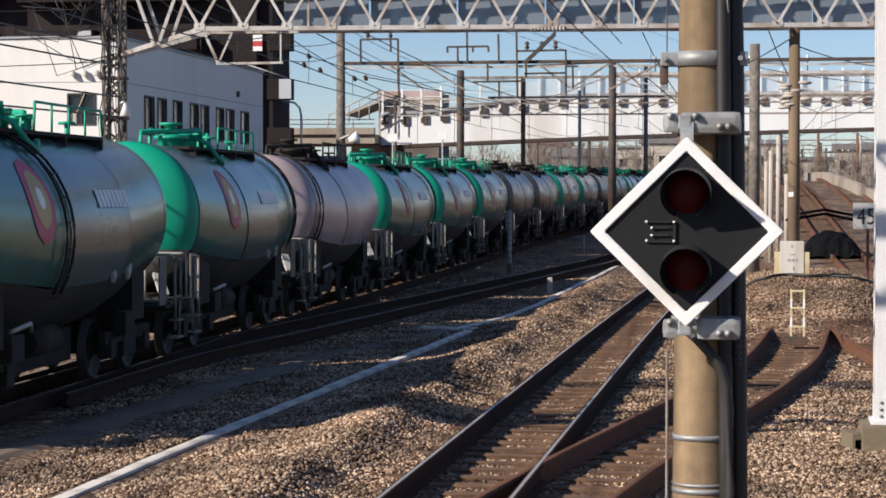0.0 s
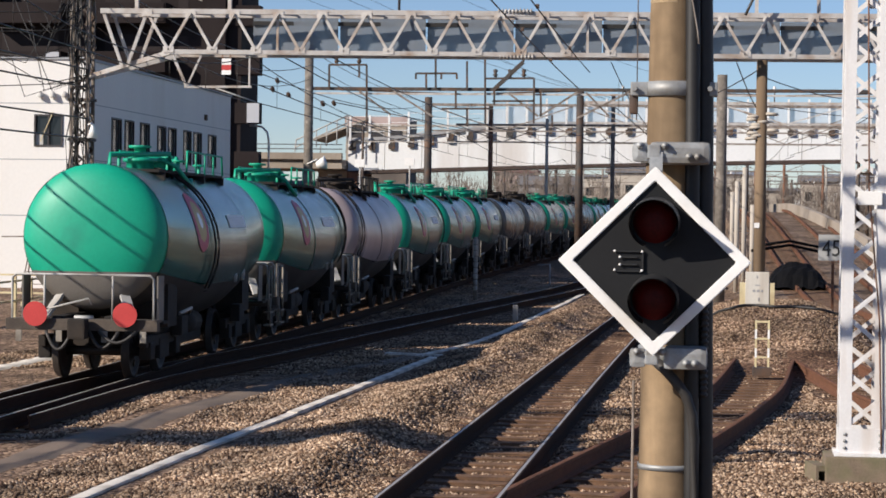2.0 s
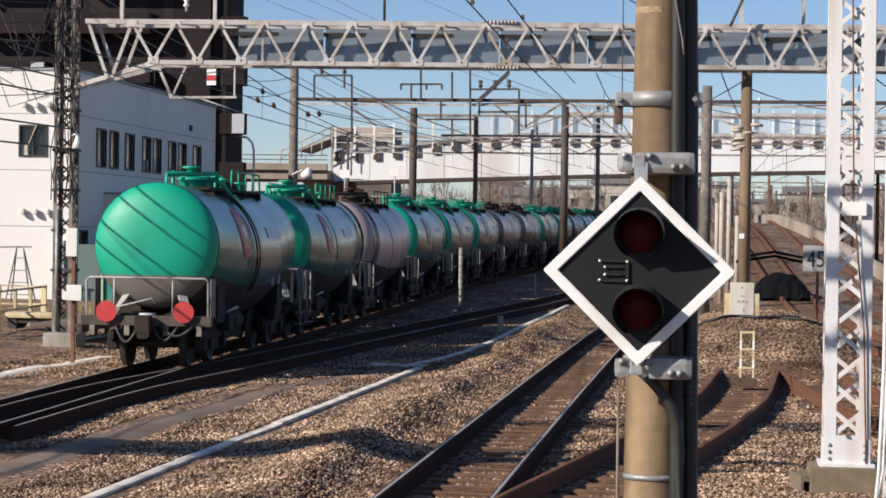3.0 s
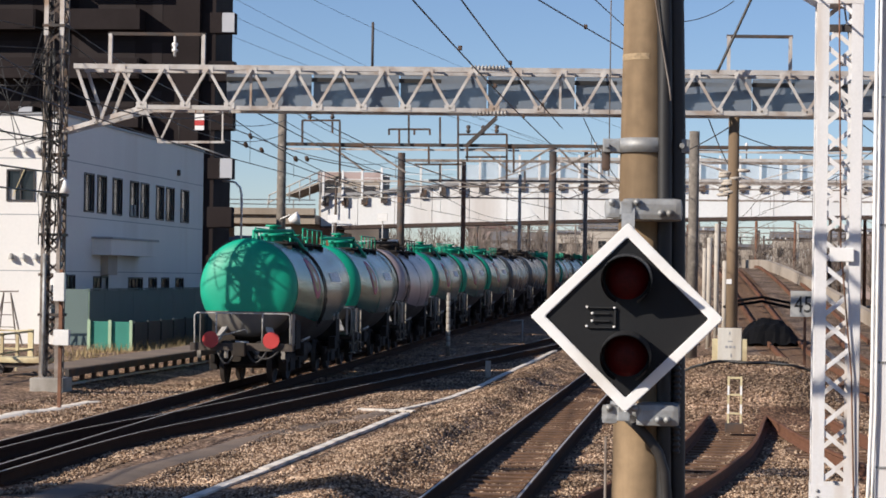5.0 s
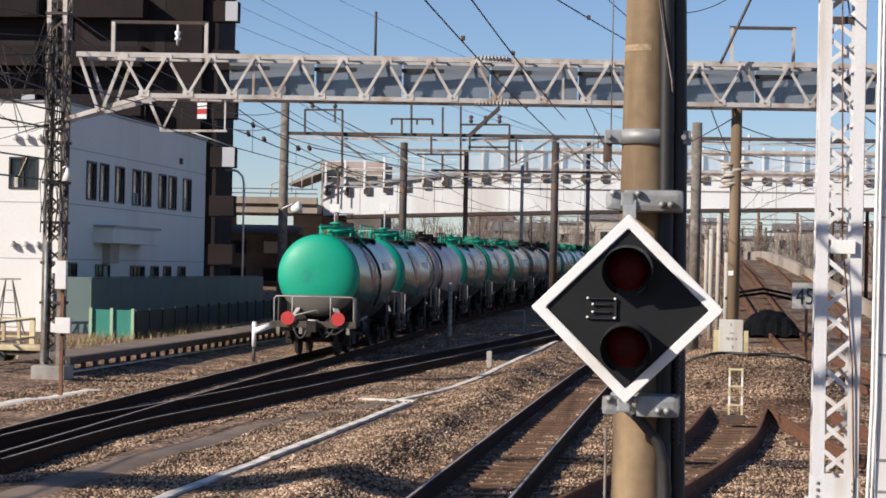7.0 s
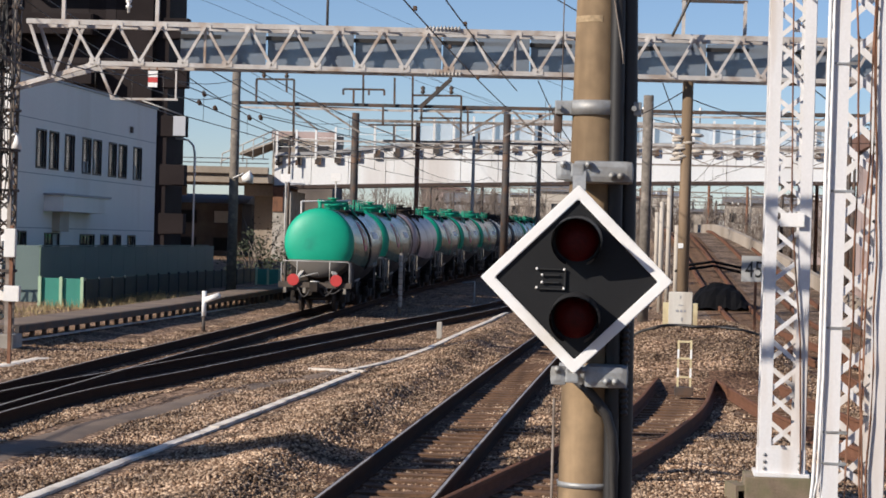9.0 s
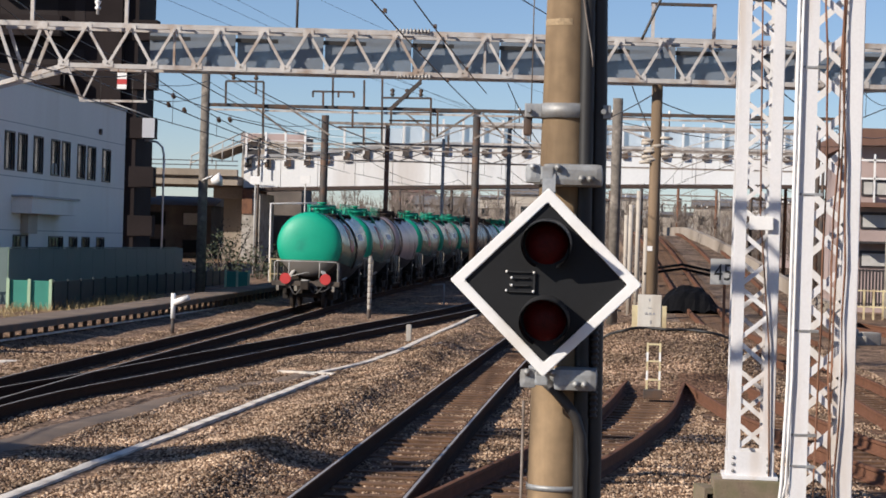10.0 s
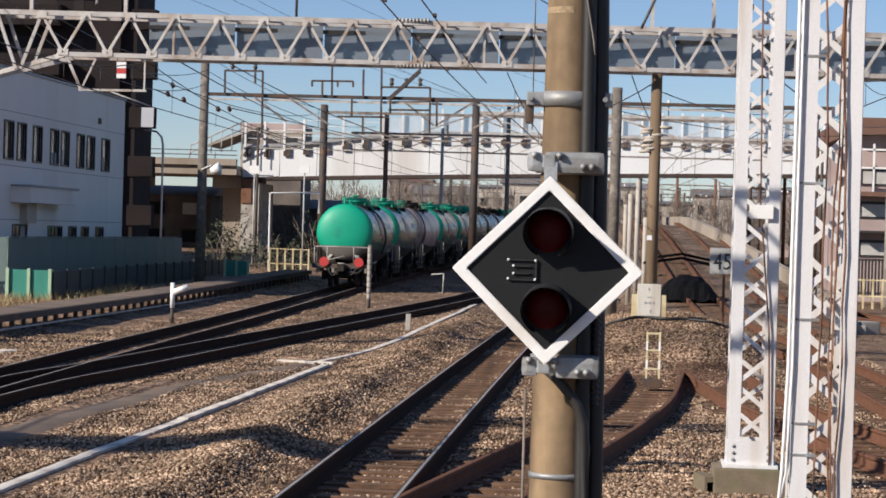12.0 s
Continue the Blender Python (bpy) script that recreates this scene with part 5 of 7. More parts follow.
def build_bridge():
    b = thing("road_bridge", "white steel girder road bridge crossing over the tracks", "bridge")
    Y = 165.0
    n = 22
    xs = [-29.2 + 64.0 * i / n for i in range(n + 1)]
    for a, c in zip(xs, xs[1:]):
        bm = B()
        (b0, t0), (b1, t1) = girder(a), girder(c)
        vs = [bm.verts.new(p) for p in ((a + 0.02, Y, b0), (c - 0.02, Y, b1), (c - 0.02, Y, t1), (a + 0.02, Y, t0), (a + 0.02, Y + 9, b0), (c - 0.02, Y + 9, b1), (c - 0.02, Y + 9, t1), (a + 0.02, Y + 9, t0))]
        for f in ((0, 1, 2, 3), (7, 6, 5, 4), (0, 4, 5, 1), (3, 2, 6, 7), (0, 3, 7, 4), (1, 5, 6, 2)):
            bm.faces.new([vs[i] for i in f])
        part("girder", bm, M_BRIDGE, b, "white painted girder plate")
        bm = B()
        beam(bm, (a, Y - 0.14, b0 - 0.05), (c, Y - 0.14, b1 - 0.05), 0.35, 0.26)
        part("flange", bm, M_FLANGE, b, "dark brown lower flange")
        bm = B()
        beam(bm, (a, Y - 0.1, t0 + 0.12), (c, Y - 0.1, t1 + 0.12), 0.3, 0.24)
        part("kerb_beam", bm, M_HOUSEG, b)
    x = -29.0
    i = 0
    while x < 34:
        bt, tp = girder(x)
        bm = B()
        beam(bm, (x, Y - 0.2, tp - 0.35), (x, Y - 0.2, tp + 2.0), 0.16, 0.16)
        p = part("barrier_post", bm, M_BRIDGE, b)
        bm = B()
        box(bm, x - 0.05, x + 0.45, Y - 0.22, Y - 0.1, tp - 0.75, tp - 0.05)
        part("gusset", bm, M_DARKSTEEL, p)
        if -19 < x:
            bm = B()
            box(bm, x + 0.06, x + 1.47, Y + 0.02, Y + 0.06, tp + 0.25, tp + 1.55)
            part("barrier_panel", bm, M_PANEL, b, "grey noise barrier panel")
        else:
            for k in (0.7, 1.3, 1.9):
                bm = B()
                box(bm, x, x + 1.53, Y - 0.18, Y - 0.12, tp + k, tp + k + 0.04)
                part("barrier_bar", bm, M_BRIDGE, b)
        x += 1.53
        i += 1
    # concrete approach to the left
    r = thing("bridge_approach", "brown-grey concrete viaduct deck on columns", "viaduct")
    bm = B()
    box(bm, -75, -29.3, Y - 2, Y + 9, 6.55, 7.25)
    box(bm, -75, -29.3, Y - 2.3, Y - 1.7, 7.25, 7.75)
    part("deck", bm, M_BRCONC, r)
    bm = B()
    for k in range(24):
        tube(bm, [(-75 + 2 * k, Y - 2, 7.75), (-75 + 2 * k, Y - 2, 8.4)], 0.04, 5)
    for z in (8.05, 8.4):
        tube(bm, [(-75, Y - 2, z), (-29.3, Y - 2, z)], 0.04, 5)
    part("parapet_rail", bm, M_GREYPAINT, r)
    for x, w, z in ((-30.3, 1.5, 6.5), (-38.5, 1.3, 6.5), (-47, 1.3, 6.5)):
        bm = B()
        box(bm, x - w / 2, x + w / 2, Y + 2.0, Y + 3.6, -0.3, z, bevel=0.05)
        box(bm, x - w * 0.9, x + w * 0.9, Y + 0.6, Y + 6, z - 0.9, z - 0.01, bevel=0.05)
        part("column", bm, M_BRCONC, r)
    bm = B()
    box(bm, -29.1, -27.7, Y - 0.8, Y + 6, 0.0, 6.0)
    part("abutment", bm, M_CONC_GREY, r, "pale concrete abutment wall")
    bm = B()
    box(bm, -29.1, -28.3, Y - 0.9, Y + 6, 4.4, 6.3)
    part("bearing", bm, M_RUST, r, "rust-brown bridge bearing")
    # house on the deck behind
    h = thing("stair_house", "brown brick stair house beside the bridge deck", "building")
    bm = B()
    box(bm, -31.5, -26.4, Y + 12, Y + 18, 7.0, 11.2)
    part("wall", bm, M_BRCONC, h)
    bm = B()
    box(bm, -31.5, -26.4, Y + 12.05, Y + 17.95, 0, 7.0)
    part("lower_wall", bm, M_HOUSED, h, "dark lower storey wall")
    part("roof", beam(B(), (-34.2, Y + 14.5, 9.25), (-29.6, Y + 14.5, 11.05), 6.2, 0.14, (0, 0, 1)), M_BRCONC, h, "thin sloping stair roof")
    part("parapet", box(B(), -31.6, -26.3, Y + 11.9, Y + 12.0, 10.5, 11.25), M_PINKWALL, h)
    for k in range(3):
        part("opening", box(B(), -31.0 + 1.6 * k, -30.0 + 1.6 * k, Y + 11.93, Y + 11.99, 9.0, 10.1), M_FRAME, h, "dark opening")
    rl = thing("stair_railing", "pale sloping railing of the bridge stair", "railing", (0, Y - 1.6, 0))
    for dz in (0.0, -0.55):
        part("rail", tube(B(), [(-33.0, 0, 8.75 + dz), (-28.9, 0, 10.7 + dz)], 0.06, 6), M_GREYPAINT, rl)
    for k in range(6):
        part("post", tube(B(), [(-33.0 + 0.8 * k, 0, 8.0 + 0.1 * k), (-33.0 + 0.8 * k, 0, 8.75 + 0.38 * k)], 0.045, 6), M_GREYPAINT, rl)


build_bridge()


def house(label, x, y, w, d, h, wall, roof, rows=2, cols=3, pitch=0.8):
    t = thing("house", label, "house", (x, y, rise(y) - 0.2))
    bm = B()
    box(bm, -w / 2, w / 2, 0, d, 0, h)
    part("wall", bm, wall, t)
    bm = B()
    o = 0.4
    vs = [bm.verts.new(p) for p in ((-w / 2 - o, -o, h), (w / 2 + o, -o, h), (w / 2 + o, d + o, h), (-w / 2 - o, d + o, h), (-w / 2 - o, d / 2, h + pitch), (w / 2 + o, d / 2, h + pitch))]
    for f in ((0, 1, 5, 4), (2, 3, 4, 5), (0, 4, 3), (1, 2, 5), (3, 2, 1, 0)):
        bm.faces.new([vs[i] for i in f])
    part("roof", bm, roof, t)
    for j in range(rows):
        for i in range(cols):
            bm = B()
            cx, cz = -w / 2 + w * (i + 0.5) / cols, h * (j + 0.5) / rows
            box(bm, cx - w / cols * 0.28, cx + w / cols * 0.28, -0.05, 0.02, cz - 0.55, cz + 0.55)
            wi = part("window", bm, M_FRAME, t)
            bm = B()
            box(bm, cx - w / cols * 0.25, cx + w / cols * 0.25, -0.07, -0.05, cz - 0.48, cz + 0.48)
            part("pane", bm, M_GLASS if (i + j) % 3 else M_BLIND, wi)
    return t


house("grey-roofed house below the viaduct", -37.5, 172, 9, 7, 4.4, M_HOUSED, M_TILEROOF)
house("low house with dark tiled roof by the bridge", -25.5, 182, 6, 6, 3.6, M_HOUSED, M_TILEROOF, 1, 2)
r_h = random.Random(21)
for k in range(16):
    x = -26 + k * 4.6 + r_h.uniform(-0.8, 0.8)
    house(r_h.choice(("distant pale house beyond the bridge", "distant grey apartment house beyond the bridge", "distant beige low building beyond the bridge")), x, 255 + r_h.uniform(0, 40), r_h.uniform(4.2, 6.5), 8, r_h.uniform(4.5, 8.8), r_h.choice((M_BEIGE, M_HOUSEG, M_WALLW, M_PINKWALL, M_BEIGE)), r_h.choice((M_TILEROOF, M_ROOF, M_BROWNROOF)), 2, 3, r_h.uniform(0.3, 1.2))
house("distant white warehouse beyond the yard", 16.5, 300, 14, 10, 4.6, M_WALLW, M_ROOF, 1, 7, 0.5)
for k in range(7):
    x = -110 + 11 * k
    house("distant house behind the apartment block", x, 240 + 9 * (k % 3), 9, 9, 3.6 + (k % 3), (M_HOUSED, M_HOUSEG, M_BEIGE)[k % 3], M_TILEROOF)

# pinkish building to the right of the yard
rb = thing("trackside_building", "dusky pink two-storey building with brown roof overhang", "building")
bm = B()
box(bm, 10.2, 26, 96, 108, 0, 7.4)
part("wall", bm, M_PINKWALL, rb)
bm = B()
box(bm, 9.9, 27, 95.2, 109, 7.4, 8.15)
part("roof", bm, M_BROWNROOF, rb)
for z in (5.9, 6.7):
    bm = B()
    box(bm, 9.8, 26, 94.9, 95.0, z, z + 0.08)
    part("balcony_rail", bm, M_WHITE, rb)
for k in range(8):
    bm = B()
    box(bm, 9.9 + 1.1 * k, 9.98 + 1.1 * k, 94.9, 95.0, 4.9, 7.0)
    part("balcony_post", bm, M_WHITE, rb)
bm = B()
box(bm, 10.1, 26, 94.9, 96.0, 4.7, 4.9)
part("balcony_slab", bm, M_BROWNROOF, rb)
for k in range(4):
    for z in (3.75, 2.05, 5.2):
        bm = B()
        box(bm, 10.6 + 3.6 * k, 12.6 + 3.6 * k, 95.94, 96.0, z, z + 0.75)
        w = part("window", bm, M_FRAME, rb)
        bm = B()
        box(bm, 10.7 + 3.6 * k, 12.2 + 3.6 * k, 95.92, 95.95, z + 0.08, z + 0.62)
        part("blind", bm, M_BLIND, w, "sunlit pale blind")
    bm = B()
    box(bm, 10.3 + 3.6 * k, 13.4 + 3.6 * k, 95.0, 96.0, 3.1, 3.2)
    part("awning", bm, M_FRAME, rb)
gate = thing("dark_fence", "dark metal bar fence in front of the pink building", "fence", (0, 92, 0.1))
for k in range(34):
    bm = B()
    box(bm, 9.6 + 0.14 * k, 9.68 + 0.14 * k, -0.03, 0.03, 0.3, 1.9)
    part("bar", bm, M_FRAME, gate)
for z in (0.4, 1.8):
    bm = B()
    box(bm, 9.5, 14.4, -0.05, 0.05, z, z + 0.08)
    part("rail", bm, M_FRAME, gate)


def yellow_rail(label, x0, y0, x1, y1, n, h=1.05):
    f = thing("handrail_fence", label, "fence", group="pale yellow handrails")
    for i in range(n + 1):
        x, y = x0 + (x1 - x0) * i / n, y0 + (y1 - y0) * i / n
        bm = B()
        g = ground_z(x, y)
        beam(bm, (x, y, g - 0.1), (x, y, g + h), 0.08, 0.08)
        part("post", bm, M_YELLOW, f)
    for z in (0.5, h - 0.05):
        bm = B()
        beam(bm, (x0, y0, ground_z(x0, y0) + z), (x1, y1, ground_z(x1, y1) + z), 0.05, 0.05)
        part("rail", bm, M_YELLOW, f)


yellow_rail("pale yellow handrail beside the white building", -17.6, 48.0, -18.2, 57.5, 6)
yellow_rail("pale yellow handrail beside the white building", -22.0, 57.6, -18.3, 57.6, 3)
yellow_rail("pale yellow handrail beyond the green fence", -17.6, 108, -15.6, 108, 5, 1.3)
yellow_rail("pale yellow handrail by the pink building", 9.2, 88, 12.5, 87, 9, 1.2)


def build_fences():
    f = thing("site_fence", "tall grey-green sheet fence along the tracks", "fence")
    X, y = -21.2, 73.4
    i = 0
    while y < 102.0:
        bm = B()
        box(bm, X - 0.02, X + 0.02, y + 0.03, y + 1.97, -0.1 + rise(y), 1.955 + 0.006 * (i % 3))
        part("panel", bm, M_FENCEG, f)
        bm = B()
        box(bm, X - 0.04, X + 0.024, y - 0.03, y + 0.03, -0.15 + rise(y), 1.972)
        part("post", bm, M_FENCEP if i == 0 else M_FENCEG, f)
        y += 2.0
        i += 1
    bm = B()
    box(bm, X - 0.05, X + 0.08, 73.3, 102.0, 1.975, 2.02)
    part("top_rail", bm, M_FENCEG, f)
    bm = B()
    box(bm, -22.3, X, 73.36, 73.42, -0.1, 2.0)
    part("return_panel", bm, M_FENCEG, f)
    g = thing("low_fence", "low teal board fence with pale posts", "fence")
    for x0, x1, ya in ((-20.05, -18.62, 69.55), (-18.4, -17.3, 100.0)):
        bm = B()
        box(bm, x0, x1, ya, ya + 0.03, -0.05 + rise(ya), 0.97)
        part("end_board", bm, M_FENCELOW, g)
        for k in range(3):
            bm = B()
            xx = x0 + (x1 - x0) * k / 2
            box(bm, xx - 0.05, xx + 0.05, ya - 0.09, ya - 0.02, -0.15 + rise(ya), 1.02)
            part("post", bm, M_FENCEP, g, "pale green post")
    # long side away from the sun: boards and posts painted in their shade
    y = 69.7
    while y < 106:
        X = -18.62 - 0.02 * (y - 69.7)
        bm = B()
        box(bm, X - 0.015, X + 0.015, y, y + 1.9, -0.05 + rise(y), 0.94)
        part("board", bm, M_FENCESHADE, g)
        bm = B()
        box(bm, X + 0.02, X + 0.09, y - 0.05, y + 0.05, -0.15 + rise(y), 1.0)
        part("post", bm, M_FENCESHADE, g)
        y += 1.95


build_fences()


def build_walkway():
    w = thing("trackside_walkway", "long low dark walkway deck on short legs", "walkway")
    y = 47.8
    while y < 98:
        bm = B()
        box(bm, -15.5, -14.35, y + 0.01, y + 1.99, 0.30 + rise(y), 0.37 + rise(y), bevel=0.01)
        part("deck_plank", bm, M_SOIL, w, "dusty deck slab")
        bm = B()
        box(bm, -14.34, -14.25, y, y + 2.0, 0.20 + rise(y), 0.36 + rise(y))
        part("stringer", bm, M_DARKSTEEL, w)
        for k in (0.3, 1.3):
            bm = B()
            box(bm, -14.38, -14.28, y + k, y + k + 0.1, -0.3 + rise(y), 0.22 + rise(y))
            part("leg", bm, M_DARKSTEEL, w)
        y += 2.0
    bm = B()
    box(bm, -14.33, -14.27, 48, 98, 0.0, 0.05)
    part("lower_rail", bm, M_GREYPAINT, w)


build_walkway()


# ---- poles and overhead line ----
def pole(name, label, x, y, h, r0, r1, m, arms=()):
    p = thing(name, label, "pole", (x, y, rise(y) - 0.25), group="line poles")
    part("shaft", lathe(B(), [(0, 0), (r0, 0), (r1, h - rise(y) + 0.25), (0, h - rise(y) + 0.25)], 16), m, p)
    for z, l, s in arms:
        bm = B()
        beam(bm, (0, -0.1, z), (s * l, -0.1, z), 0.08, 0.08)
        part("crossarm", bm, M_DARKSTEEL, p)
        for k in (0.5, 0.95):
            bm = B()
            lathe(bm, [(0, 0), (0.05, 0), (0.09, 0.08), (0.05, 0.12), (0.09, 0.2), (0.03, 0.26), (0, 0.26)], 8, m=Matrix.Translation((s * l * k, -0.1, z + 0.04)))
            part("insulator", bm, M_CERAMIC, p)
    return p


lp = pole("line_pole", "tall speckled concrete pole beside the green fence", -17.65, 90, 10.0, 0.22, 0.18, M_POLED)
bm = B()
tube(bm, [(0, -0.2, 5.0), (0.45, -0.3, 5.2)], 0.03, 6)
lathe(bm, [(0.0, 0), (0.12, 0.02), (0.30, 0.42), (0.0, 0.50)], 14, m=Matrix.Translation((0.40, -0.3, 4.95)) @ Matrix.Rotation(radians(75), 4, "Y"))
part("lamp", bm, M_WHITE, lp, "white bell lamp on an arm")
pole("line_pole", "dark steel pole behind the train", -15.97, 115, 9.3, 0.22, 0.20, M_DARKSTEEL)
pole("line_pole", "dark steel pole between the tracks", -7.1, 105, 9.05, 0.20, 0.18, M_DARKSTEEL)
pole("line_pole", "rust-brown slender pole beyond the train", -15.3, 140, 10.3, 0.17, 0.14, M_RUST)
pole("line_pole", "speckled lattice-like pole before the bridge", -7.3, 140, 11.0, 0.15, 0.13, M_POLED)
pole("line_pole", "slender grey pole before the bridge", -11.6, 140, 9.4, 0.12, 0.10, M_CONC_GREY)
pole("line_pole", "concrete pole near the signal", -0.165, 75, 7.8, 0.19, 0.175, M_POLED)
pole("line_pole", "grey pole by the pink building", 11.2, 90, 9.5, 0.22, 0.18, M_CONC_GREY, ((7.4, 1.4, 1), (6.4, 1.2, 1)))
for k, (x, y, h) in enumerate(((0.45, 84, 4.3), (0.75, 86, 4.9), (1.05, 84, 3.4), (0.3, 92, 4.0))):
    pole("timber_post", "weathered timber post beside the line", x, y, h, 0.10, 0.09, M_BEIGE)
rp = random.Random(33)
for k in range(44):
    y = 170 + 5 * k
    x = rp.choice((-1, 1)) * rp.uniform(0.5, 5) + rp.choice((-14.5, -8.5, -3.0, 2.5, 8.5, 14.0, 20.0)) * (0.8 + y / 900)
    pole("catenary_mast", "distant slender catenary mast", x, y, 8.0 + rp.uniform(0, 2.2), 0.16, 0.13, rp.choice((M_DARKSTEEL, M_OLDSTEEL, M_RUST, M_CONC_GREY)), ((6.3, rp.uniform(1.5, 3.2), rp.choice((-1, 1))),))


def portal(label, y, x0, x1, z, h, m, step=2.4, tilt=0.0, lower=None):
    """A light overhead beam with braces and hangers."""
    g = thing("catenary_portal", label, "gantry", (0, y, 0), group="distant portals")
    bm = B()
    beam(bm, (x0, 0, z), (x1, tilt, z), 0.12, 0.14)
    part("top_bar", bm, m, g)
    if h:
        bm = B()
        beam(bm, (x0, 0, z - h), (x1, tilt, z - h), 0.08, 0.08)
        part("lower_bar", bm, lower or m, g)
    if y > 100:
        for x in ((x1,) if y < 150 else (x0, x1)):
            bm = B()
            tube(bm, [(x, 0.02, -0.4), (x, 0.02, z + 0.3)], 0.11, 8, 0.09)
            part("mast", bm, M_DARKSTEEL, g)
    n = int((x1 - x0) / step)
    for i in range(n):
        a, b = x0 + (x1 - x0) * i / n, x0 + (x1 - x0) * (i + 1) / n
        bm = B()
        if h:
            beam(bm, (a, 0, z - (h if i % 2 else 0)), (b, 0, z - (0 if i % 2 else h)), 0.06, 0.06)
        else:
            beam(bm, (a, 0, z), (a, 0, z - 0.9), 0.05, 0.05)
        part("brace", bm, m, g)
    return g


portal("long double-pipe portal carried by concrete poles", 90, -17.8, 9.0, 8.18, 0.2, M_DARKSTEEL, 6.0, lower=M_GANTRY)
portal("light braced portal over the far tracks", 105, -7.1, 9.5, 8.5, 1.0, M_GANTRY, 3.0)
portal("light braced portal over the far tracks", 115, -15.97, 12.0, 8.9, 1.4, M_OLDSTEEL, 3.5)
portal("rusty braced portal over the far tracks", 140, -17.6, 13.0, 8.97, 1.12, M_OLDSTEEL, 3.0)
portal("grey braced portal before the bridge", 156, -26.5, 14.0, 9.6, 1.2, M_GANTRY, 2.6)
portal("rusty braced portal beyond the bridge", 195, -20, 18.0, 8.4, 1.4, M_OLDSTEEL, 3.2)
portal("grey braced portal beyond the bridge", 240, -22, 24.0, 8.6, 1.4, M_OLDSTEEL, 3.2)
SUPPORTS = (
    ("steel frame rising above the long portal", (((-16.75, 8.22), (-16.76, 9.18)), ((-16.76, 9.18), (-15.15, 9.19)), ((-15.15, 9.19), (-15.11, 6.55)), ((-15.47, 9.14), (-15.46, 8.66)),), ((-16.44, 9.19), (-15.47, 9.19), )),
    ("small tee-shaped bracket above a dark pole", (((-13.03, 8.59), (-13.04, 8.83)), ((-13.04, 8.83), (-11.30, 8.84)), ((-11.30, 8.84), (-11.29, 8.60)), ((-12.60, 8.83), (-12.59, 8.21)), ((-11.95, 8.83), (-11.95, 8.60)), ((-12.21, 9.81), (-12.18, 8.21)),), ()),
    ("steel frame with insulators and a slanting arm", (((-10.11, 9.66), (-10.06, 6.72)), ((-10.09, 8.63), (-8.03, 8.65)), ((-8.03, 8.65), (-8.01, 6.75)), ((-9.77, 7.68), (-8.02, 7.70)), ((-8.48, 9.67), (-8.48, 9.34)), ((-8.48, 9.34), (-9.70, 8.18)), ((-9.70, 8.18), (-9.69, 7.52)),), ((-9.66, 8.64), (-9.04, 8.64), (-8.46, 8.65), )),
    ("end frame of the long portal with braces", (((-4.01, 8.16), (-4.00, 7.02)), ((-4.01, 8.11), (-6.18, 7.00)), ((-6.19, 8.09), (-7.77, 7.06)), ((-9.13, 8.05), (-7.84, 7.06)), ((-15.45, 8.06), (-14.10, 7.09)), ((-5.84, 8.07), (-4.87, 7.09)), ((-13.99, 8.07), (-12.28, 7.01)),), ()),
    ("steel frame carrying droppers under the long portal", (((-11.33, 8.10), (-11.32, 7.36)), ((-11.93, 7.35), (-9.76, 7.37)), ((-10.84, 7.36), (-10.83, 6.60)), ((-7.25, 7.11), (-7.24, 6.63)), ((-7.74, 8.13), (-7.72, 7.06)), ((-10.87, 9.35), (-10.85, 8.15)),), ()),
)
for text, bars, insulators in SUPPORTS:
    s = thing("catenary_support", text, "support", (0, 89.85, 0), group="catenary supports")
    for (xa, za), (xb, zb) in bars:
        heavy = abs(xa - xb) > 0.6 and abs(za - zb) > 0.9 and "slanting" in text
        part("bar", beam(B(), (xa, 0, za), (xb, 0, zb), 0.16 if heavy else 0.08, 0.16 if heavy else 0.08, (0, 1, 0)), M_DARKSTEEL if heavy or "tee" in text or "arm" in text else M_OLDSTEEL, s)
    for x, z in insulators:
        part("insulator", lathe(B(), [(0, 0), (0.05, 0), (0.11, 0.1), (0.05, 0.16), (0.11, 0.26), (0.04, 0.34), (0, 0.34)], 8, m=Matrix.Translation((x, 0, z + 0.05))), M_DARKSTEEL, s, "dark insulator")
for x, y, z0, w in ((-2.5, 100, 8.5, 2.4), (-4.0, 112, 8.9, 3.0), (1.0, 112, 8.9, 3.0)):
    s = thing("insulator_frame", "small steel frame carrying insulators above a portal", "frame", (x, y + 2 if y < 90 else y + 3 if y > 110 else y + 5, z0), group="insulator frames")
    bm = B()
    for k in (-w / 2, w / 2):
        beam(bm, (k, 0, 0), (k, 0, 0.75), 0.06, 0.06)
    beam(bm, (-w / 2 - 0.1, 0, 0.75), (w / 2 + 0.1, 0, 0.75), 0.06, 0.06)
    part("frame", bm, M_DARKSTEEL, s)
    for k in (-w / 2, w / 2):
        bm = B()
        lathe(bm, [(0, 0), (0.05, 0), (0.10, 0.1), (0.05, 0.14), (0.10, 0.22), (0.03, 0.3), (0, 0.3)], 8, m=Matrix.Translation((k, 0, 0.78)))
        part("insulator", bm, M_CERAMIC, s)


def wire(p, q, sag=0.0, r=0.012, n=12, m=None, label="thin dark overhead wire", drops=0, q2=None):
    t = thing("overhead_wire", label, "wire", group="overhead wires")
    bm = B()
    p, q = Vector(p), Vector(q)
    pts = [p.lerp(q, i / n) - Vector((0, 0, 4 * sag * (i / n) * (1 - i / n))) for i in range(n + 1)]
    tube(bm, pts, r, 5)
    part("strand", bm, m or M_WIRE, t)
    return pts


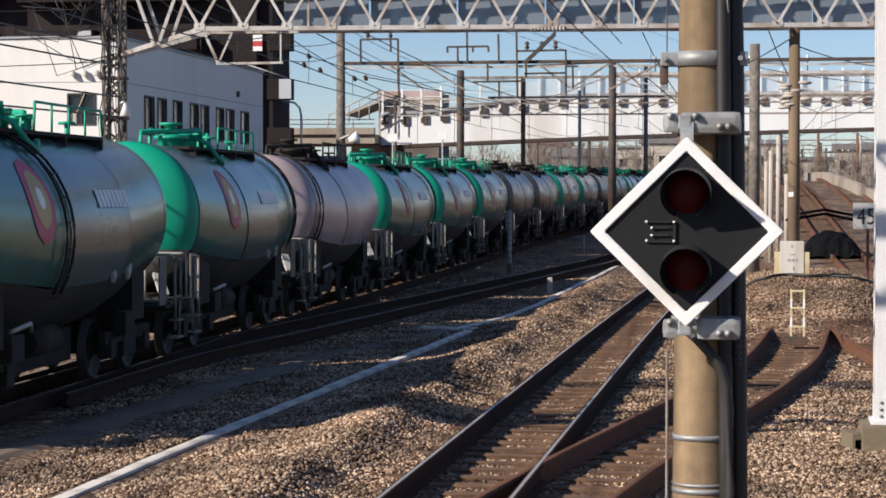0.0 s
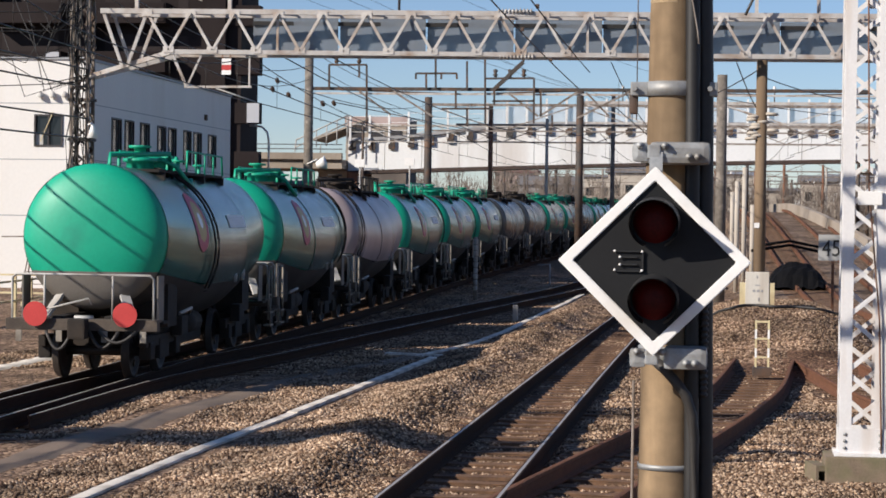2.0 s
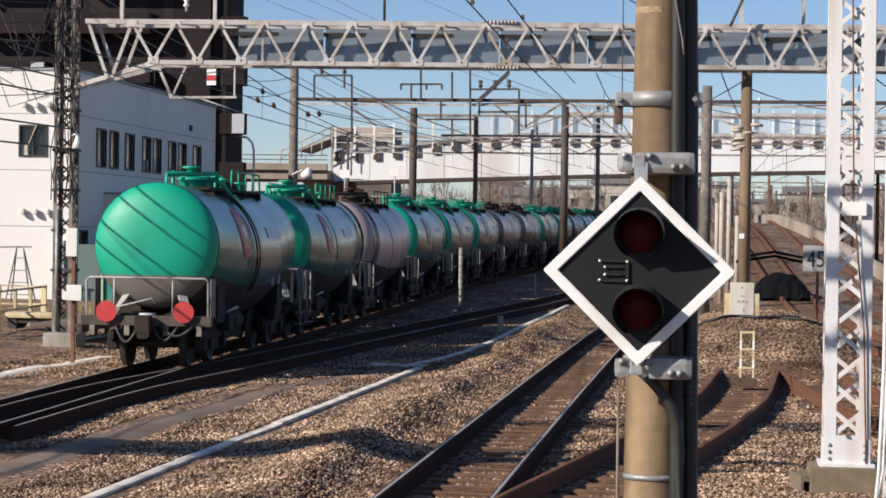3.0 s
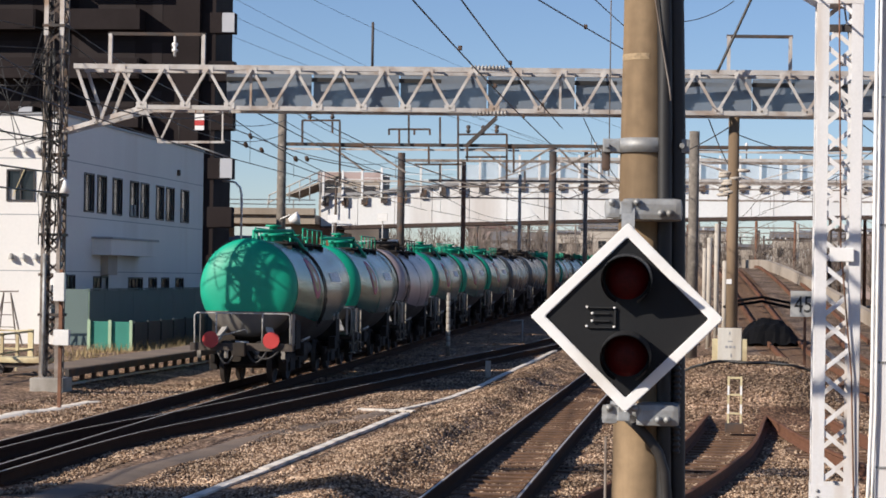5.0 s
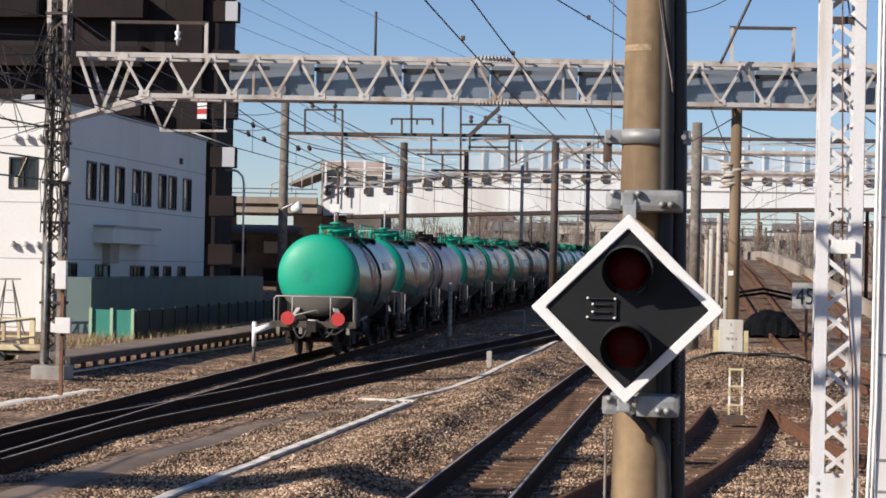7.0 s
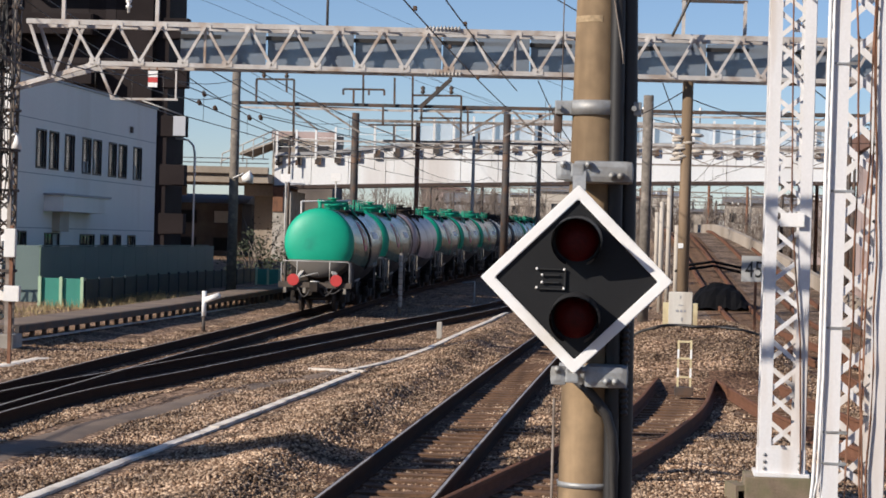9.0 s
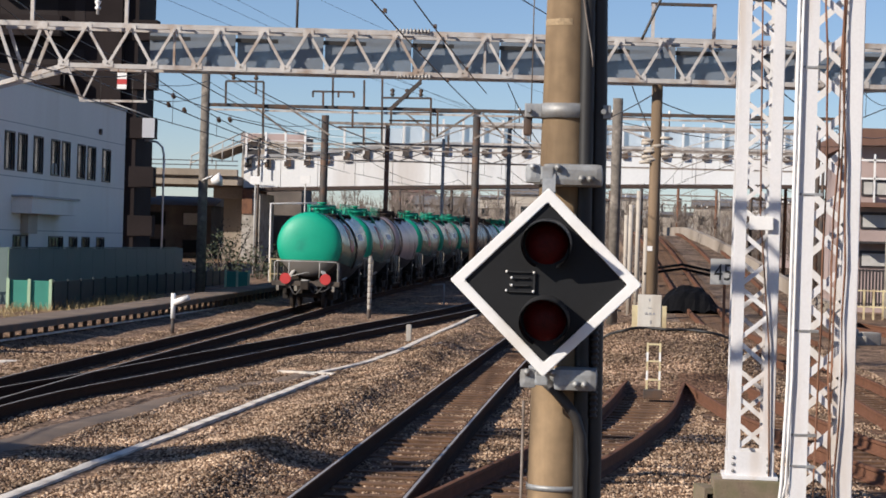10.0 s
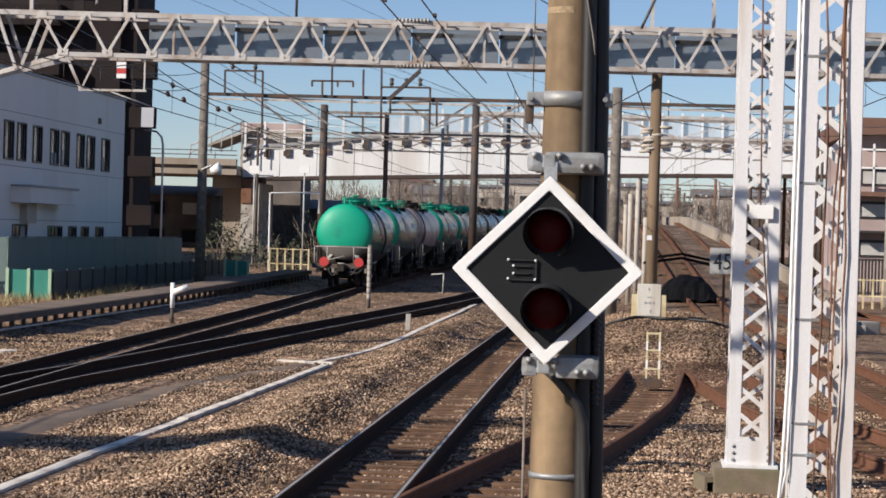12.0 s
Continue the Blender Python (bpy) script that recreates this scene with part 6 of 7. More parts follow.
def line(f, zc, ys, sag=0.9):
    """Contact and carrier wire with droppers above a track."""
    for y0, y1 in zip(ys, ys[1:]):
        a, b = f(y0), f(y1)
        wire((a + 0.1, y0, zc + rise(y0)), (b - 0.1, y1, zc + rise(y1)), 0.0, 0.011, 6, label="copper contact wire over the track")
        pts = wire((a, y0, zc + 1.0 + rise(y0)), (b, y1, zc + 1.0 + rise(y1)), sag - 0.15, 0.012, 14, label="sagging carrier wire over the track")
        for p in pts[1:-1:2]:
            t = thing("dropper", "thin dropper wire of the overhead line", "wire", group="droppers")
            bm = B()
            tube(bm, [p, (p.x, p.y, zc + rise(p.y))], 0.006, 4)
            part("strand", bm, M_WIRE, t)


line(track_a, 5.2, [48, 90, 142, 195])
wire((-3.34, 24, 5.84), (-3.24, 47.3, 5.56), 0.06, 0.011, label="contact wire over the running track")
wire((-2.77, 24, 5.84), (-3.0, 47.3, 5.92), 0.05, 0.011, label="carrier wire over the running track")
wire((-2.0, 24, 5.84), (-0.61, 47.2, 7.1), 0.03, 0.010)
wire((-1.3, 24, 5.84), (-0.9, 40.0, 6.9), 0.02, 0.007)
wire((0.37, 47.3, 7.18), (1.16, 47.25, 8.95), 0.0, 0.032, label="thick black feeder cable rising from the gantry")
wire((0.71, 47.2, 8.73), (-0.55, 46.6, 8.2), 0.12, 0.010)
for k, (x, y, z) in enumerate(((-3.31, 29.5, 5.78), (-3.29, 34.5, 5.71), (-3.27, 40.0, 5.64), (-2.83, 32.0, 5.83), (-2.92, 40.0, 5.86), (-1.62, 30.3, 6.17))):
    t = thing("wire_clamp", "small dark clamp on an overhead wire", "clamp", (x, y, z), group="wire clamps")
    part("body", box(B(), -0.025, 0.025, -0.05, 0.05, -0.03, 0.03, bevel=0.008), M_DARKSTEEL, t)
line(track_b, 5.2, [-24, 24, 47, 90, 142, 195])
line(track_c, 5.2, [47, 90, 142, 195])
line(track_eb, 5.3, [-24, 24, 48, 90, 142])
for k, (p, q, s) in enumerate((
        ((-14.4, 47, 8.3), (-17.6, 90, 9.6), 0.8), ((-14.2, 47, 7.8), (-17.5, 90, 9.2), 0.9), ((-13.8, 47, 7.3), (-17.6, 90, 8.6), 0.9),
        ((-14.4, 46.8, 7.6), (-26, 30, 8.4), 0.5), ((-14.4, 46.8, 7.2), (-26, 34, 7.6), 0.5), ((-14.4, 46.8, 6.8), (-26, 40, 6.9), 0.3), ((-14.4, 46.8, 6.2), (-24, 46, 6.1), 0.1),
        ((-14.4, 46.8, 5.6), (-24, 46, 5.5), 0.1), ((-14.4, 46.7, 8.0), (-24, 20, 9.5), 0.4), 
        ((-17.6, 90, 9.8), (-16, 140, 10.2), 0.8), ((-17.6, 90, 9.2), (-16, 140, 9.4), 0.8), ((-40, 130, 26), (-6, 190, 12), 1.5), ((-40, 132, 24), (-2, 190, 11.5), 1.5), ((-40, 134, 22), (2, 195, 11), 1.5), ((-40, 136, 28), (0, 200, 14.5), 1.5),
        ((-11.2, 47.2, 6.2), (-15.97, 115, 8.9), 0.6), ((-10.4, 47.2, 5.6), (-15.3, 140, 8.0), 0.7), ((-9.8, 47.2, 6.2), (-13.0, 115, 7.5), 0.5), ((1.3, 24, 5.75), (0.0, 19, 5.9), 0.05),
        ((0.2, 48, 6.2), (1.9, 90, 6.9), 0.4), ((0.76, 48.1, 5.9), (6.5, 90, 8.0), 0.3), ((0.76, 48.1, 6.1), (-3.5, 90, 7.5), 0.4), ((1.5, 24, 6.1), (3.5, 48.3, 7.3), 0.3), 
        ((4.5, 48.4, 7.4), (11.2, 90, 8.9), 0.6), ((3.5, 48.4, 6.2), (11.2, 90, 7.6), 0.5), ((-0.16, 75, 7.0), (11.2, 90, 7.2), 0.4))):
    wire(p, q, s, 0.012 if q[1] < 60 else 0.014)
for z in (5.9, 5.5, 4.8, 4.35):
    wire((-13.7, -30, z + 0.3), (-14.25, 46.8, z), 0.25, 0.02, 16)
# clustered insulators and clamps among the wires
ri = random.Random(12)
for k in range(16):
    x, y, z = -14.4 + ri.uniform(-2.6, 0.4), 46.6 + ri.uniform(-0.6, 0.2), ri.uniform(6.2, 8.0)
    t = thing("wire_jumper", "loose black jumper wire at the mast head", "wire", group="jumpers")
    bm = B()
    e = (-14.4 + ri.uniform(-0.3, 0.4), 46.7, ri.uniform(5.6, 8.2))
    tube(bm, [(x, y, z), ((x + e[0]) / 2 + ri.uniform(-0.3, 0.3), y, min(z, e[2]) - ri.uniform(0.1, 0.5)), e], 0.011, 5)
    part("strand", bm, M_CABLE, t)
for x, y, z in ((-12.67, 60, 6.50), (-12.8, 60, 6.25), (-12.34, 60, 6.10), (-11.35, 60, 5.86), (-11.03, 60, 5.87),):
    t = thing("line_insulator", "dark ribbed insulator in the overhead line", "insulator", (x, y, z), group="line insulators")
    bm = B()
    for k in range(3):
        lathe(bm, [(0.02, 0), (0.06, 0.015), (0.06, 0.035), (0.02, 0.05)], 10, m=Matrix.Rotation(radians(70), 4, "X") @ Matrix.Translation((0, 0, 0.07 * k)))
    part("ribs", bm, M_DARKSTEEL, t)
# curved street lamp beyond the fence
sl = thing("street_lamp", "slender pale street lamp with curved neck", "street lamp", (-26.9, 125, 0))
bm = B()
tube(bm, [(0, 0, 0), (0, 0, 7.3), (-0.1, 0, 7.75), (-0.4, 0, 8.05), (-0.9, 0, 8.15)], 0.075, 8, 0.06)
part("pole", bm, M_WHITE, sl)
bm = B()
box(bm, -1.6, -0.85, -0.15, 0.15, 8.08, 8.2, bevel=0.03)
part("lamp_head", bm, M_GREYPAINT, sl)


# ---- ramp on the right ----
def ramp_z(y):
    return rise(y) + 3.1 * smooth(66, 135, y) ** 0.9


def ramp_edge(y):
    return 4.6 - 2.6 * smooth(70, 150, y)


def build_ramp():
    ys = [64 + 4 * i for i in range(26)]
    prof = [(-1.4, -0.4), (0.1, 1.0), (6.4, 1.0), (6.42, 0.98), (9.0, -0.4)]
    vs, fs = [], []
    for y in ys:
        c = track_eb(y) - 1.8
        for dx, k in prof:
            dx = min(dx, ramp_edge(y) + 1.8 + max(0.0, dx - 6.4)) if dx > 5 else dx
            vs.append((c + dx, y, ramp_z(y) * max(k, 0) - 0.22 * (k > 0) - 0.5 * (k <= 0)))
    n = len(prof)
    for j in range(len(ys) - 1):
        for i in range(n - 1):
            fs.append((j * n + i, j * n + i + 1, (j + 1) * n + i + 1, (j + 1) * n + i))
    me = bpy.data.meshes.new("embankment")
    me.from_pydata(vs, [], fs)
    me.materials.append(M_RAMP)
    tagged(new("embankment", me), "rust-brown ballast ramp climbing to the bridge", "embankment", kind="structure")
    t = thing("railway_track", "rust-brown rails climbing the ramp", "track", kind="structure")
    for s in (-0.56, 0.56, 2.1, 3.2):
        bm = B()
        for a, b in zip(ys[:-1], ys[1:]):
            beam(bm, (track_eb(a) + s, a, ramp_z(a) - 0.1), (track_eb(b) + s, b, ramp_z(b) - 0.1), 0.09, 0.15)
        part("rail", bm, M_RAILRUST, t)
    for k in range(110):
        y = 66 + 0.6 * k
        ob = new("sleeper", SLEEPERS[k % 4])
        ob.parent = t
        ob.matrix_basis = pose(track_eb(y), y, ramp_z(y) - 0.20, 3.5)
    w = thing("ramp_wall", "grey concrete parapet wall beside the ramp", "wall")
    for a, b in zip(ys[3:-1], ys[4:]):
        bm = B()
        x0, x1 = track_eb(a) + ramp_edge(a) - 0.1, track_eb(b) + ramp_edge(b) - 0.1
        z0, z1 = ramp_z(a), ramp_z(b)
        vs = [bm.verts.new(p) for p in ((x0, a + 0.03, z0 - 0.6), (x1, b - 0.03, z1 - 0.6), (x1, b - 0.03, z1 + 0.35), (x0, a + 0.03, z0 + 0.35), (x0 + 0.25, a + 0.03, z0 - 0.6), (x1 + 0.25, b - 0.03, z1 - 0.6), (x1 + 0.25, b - 0.03, z1 + 0.35), (x0 + 0.25, a + 0.03, z0 + 0.35))]
        for f in ((0, 1, 2, 3), (7, 6, 5, 4), (0, 4, 5, 1), (3, 2, 6, 7), (0, 3, 7, 4), (1, 5, 6, 2)):
            bm.faces.new([vs[i] for i in f])
        part("wall_panel", bm, M_BRCONC, w)
    # black sheeting over a heap
    h = thing("covered_heap", "heap covered with black sheeting beside the ramp", "heap", (2.64, 80, 0.62))
    bm = B()
    r = random.Random(3)
    g = [[bm.verts.new((-1.1 + 2.2 * i / 12, -1.5 + 4 * j / 10, -0.25 + 0.9 * max(0.0, math.sin(math.pi * i / 12)) ** 0.6 * max(0.0, math.sin(math.pi * j / 10)) ** 0.6 + r.uniform(-0.07, 0.07))) for i in range(13)] for j in range(11)]
    for j in range(10):
        for i in range(12):
            bm.faces.new((g[j][i], g[j][i + 1], g[j + 1][i + 1], g[j + 1][i]))
    part("sheet", bm, M_TARP, h)
    for k in range(2):
        t = thing("bundled_pipe", "black bundled pipe lying along the ramp foot", "pipe", group="bundled pipes")
        bm = B()
        tube(bm, [(0.9 + 0.1 * k, 73, 1.75 + 0.16 * k), (2.2, 74, 1.95 + 0.14 * k), (3.4, 75, 1.7 + 0.16 * k), (4.4, 76, 1.55)], 0.05, 7)
        part("pipe", bm, M_TARP, t)


build_ramp()


# ---- small trackside things ----
def build_small():
    # yellow and white stop marker
    s = thing("stop_marker", "small yellow and white ladder-shaped stop marker on a dark foot", "marker", (0.70, 39.6, -0.1))
    for x in (-0.115, 0.115):
        for k in range(5):
            bm = B()
            box(bm, x - 0.019, x + 0.019, -0.02, 0.02, 0.12 + 0.172 * k, 0.12 + 0.172 * (k + 1) - 0.004)
            part("stripe", bm, M_YELLOW if k % 2 == 0 else M_WHITE, s)
    for z in (0.28, 0.62, 0.93):
        bm = B()
        box(bm, -0.096, 0.096, -0.018, 0.018, z, z + 0.035)
        part("rung", bm, M_YELLOW, s)
    bm = B()
    box(bm, -0.17, 0.17, -0.12, 0.12, -0.05, 0.12, bevel=0.02)
    part("foot", bm, M_DARKSTEEL, s)
    # speed board
    b = thing("speed_board", "grey speed board with black figures on a post", "sign", (2.62, 53.8, -0.1))
    bm = B()
    beam(bm, (0.03, 0, -0.1), (0.03, 0, 2.0), 0.07, 0.07)
    part("post", bm, M_RUST, b)
    bm = B()
    box(bm, -0.33, 0.30, -0.06, -0.04, 1.86, 2.50, bevel=0.006)
    plate = part("plate", bm, M_SIGN, b)
    cu = bpy.data.curves.new("numeral", "FONT")
    cu.body, cu.size, cu.align_x, cu.extrude = "45", 0.58, "CENTER", 0.002
    tmp = bpy.data.objects.new("numeral_tmp", cu)
    scene.collection.objects.link(tmp)
    me = bpy.data.meshes.new_from_object(tmp.evaluated_get(bpy.context.evaluated_depsgraph_get()))
    bpy.data.objects.remove(tmp)
    me.name = "numeral"
    me.materials.clear()
    me.materials.append(M_INK)
    fo = new("numeral", me)
    fo.parent = plate
    fo.matrix_basis = pose(-0.015, -0.065, 1.97, 90, 0, 0) @ Matrix.Diagonal((0.8, 1.0, 1.0, 1.0))
    bm = B()
    box(bm, -0.10, 0.10, -0.07, -0.04, 0.30, 0.52, bevel=0.005)
    part("tag", bm, M_YELLOW, b, "small pale yellow tag")
    # point indicator
    p = thing("point_indicator", "white post with slanting white tube head", "indicator", (-12.36, 59.2, -0.15))
    bm = B()
    tube(bm, [(0, 0, 0.42), (0, 0, 1.12)], 0.065, 10)
    part("post", bm, M_WHITE, p)
    bm = B()
    tube(bm, [(0, 0, -0.1), (0, 0, 0.42)], 0.05, 10)
    part("foot", bm, M_DARKSTEEL, p)
    bm = B()
    tube(bm, [(0.03, -0.08, 0.86), (0.46, -0.08, 1.02)], 0.085, 12)
    part("head", bm, M_WHITE, p)
    # speckled post between tracks
    q = thing("marker_post", "slim speckled white post between the tracks", "post", (-8.5, 73.5, -0.12))
    bm = B()
    tube(bm, [(0, 0, 0), (0, 0, 2.2)], 0.075, 8, 0.065)
    part("shaft", bm, M_OLDSTEEL, q)
    for k in range(9):
        bm = B()
        z = 0.35 + 0.2 * k
        lathe(bm, [(0.070, z), (0.074, z + 0.01), (0.074, z + 0.16), (0.070, z + 0.17)], 8)
        part("sleeve", bm, M_CONC_GREY, q)
    w = thing("marker_stub", "short white concrete kilometre stub in the ballast", "marker", (-5.75, 59.5, -0.2))
    bm = B()
    box(bm, -0.07, 0.07, -0.07, 0.07, 0, 0.50, bevel=0.02)
    part("stub", bm, M_CONC_GREY, w)
    l = thing("frame_sign", "thin pale bent frame standing beside the track", "frame", (-7.1, 88, 0.0))
    bm = B()
    tube(bm, [(0, 0, 0), (0, 0, 0.9), (-0.5, 0, 0.85)], 0.035, 6)
    part("rod", bm, M_GREYPAINT, l)
    # box post at the left
    e = thing("equipment_post", "thin post with white equipment boxes", "post", (-12.92, 42.7, -0.2))
    bm = B()
    beam(bm, (0, 0, 0), (0, 0, 2.85), 0.07, 0.07)
    part("shaft", bm, M_RUST, e)
    for z0, z1, x0, x1 in ((2.20, 2.78, -0.12, 0.11), (1.30, 1.62, -0.10, 0.22)):
        bm = B()
        box(bm, x0, x1, -0.17, -0.035, z0, z1, bevel=0.015)
        part("box", bm, M_CERAMIC, e, "white equipment box")
    # stepladder by the wall
    a = thing("trestle", "old steel trestle standing by the white wall", "trestle", (-23.6, 71.5, -0.05))
    bm = B()
    for s in (-1, 1):
        beam(bm, (s * 0.45, 0, 0), (s * 0.12, 0.2, 1.9), 0.04, 0.04)
        beam(bm, (s * 0.45, 0.6, 0), (s * 0.12, 0.2, 1.9), 0.04, 0.04)
    for k in range(4):
        wdt = 0.42 - 0.075 * k
        beam(bm, (-wdt, 0.05 * k, 0.3 + 0.42 * k), (wdt, 0.05 * k, 0.3 + 0.42 * k), 0.03, 0.03)
    beam(bm, (-1.2, 0.2, 1.92), (0.4, 0.2, 1.95), 0.05, 0.05)
    part("trestle_frame", bm, M_OLDSTEEL, a)
    # yellow boat-shaped trolley at far left
    k = thing("trolley", "low yellow-topped trolley beside the tracks", "trolley", (-17.0, 53, 0.0))
    bm = B()
    box(bm, -0.7, 0.7, -0.4, 0.4, 0.28, 0.42, bevel=0.04)
    part("tray", bm, M_YELLOW, k)
    bm = B()
    for s in (-1, 1):
        tube(bm, [(s * 0.5, -0.4, 0.12), (s * 0.5, 0.4, 0.12)], 0.13, 10)
    box(bm, -0.65, 0.65, -0.3, 0.3, 0.16, 0.28)
    part("chassis", bm, M_DARKSTEEL, k)
    # channel block by the mast footing
    c = thing("cable_pit_block", "open concrete channel block by the mast footing", "block", (1.03, 23.9, -0.2), 12)
    bm = B()
    box(bm, -0.07, -0.04, -0.25, 0.25, 0, 0.20)
    box(bm, 0.04, 0.07, -0.25, 0.25, 0, 0.20)
    box(bm, -0.04, 0.04, -0.25, 0.25, 0.14, 0.20)
    part("channel", bm, M_MOSS, c)
    # signal lamps by the bridge
    for x, y, z in ((-20.2, 118, 5.6), (-17.4, 118, 5.7)):
        g = thing("plate_post", "pale lattice plate on a slender post beyond the fence", "sign", (x, y, 0.2), group="plate posts")
        bm = B()
        box(bm, -0.28, 0.28, -0.06, -0.02, z - 0.25, z + 0.2, bevel=0.03)
        part("plate", bm, M_WHITE, g)
        bm = B()
        tube(bm, [(0, 0.02, -0.3), (0, 0.02, z + 0.2)], 0.045, 6)
        part("shaft", bm, M_GREYPAINT, g)
    # frame by the bridge pier
    f = thing("loading_frame", "white tubular height frame beside the track", "frame", (-17.3, 112, 0.2))
    bm = B()
    tube(bm, [(-1.0, 0, 0), (-1.0, 0, 4.2), (1.6, 0, 4.3), (1.6, 0, 3.2)], 0.07, 6)
    part("tube_frame", bm, M_WHITE, f)
    bs = thing("round_signs", "blue round sign discs on a thin post", "sign", (12.4, 89, 0))
    bm = B()
    tube(bm, [(0, 0, 0), (0, 0, 4.2)], 0.05, 6)
    part("post", bm, M_GREYPAINT, bs)
    for z in (3.9, 3.1):
        part("disc", lathe(B(), [(0, 0), (0.3, 0), (0.3, 0.03), (0, 0.03)], 16, m=Matrix.Translation((0, -0.06, z)) @ Matrix.Rotation(radians(90), 4, "X")), M_BLUE, bs)
    for kx, (x, y) in enumerate(((7.2, 66), (7.6, 66.3), (6.9, 65.7))):
        st = thing("stone_block", "pale broken concrete lump beside the track", "block", (x, y, -0.2), 30 * kx, group="concrete lumps")
        bm = B()
        box(bm, -0.35, 0.35, -0.3, 0.3, 0, 0.35 + 0.1 * kx, bevel=0.06)
        part("lump", bm, M_CONC_GREY, st)


build_small()
dc = thing("draped_cable", "black cable lying across the stone heap", "cable")
part("strand", tube(B(), [(-0.5 + 0.1 * k, 46.7 + 0.12 * math.sin(k * 0.7), ground_z(-0.5 + 0.1 * k, 46.7) + 0.05) for k in range(32)], 0.035, 6), M_CABLE, dc)


# ---- cable trough, path, weeds ----
def build_trough():
    t = thing("cable_trough", "pale concrete cable trough lids in a line through the ballast", "cable trough", kind="structure")
    r = random.Random(8)
    me = []
    for k in range(3):
        bm = B()
        box(bm, -0.075, 0.075, -0.497, 0.497, -0.09, 0.03, bevel=0.006)
        for v in bm.verts:
            v.co += Vector((r.uniform(-0.006, 0.006), r.uniform(-0.003, 0.003), r.uniform(-0.003, 0.003)))
        m = bpy.data.meshes.new("lid")
        bm.to_mesh(m)
        bm.free()
        m.materials.append(M_TROUGH)
        me.append(m)
    for fn, y0, y1 in ((trough_near, 14.5, 43.4), (trough_far, 43.9, 79)):
        y = y0
        while y < y1:
            ob = new("lid", me[r.randrange(3)])
            ob.parent = t
            x = fn(y)
            ob.matrix_basis = pose(x + r.uniform(-0.008, 0.008), y, ground_z(x, y) + (0.002 if y < 30 else 0.02) + r.uniform(-0.003, 0.003), r.uniform(-0.3, 0.3), r.uniform(-1.0, 1.0), -math.degrees(math.atan((fn(y + 0.4) - fn(y - 0.4)) / 0.8)) + r.uniform(-0.8, 0.8))
            y += 1.0
    # cross lids where the line steps aside
    for x, y in ((-6.02, 43.72), (-6.62, 43.80)):
        ob = new("lid", me[0])
        ob.parent = t
        ob.matrix_basis = pose(x, y, ground_z(x, y) + 0.026, 0, 0, 84) @ Matrix.Diagonal((1.0, 0.6, 1.0, 1.0))


M_TROUGH = mat("trough_concrete", (0.78, 0.71, 0.62), 0.9, var=0.12, scale=3, fine=40, bump=0.2, dirt=(0.42, 0.36, 0.30), dirt_amount=0.22)
build_trough()


def strip(name, label, f, w, y0, y1, m, lift=0.02):
    ys = [y0 + (y1 - y0) * i / 60 for i in range(61)]
    vs, fs = [], []
    for y in ys:
        ww = w * (1 + 0.25 * noise.noise((y * 0.5, 3.0, 0)))
        for k in range(5):
            x = f(y) - ww / 2 + ww * k / 4
            vs.append((x, y, ground_z(x, y) + lift * (1 if 0 < k < 4 else -1.5)))
    for j in range(60):
        for k in range(4):
            fs.append((j * 5 + k, j * 5 + k + 1, (j + 1) * 5 + k + 1, (j + 1) * 5 + k))
    me = bpy.data.meshes.new(name)
    me.from_pydata(vs, [], fs)
    me.materials.append(m)
    for p in me.polygons:
        p.use_smooth = True
    tagged(new(name, me), label, "path", kind="structure")


for f_, a_, b_ in ((track_a, 14, 120), (track_b, 24, 150), (track_c, 36, 150), (track_s, 18, 42), (track_ea, 20, 43), (track_eb, 20, 66)):
    strip("track_bed", "dark rust-brown soiled ballast between the rails", f_, 2.3, a_, b_, M_RUSTGROUND, 0.012)
strip("footpath", "trodden brown soil path beside the cable trough", curve_through([(14, -8.2), (22, -8.0), (30, -7.75), (36, -7.4), (40, -6.95), (43.4, -6.3)]), 0.8, 14, 43.4, M_SOIL, 0.02)
strip("footpath", "pale concrete strip beside the left track", curve_through([(30, -13.6), (37, -13.2), (44, -12.9), (52, -12.8)]), 0.55, 31, 45, M_TROUGH, 0.035)


# dark scrub between the left track and the viaduct
def shrub(label, x, y, w, h, seed, n=420, m=None):
    r = random.Random(seed)
    t = thing("shrub", label, "shrub", (x, y, ground_z(x, y)), group="scrub")
    bm = B()
    for k in range(7):
        a = r.uniform(0, 6.28)
        tube(bm, [(0.1 * math.cos(a), 0.1 * math.sin(a), 0), (w * 0.2 * math.cos(a), w * 0.2 * math.sin(a), h * 0.5), (w * 0.4 * math.cos(a + 0.3), w * 0.3 * math.sin(a), h * r.uniform(0.75, 1.05))], 0.04, 5, 0.01)
    part("stem", bm, M_TWIG, t)
    bm = B()
    for k in range(n):
        a, q, z = r.uniform(0, 6.28), math.sqrt(r.random()), r.random()
        k2 = 0.55 + 0.45 * math.sin(math.pi * min(1, z + 0.15)) + 0.15 * math.sin(3 * a + seed)
        c = Vector((math.cos(a) * q * w / 2 * k2, math.sin(a) * q * w / 2 * k2, 0.08 + z * h * (0.8 + 0.25 * math.sin(2 * a + seed))))
        d = Vector((r.uniform(-1, 1), r.uniform(-1, 1), r.uniform(-0.6, 1))).normalized() * r.uniform(0.05, 0.13)
        e = d.cross(Vector((r.uniform(-1, 1), r.uniform(-1, 1), r.uniform(-1, 1)))).normalized() * r.uniform(0.03, 0.07)
        bm.faces.new([bm.verts.new(c - d), bm.verts.new(c + e), bm.verts.new(c + d), bm.verts.new(c - e)])
    part("foliage", bm, m or M_BUSH, t)


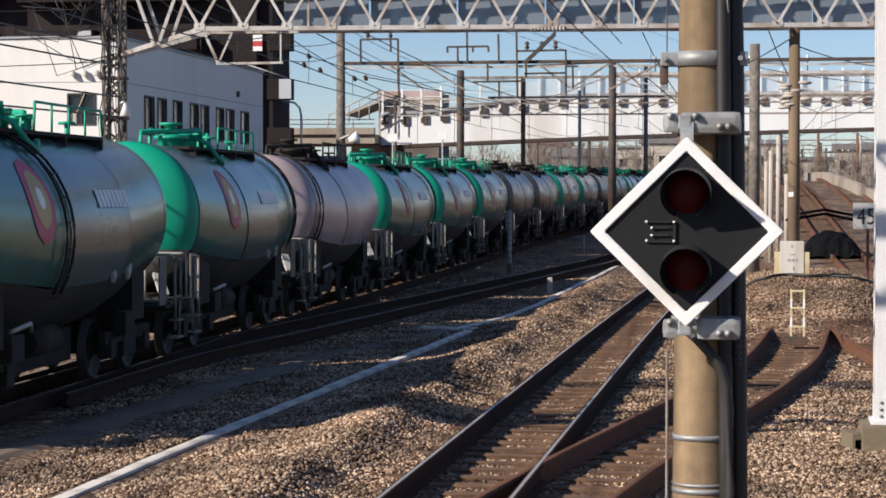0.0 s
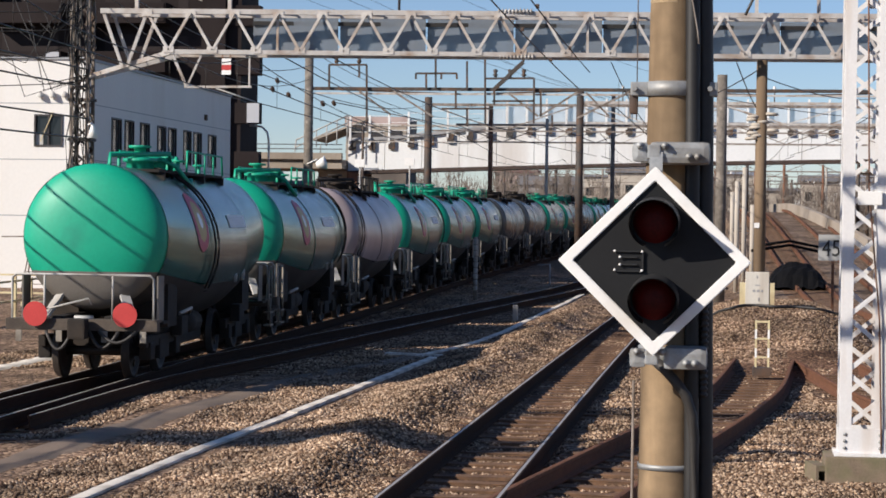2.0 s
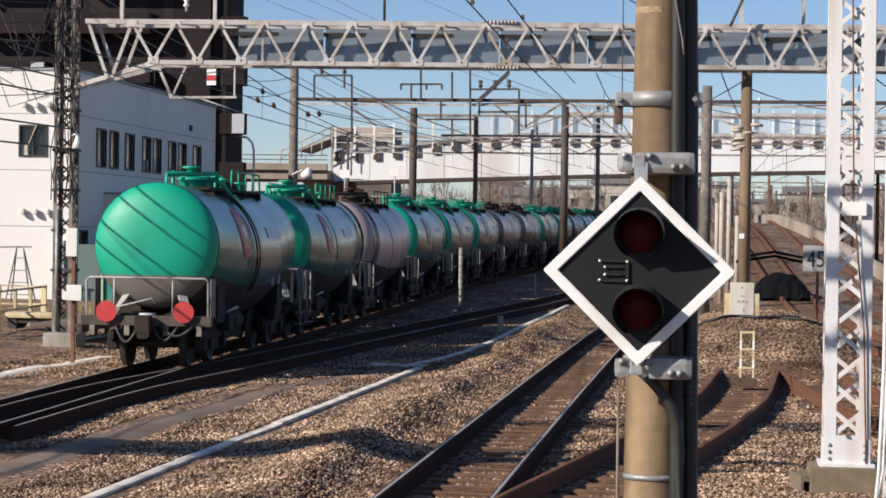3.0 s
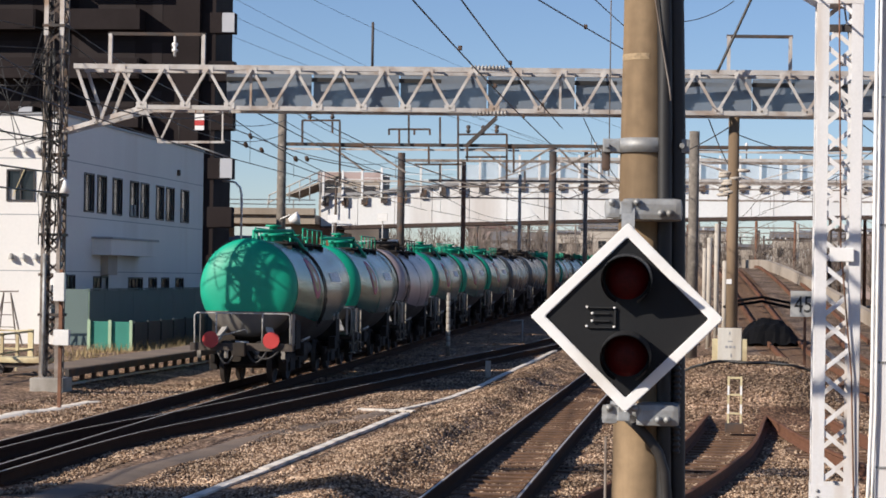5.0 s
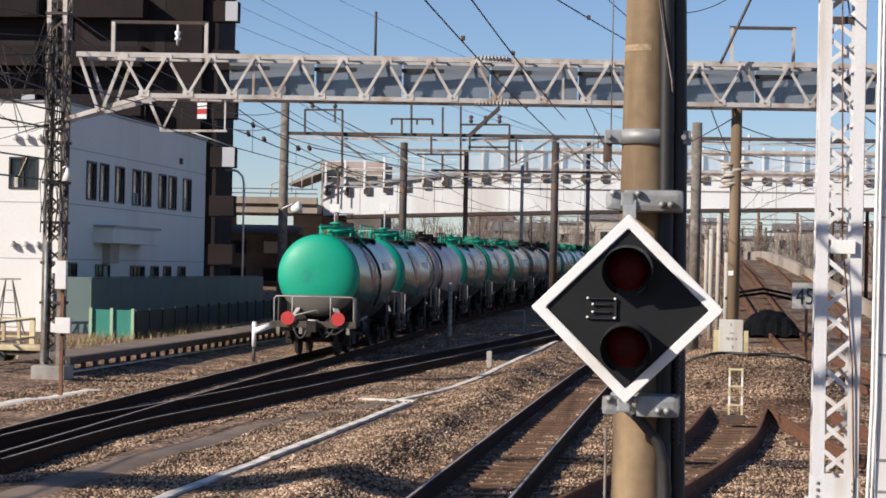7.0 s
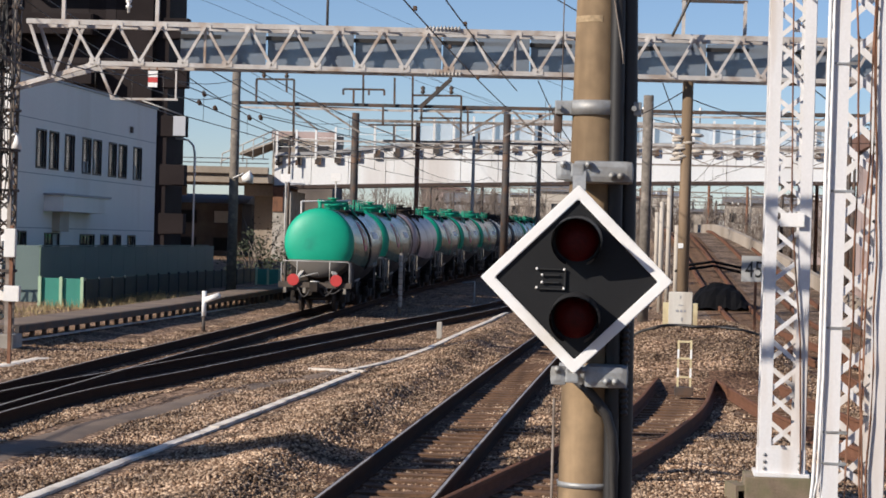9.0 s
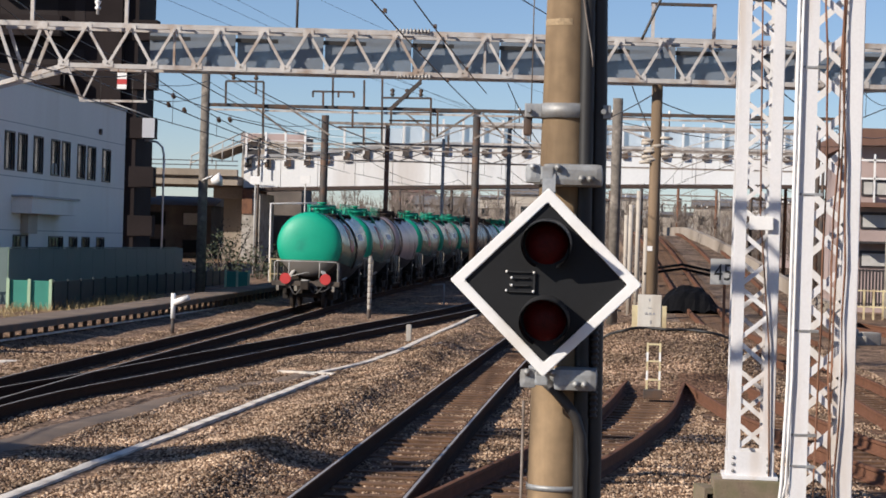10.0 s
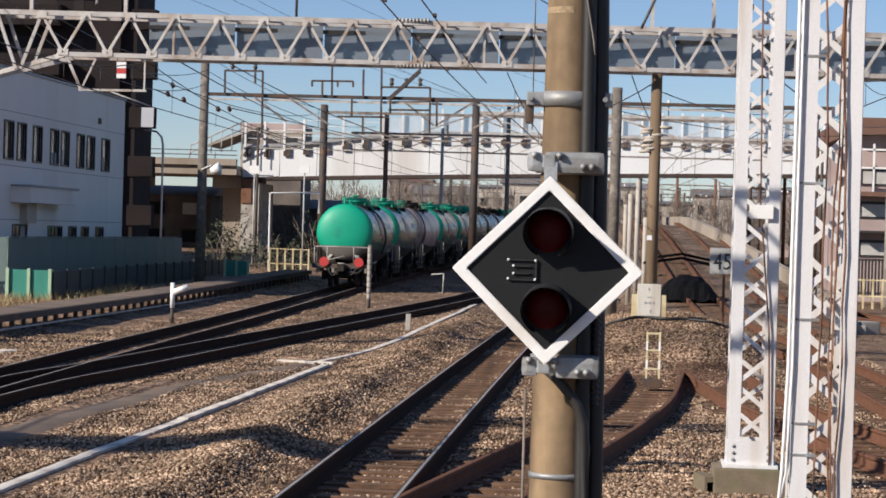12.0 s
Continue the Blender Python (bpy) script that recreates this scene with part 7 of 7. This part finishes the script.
for k, (x, y, w, h) in enumerate(((-17.5, 112, 2.6, 1.6), (-15.2, 118, 2.4, 2.2), (-19.5, 116, 3.0, 1.9), (-22.5, 120, 3.2, 2.4), (-14.6, 126, 2.6, 2.8), (-18.2, 128, 3.4, 3.0), (-24.5, 135, 3.6, 3.2), (-21.0, 138, 3.4, 3.0))):
    shrub("dark evergreen scrub beside the track", x, y, w, h, k + 1)
for k, (x, y, w, h) in enumerate(((-0.4, 82, 1.4, 2.2), (0.9, 90, 1.6, 2.6), (-1.2, 96, 1.8, 2.4), (6.8, 78, 1.8, 1.2))):
    shrub("bare brown winter scrub between the tracks", x, y, w, h, k + 30, 160, M_TWIG)


# ---- loose stone and dry grass ----
def scatter(name, label, m, boxes, seed, size, skip):
    rng = np.random.default_rng(seed)
    P = []
    for x0, x1, y0, y1, per in boxes:
        n = int((x1 - x0) * (y1 - y0) * per)
        P.append(np.stack([rng.uniform(x0, x1, n), rng.uniform(y0, y1, n)], 1))
    P = np.concatenate(P)
    P = np.array([(x, y, ground_z(x, y)) for x, y in P if not skip(x, y)])
    n = len(P)
    base = np.array([(1, 0, 0), (-1, 0, 0), (0, 1, 0), (0, -1, 0), (0, 0, 1), (0, 0, -1)], float)
    s = rng.uniform(size[0], size[1], (n, 1, 1)) * rng.uniform(0.6, 1.35, (n, 6, 1))
    V = base[None] * s
    a, b = rng.uniform(0, 6.28, n), rng.uniform(-0.8, 0.8, n)
    ca, sa, cb, sb = np.cos(a), np.sin(a), np.cos(b), np.sin(b)
    Rz = np.zeros((n, 3, 3))
    Rz[:, 0, 0], Rz[:, 0, 1], Rz[:, 1, 0], Rz[:, 1, 1], Rz[:, 2, 2] = ca, -sa, sa, ca, 1
    Rx = np.zeros((n, 3, 3))
    Rx[:, 0, 0], Rx[:, 1, 1], Rx[:, 1, 2], Rx[:, 2, 1], Rx[:, 2, 2] = 1, cb, -sb, sb, cb
    V = np.einsum("nij,nkj->nki", Rz @ Rx, V)
    V[:, :, 2] *= 0.75
    V += P[:, None, :] + np.array([0, 0, 0.012])
    F = np.array([(0, 2, 4), (2, 1, 4), (1, 3, 4), (3, 0, 4), (2, 0, 5), (1, 2, 5), (3, 1, 5), (0, 3, 5)])
    Fa = (F[None] + 6 * np.arange(n)[:, None, None]).reshape(-1, 3)
    me = bpy.data.meshes.new(name)
    me.vertices.add(n * 6)
    me.vertices.foreach_set("co", V.reshape(-1))
    k = len(Fa)
    me.loops.add(k * 3)
    me.loops.foreach_set("vertex_index", Fa.reshape(-1).astype(np.int32))
    me.polygons.add(k)
    me.polygons.foreach_set("loop_start", np.arange(0, 3 * k, 3, dtype=np.int32))
    me.update(calc_edges=True)
    me.validate()
    me.materials.append(m)
    tagged(new(name, me), label, "ballast", kind="stuff")


def on_track(x, y):
    for f, lim in ((track_a, 400), (track_b, 400), (track_c, 400), (track_s, 42), (track_ea, 43), (track_eb, 66)):
        if f is track_c and y < 30:
            continue
        d = abs(x - f(y)) if y < lim else 9
        if abs(d - 0.56) < 0.10:
            return True
        if d < 1.1 and f is not track_b and f is not track_c and d < 0.95 and noise.noise((x * 1.6, y * 1.1, 9)) > 0.08:
            return True
    return -0.2 < x - (-6.3 + 0.02 * max(0, y - 18)) < 0.25 and y < 43 or abs(x + 7.8 - 0.0) < 0.45 and y < 38


scatter("ballast_stones", "loose brown and grey ballast stones", M_STONE,
        [(-8, -3.4, 17, 26, 640), (-3.4, 3.0, 17, 26, 580), (-10.5, -3.4, 26, 38, 430), (-3.4, 4.6, 26, 38, 390), (-14, -3.4, 38, 52, 200), (-3.4, 6, 38, 52, 190), (-13, 6, 52, 70, 70), (-16, -4, 70, 100, 20)], 5, (0.014, 0.033), on_track)


def build_grass():
    rng = random.Random(17)
    vs, fs = [], []
    for k in range(5200):
        x, y = rng.uniform(-20, -16.6), rng.uniform(58, 82)
        if k % 3 == 0:
            x, y = rng.uniform(-19.8, -18.4), rng.uniform(68, 82)
        d = noise.noise((x * 0.8, y * 0.5, 4))
        if d < 0.0 and k % 3:
            continue
        z = ground_z(x, y)
        a, h, w = rng.uniform(0, 6.28), rng.uniform(0.08, 0.38), 0.012
        dx, dy = math.cos(a), math.sin(a)
        i = len(vs)
        vs += [(x - dy * w, y + dx * w, z), (x + dy * w, y - dx * w, z), (x + dx * h * 0.5, y + dy * h * 0.5, z + h)]
        fs.append((i, i + 1, i + 2))
    me = bpy.data.meshes.new("dry_grass")
    me.from_pydata(vs, [], fs)
    me.materials.append(M_GRASS)
    tagged(new("dry_grass", me), "dry straw-coloured grass at the fence foot", "grass", kind="stuff")


build_grass()


def build_far_trees():
    """Grey bare trees and brush beyond the bridge."""
    rng = random.Random(23)
    vs, fs = [], []

    def stick(p, q, w):
        i = len(vs)
        vs.extend([(p[0] - w, p[1], p[2]), (p[0] + w, p[1], p[2]), (p[0], p[1] + w * 1.6, p[2]), q])
        fs.extend([(i, i + 1, i + 3), (i + 1, i + 2, i + 3), (i + 2, i, i + 3)])

    for k in range(230):
        x, y, h = rng.uniform(-34, 22), rng.uniform(195, 245), rng.uniform(4.0, 8.6)
        z = ground_z(x, y)
        stick((x, y, z - 0.2), (x + rng.uniform(-0.4, 0.4), y, z + h), 0.11)
        for j in range(34):
            a = rng.uniform(0.15, 0.95)
            d, e = rng.uniform(-1, 1), rng.uniform(-1, 1)
            r = (1.15 - a) * 2.3 + 0.3
            p = (x + d * 0.15, y, z + a * h * 0.8)
            q = (x + d * r, y + e * r, z + a * h * 0.8 + rng.uniform(0.4, 1.8))
            stick(p, q, 0.04)
            for m in range(3):
                b = rng.uniform(0.35, 1.0)
                c = tuple(p[i] + (q[i] - p[i]) * b for i in range(3))
                stick(c, (c[0] + rng.uniform(-0.6, 0.6), c[1] + rng.uniform(-0.4, 0.4), c[2] + rng.uniform(0.2, 0.9)), 0.022)
    me = bpy.data.meshes.new("bare_trees")
    me.from_pydata(vs, [], fs)
    me.materials.append(M_TWIG)
    tagged(new("bare_trees", me), "grey-brown bare winter trees beyond the bridge", "trees", kind="stuff")


build_far_trees()


# ---- movement ----
PITCH = 11.1
# seconds, place of the train's tail along its track
TAIL = [(0.0, 21.6), (0.5, 24.3), (1.5, 29.95), (2.5, 35.75), (3.5, 41.4), (5.5, 52.3), (6.5, 57.4), (7.5, 62.65), (9.5, 73.35), (10.5, 79.0), (11.5, 84.8), (12.0, 87.7)]


def tail_at(t):
    i = max(j for j in range(len(TAIL) - 1) if TAIL[j][0] <= t)
    (a, p), (b, q) = TAIL[i], TAIL[i + 1]
    return p + (q - p) * (t - a) / (b - a)


def motions():
    times = [0.5 * i for i in range(25)]
    for k, w in enumerate(TRAIN):
        rows = []
        for t in times:
            c = tail_at(t) + 5.19 + PITCH * k
            y0, y1 = c - 3.3, c + 3.3
            x0, x1 = track_b(y0), track_b(y1)
            rows.append((t, pose((x0 + x1) / 2, c, (rise(y0) + rise(y1)) / 2, math.degrees(math.atan((rise(y1) - rise(y0)) / 6.6)), 0, -math.degrees(math.atan((x1 - x0) / 6.6)))))
        walk(w, rows)
    # wheels of the last wagons turn as they roll
    for w in TRAIN[:2]:
        for bg in [o for o in w.children if o.name.startswith("bogie")]:
            for ws in bg.children:
                x, y, z = ws.location
                walk(ws, [(0.1 * i, pose(x, y, z, -math.degrees((tail_at(min(0.1 * i, 11.999)) - 21.6) / 0.43))) for i in range(121)])


motions()
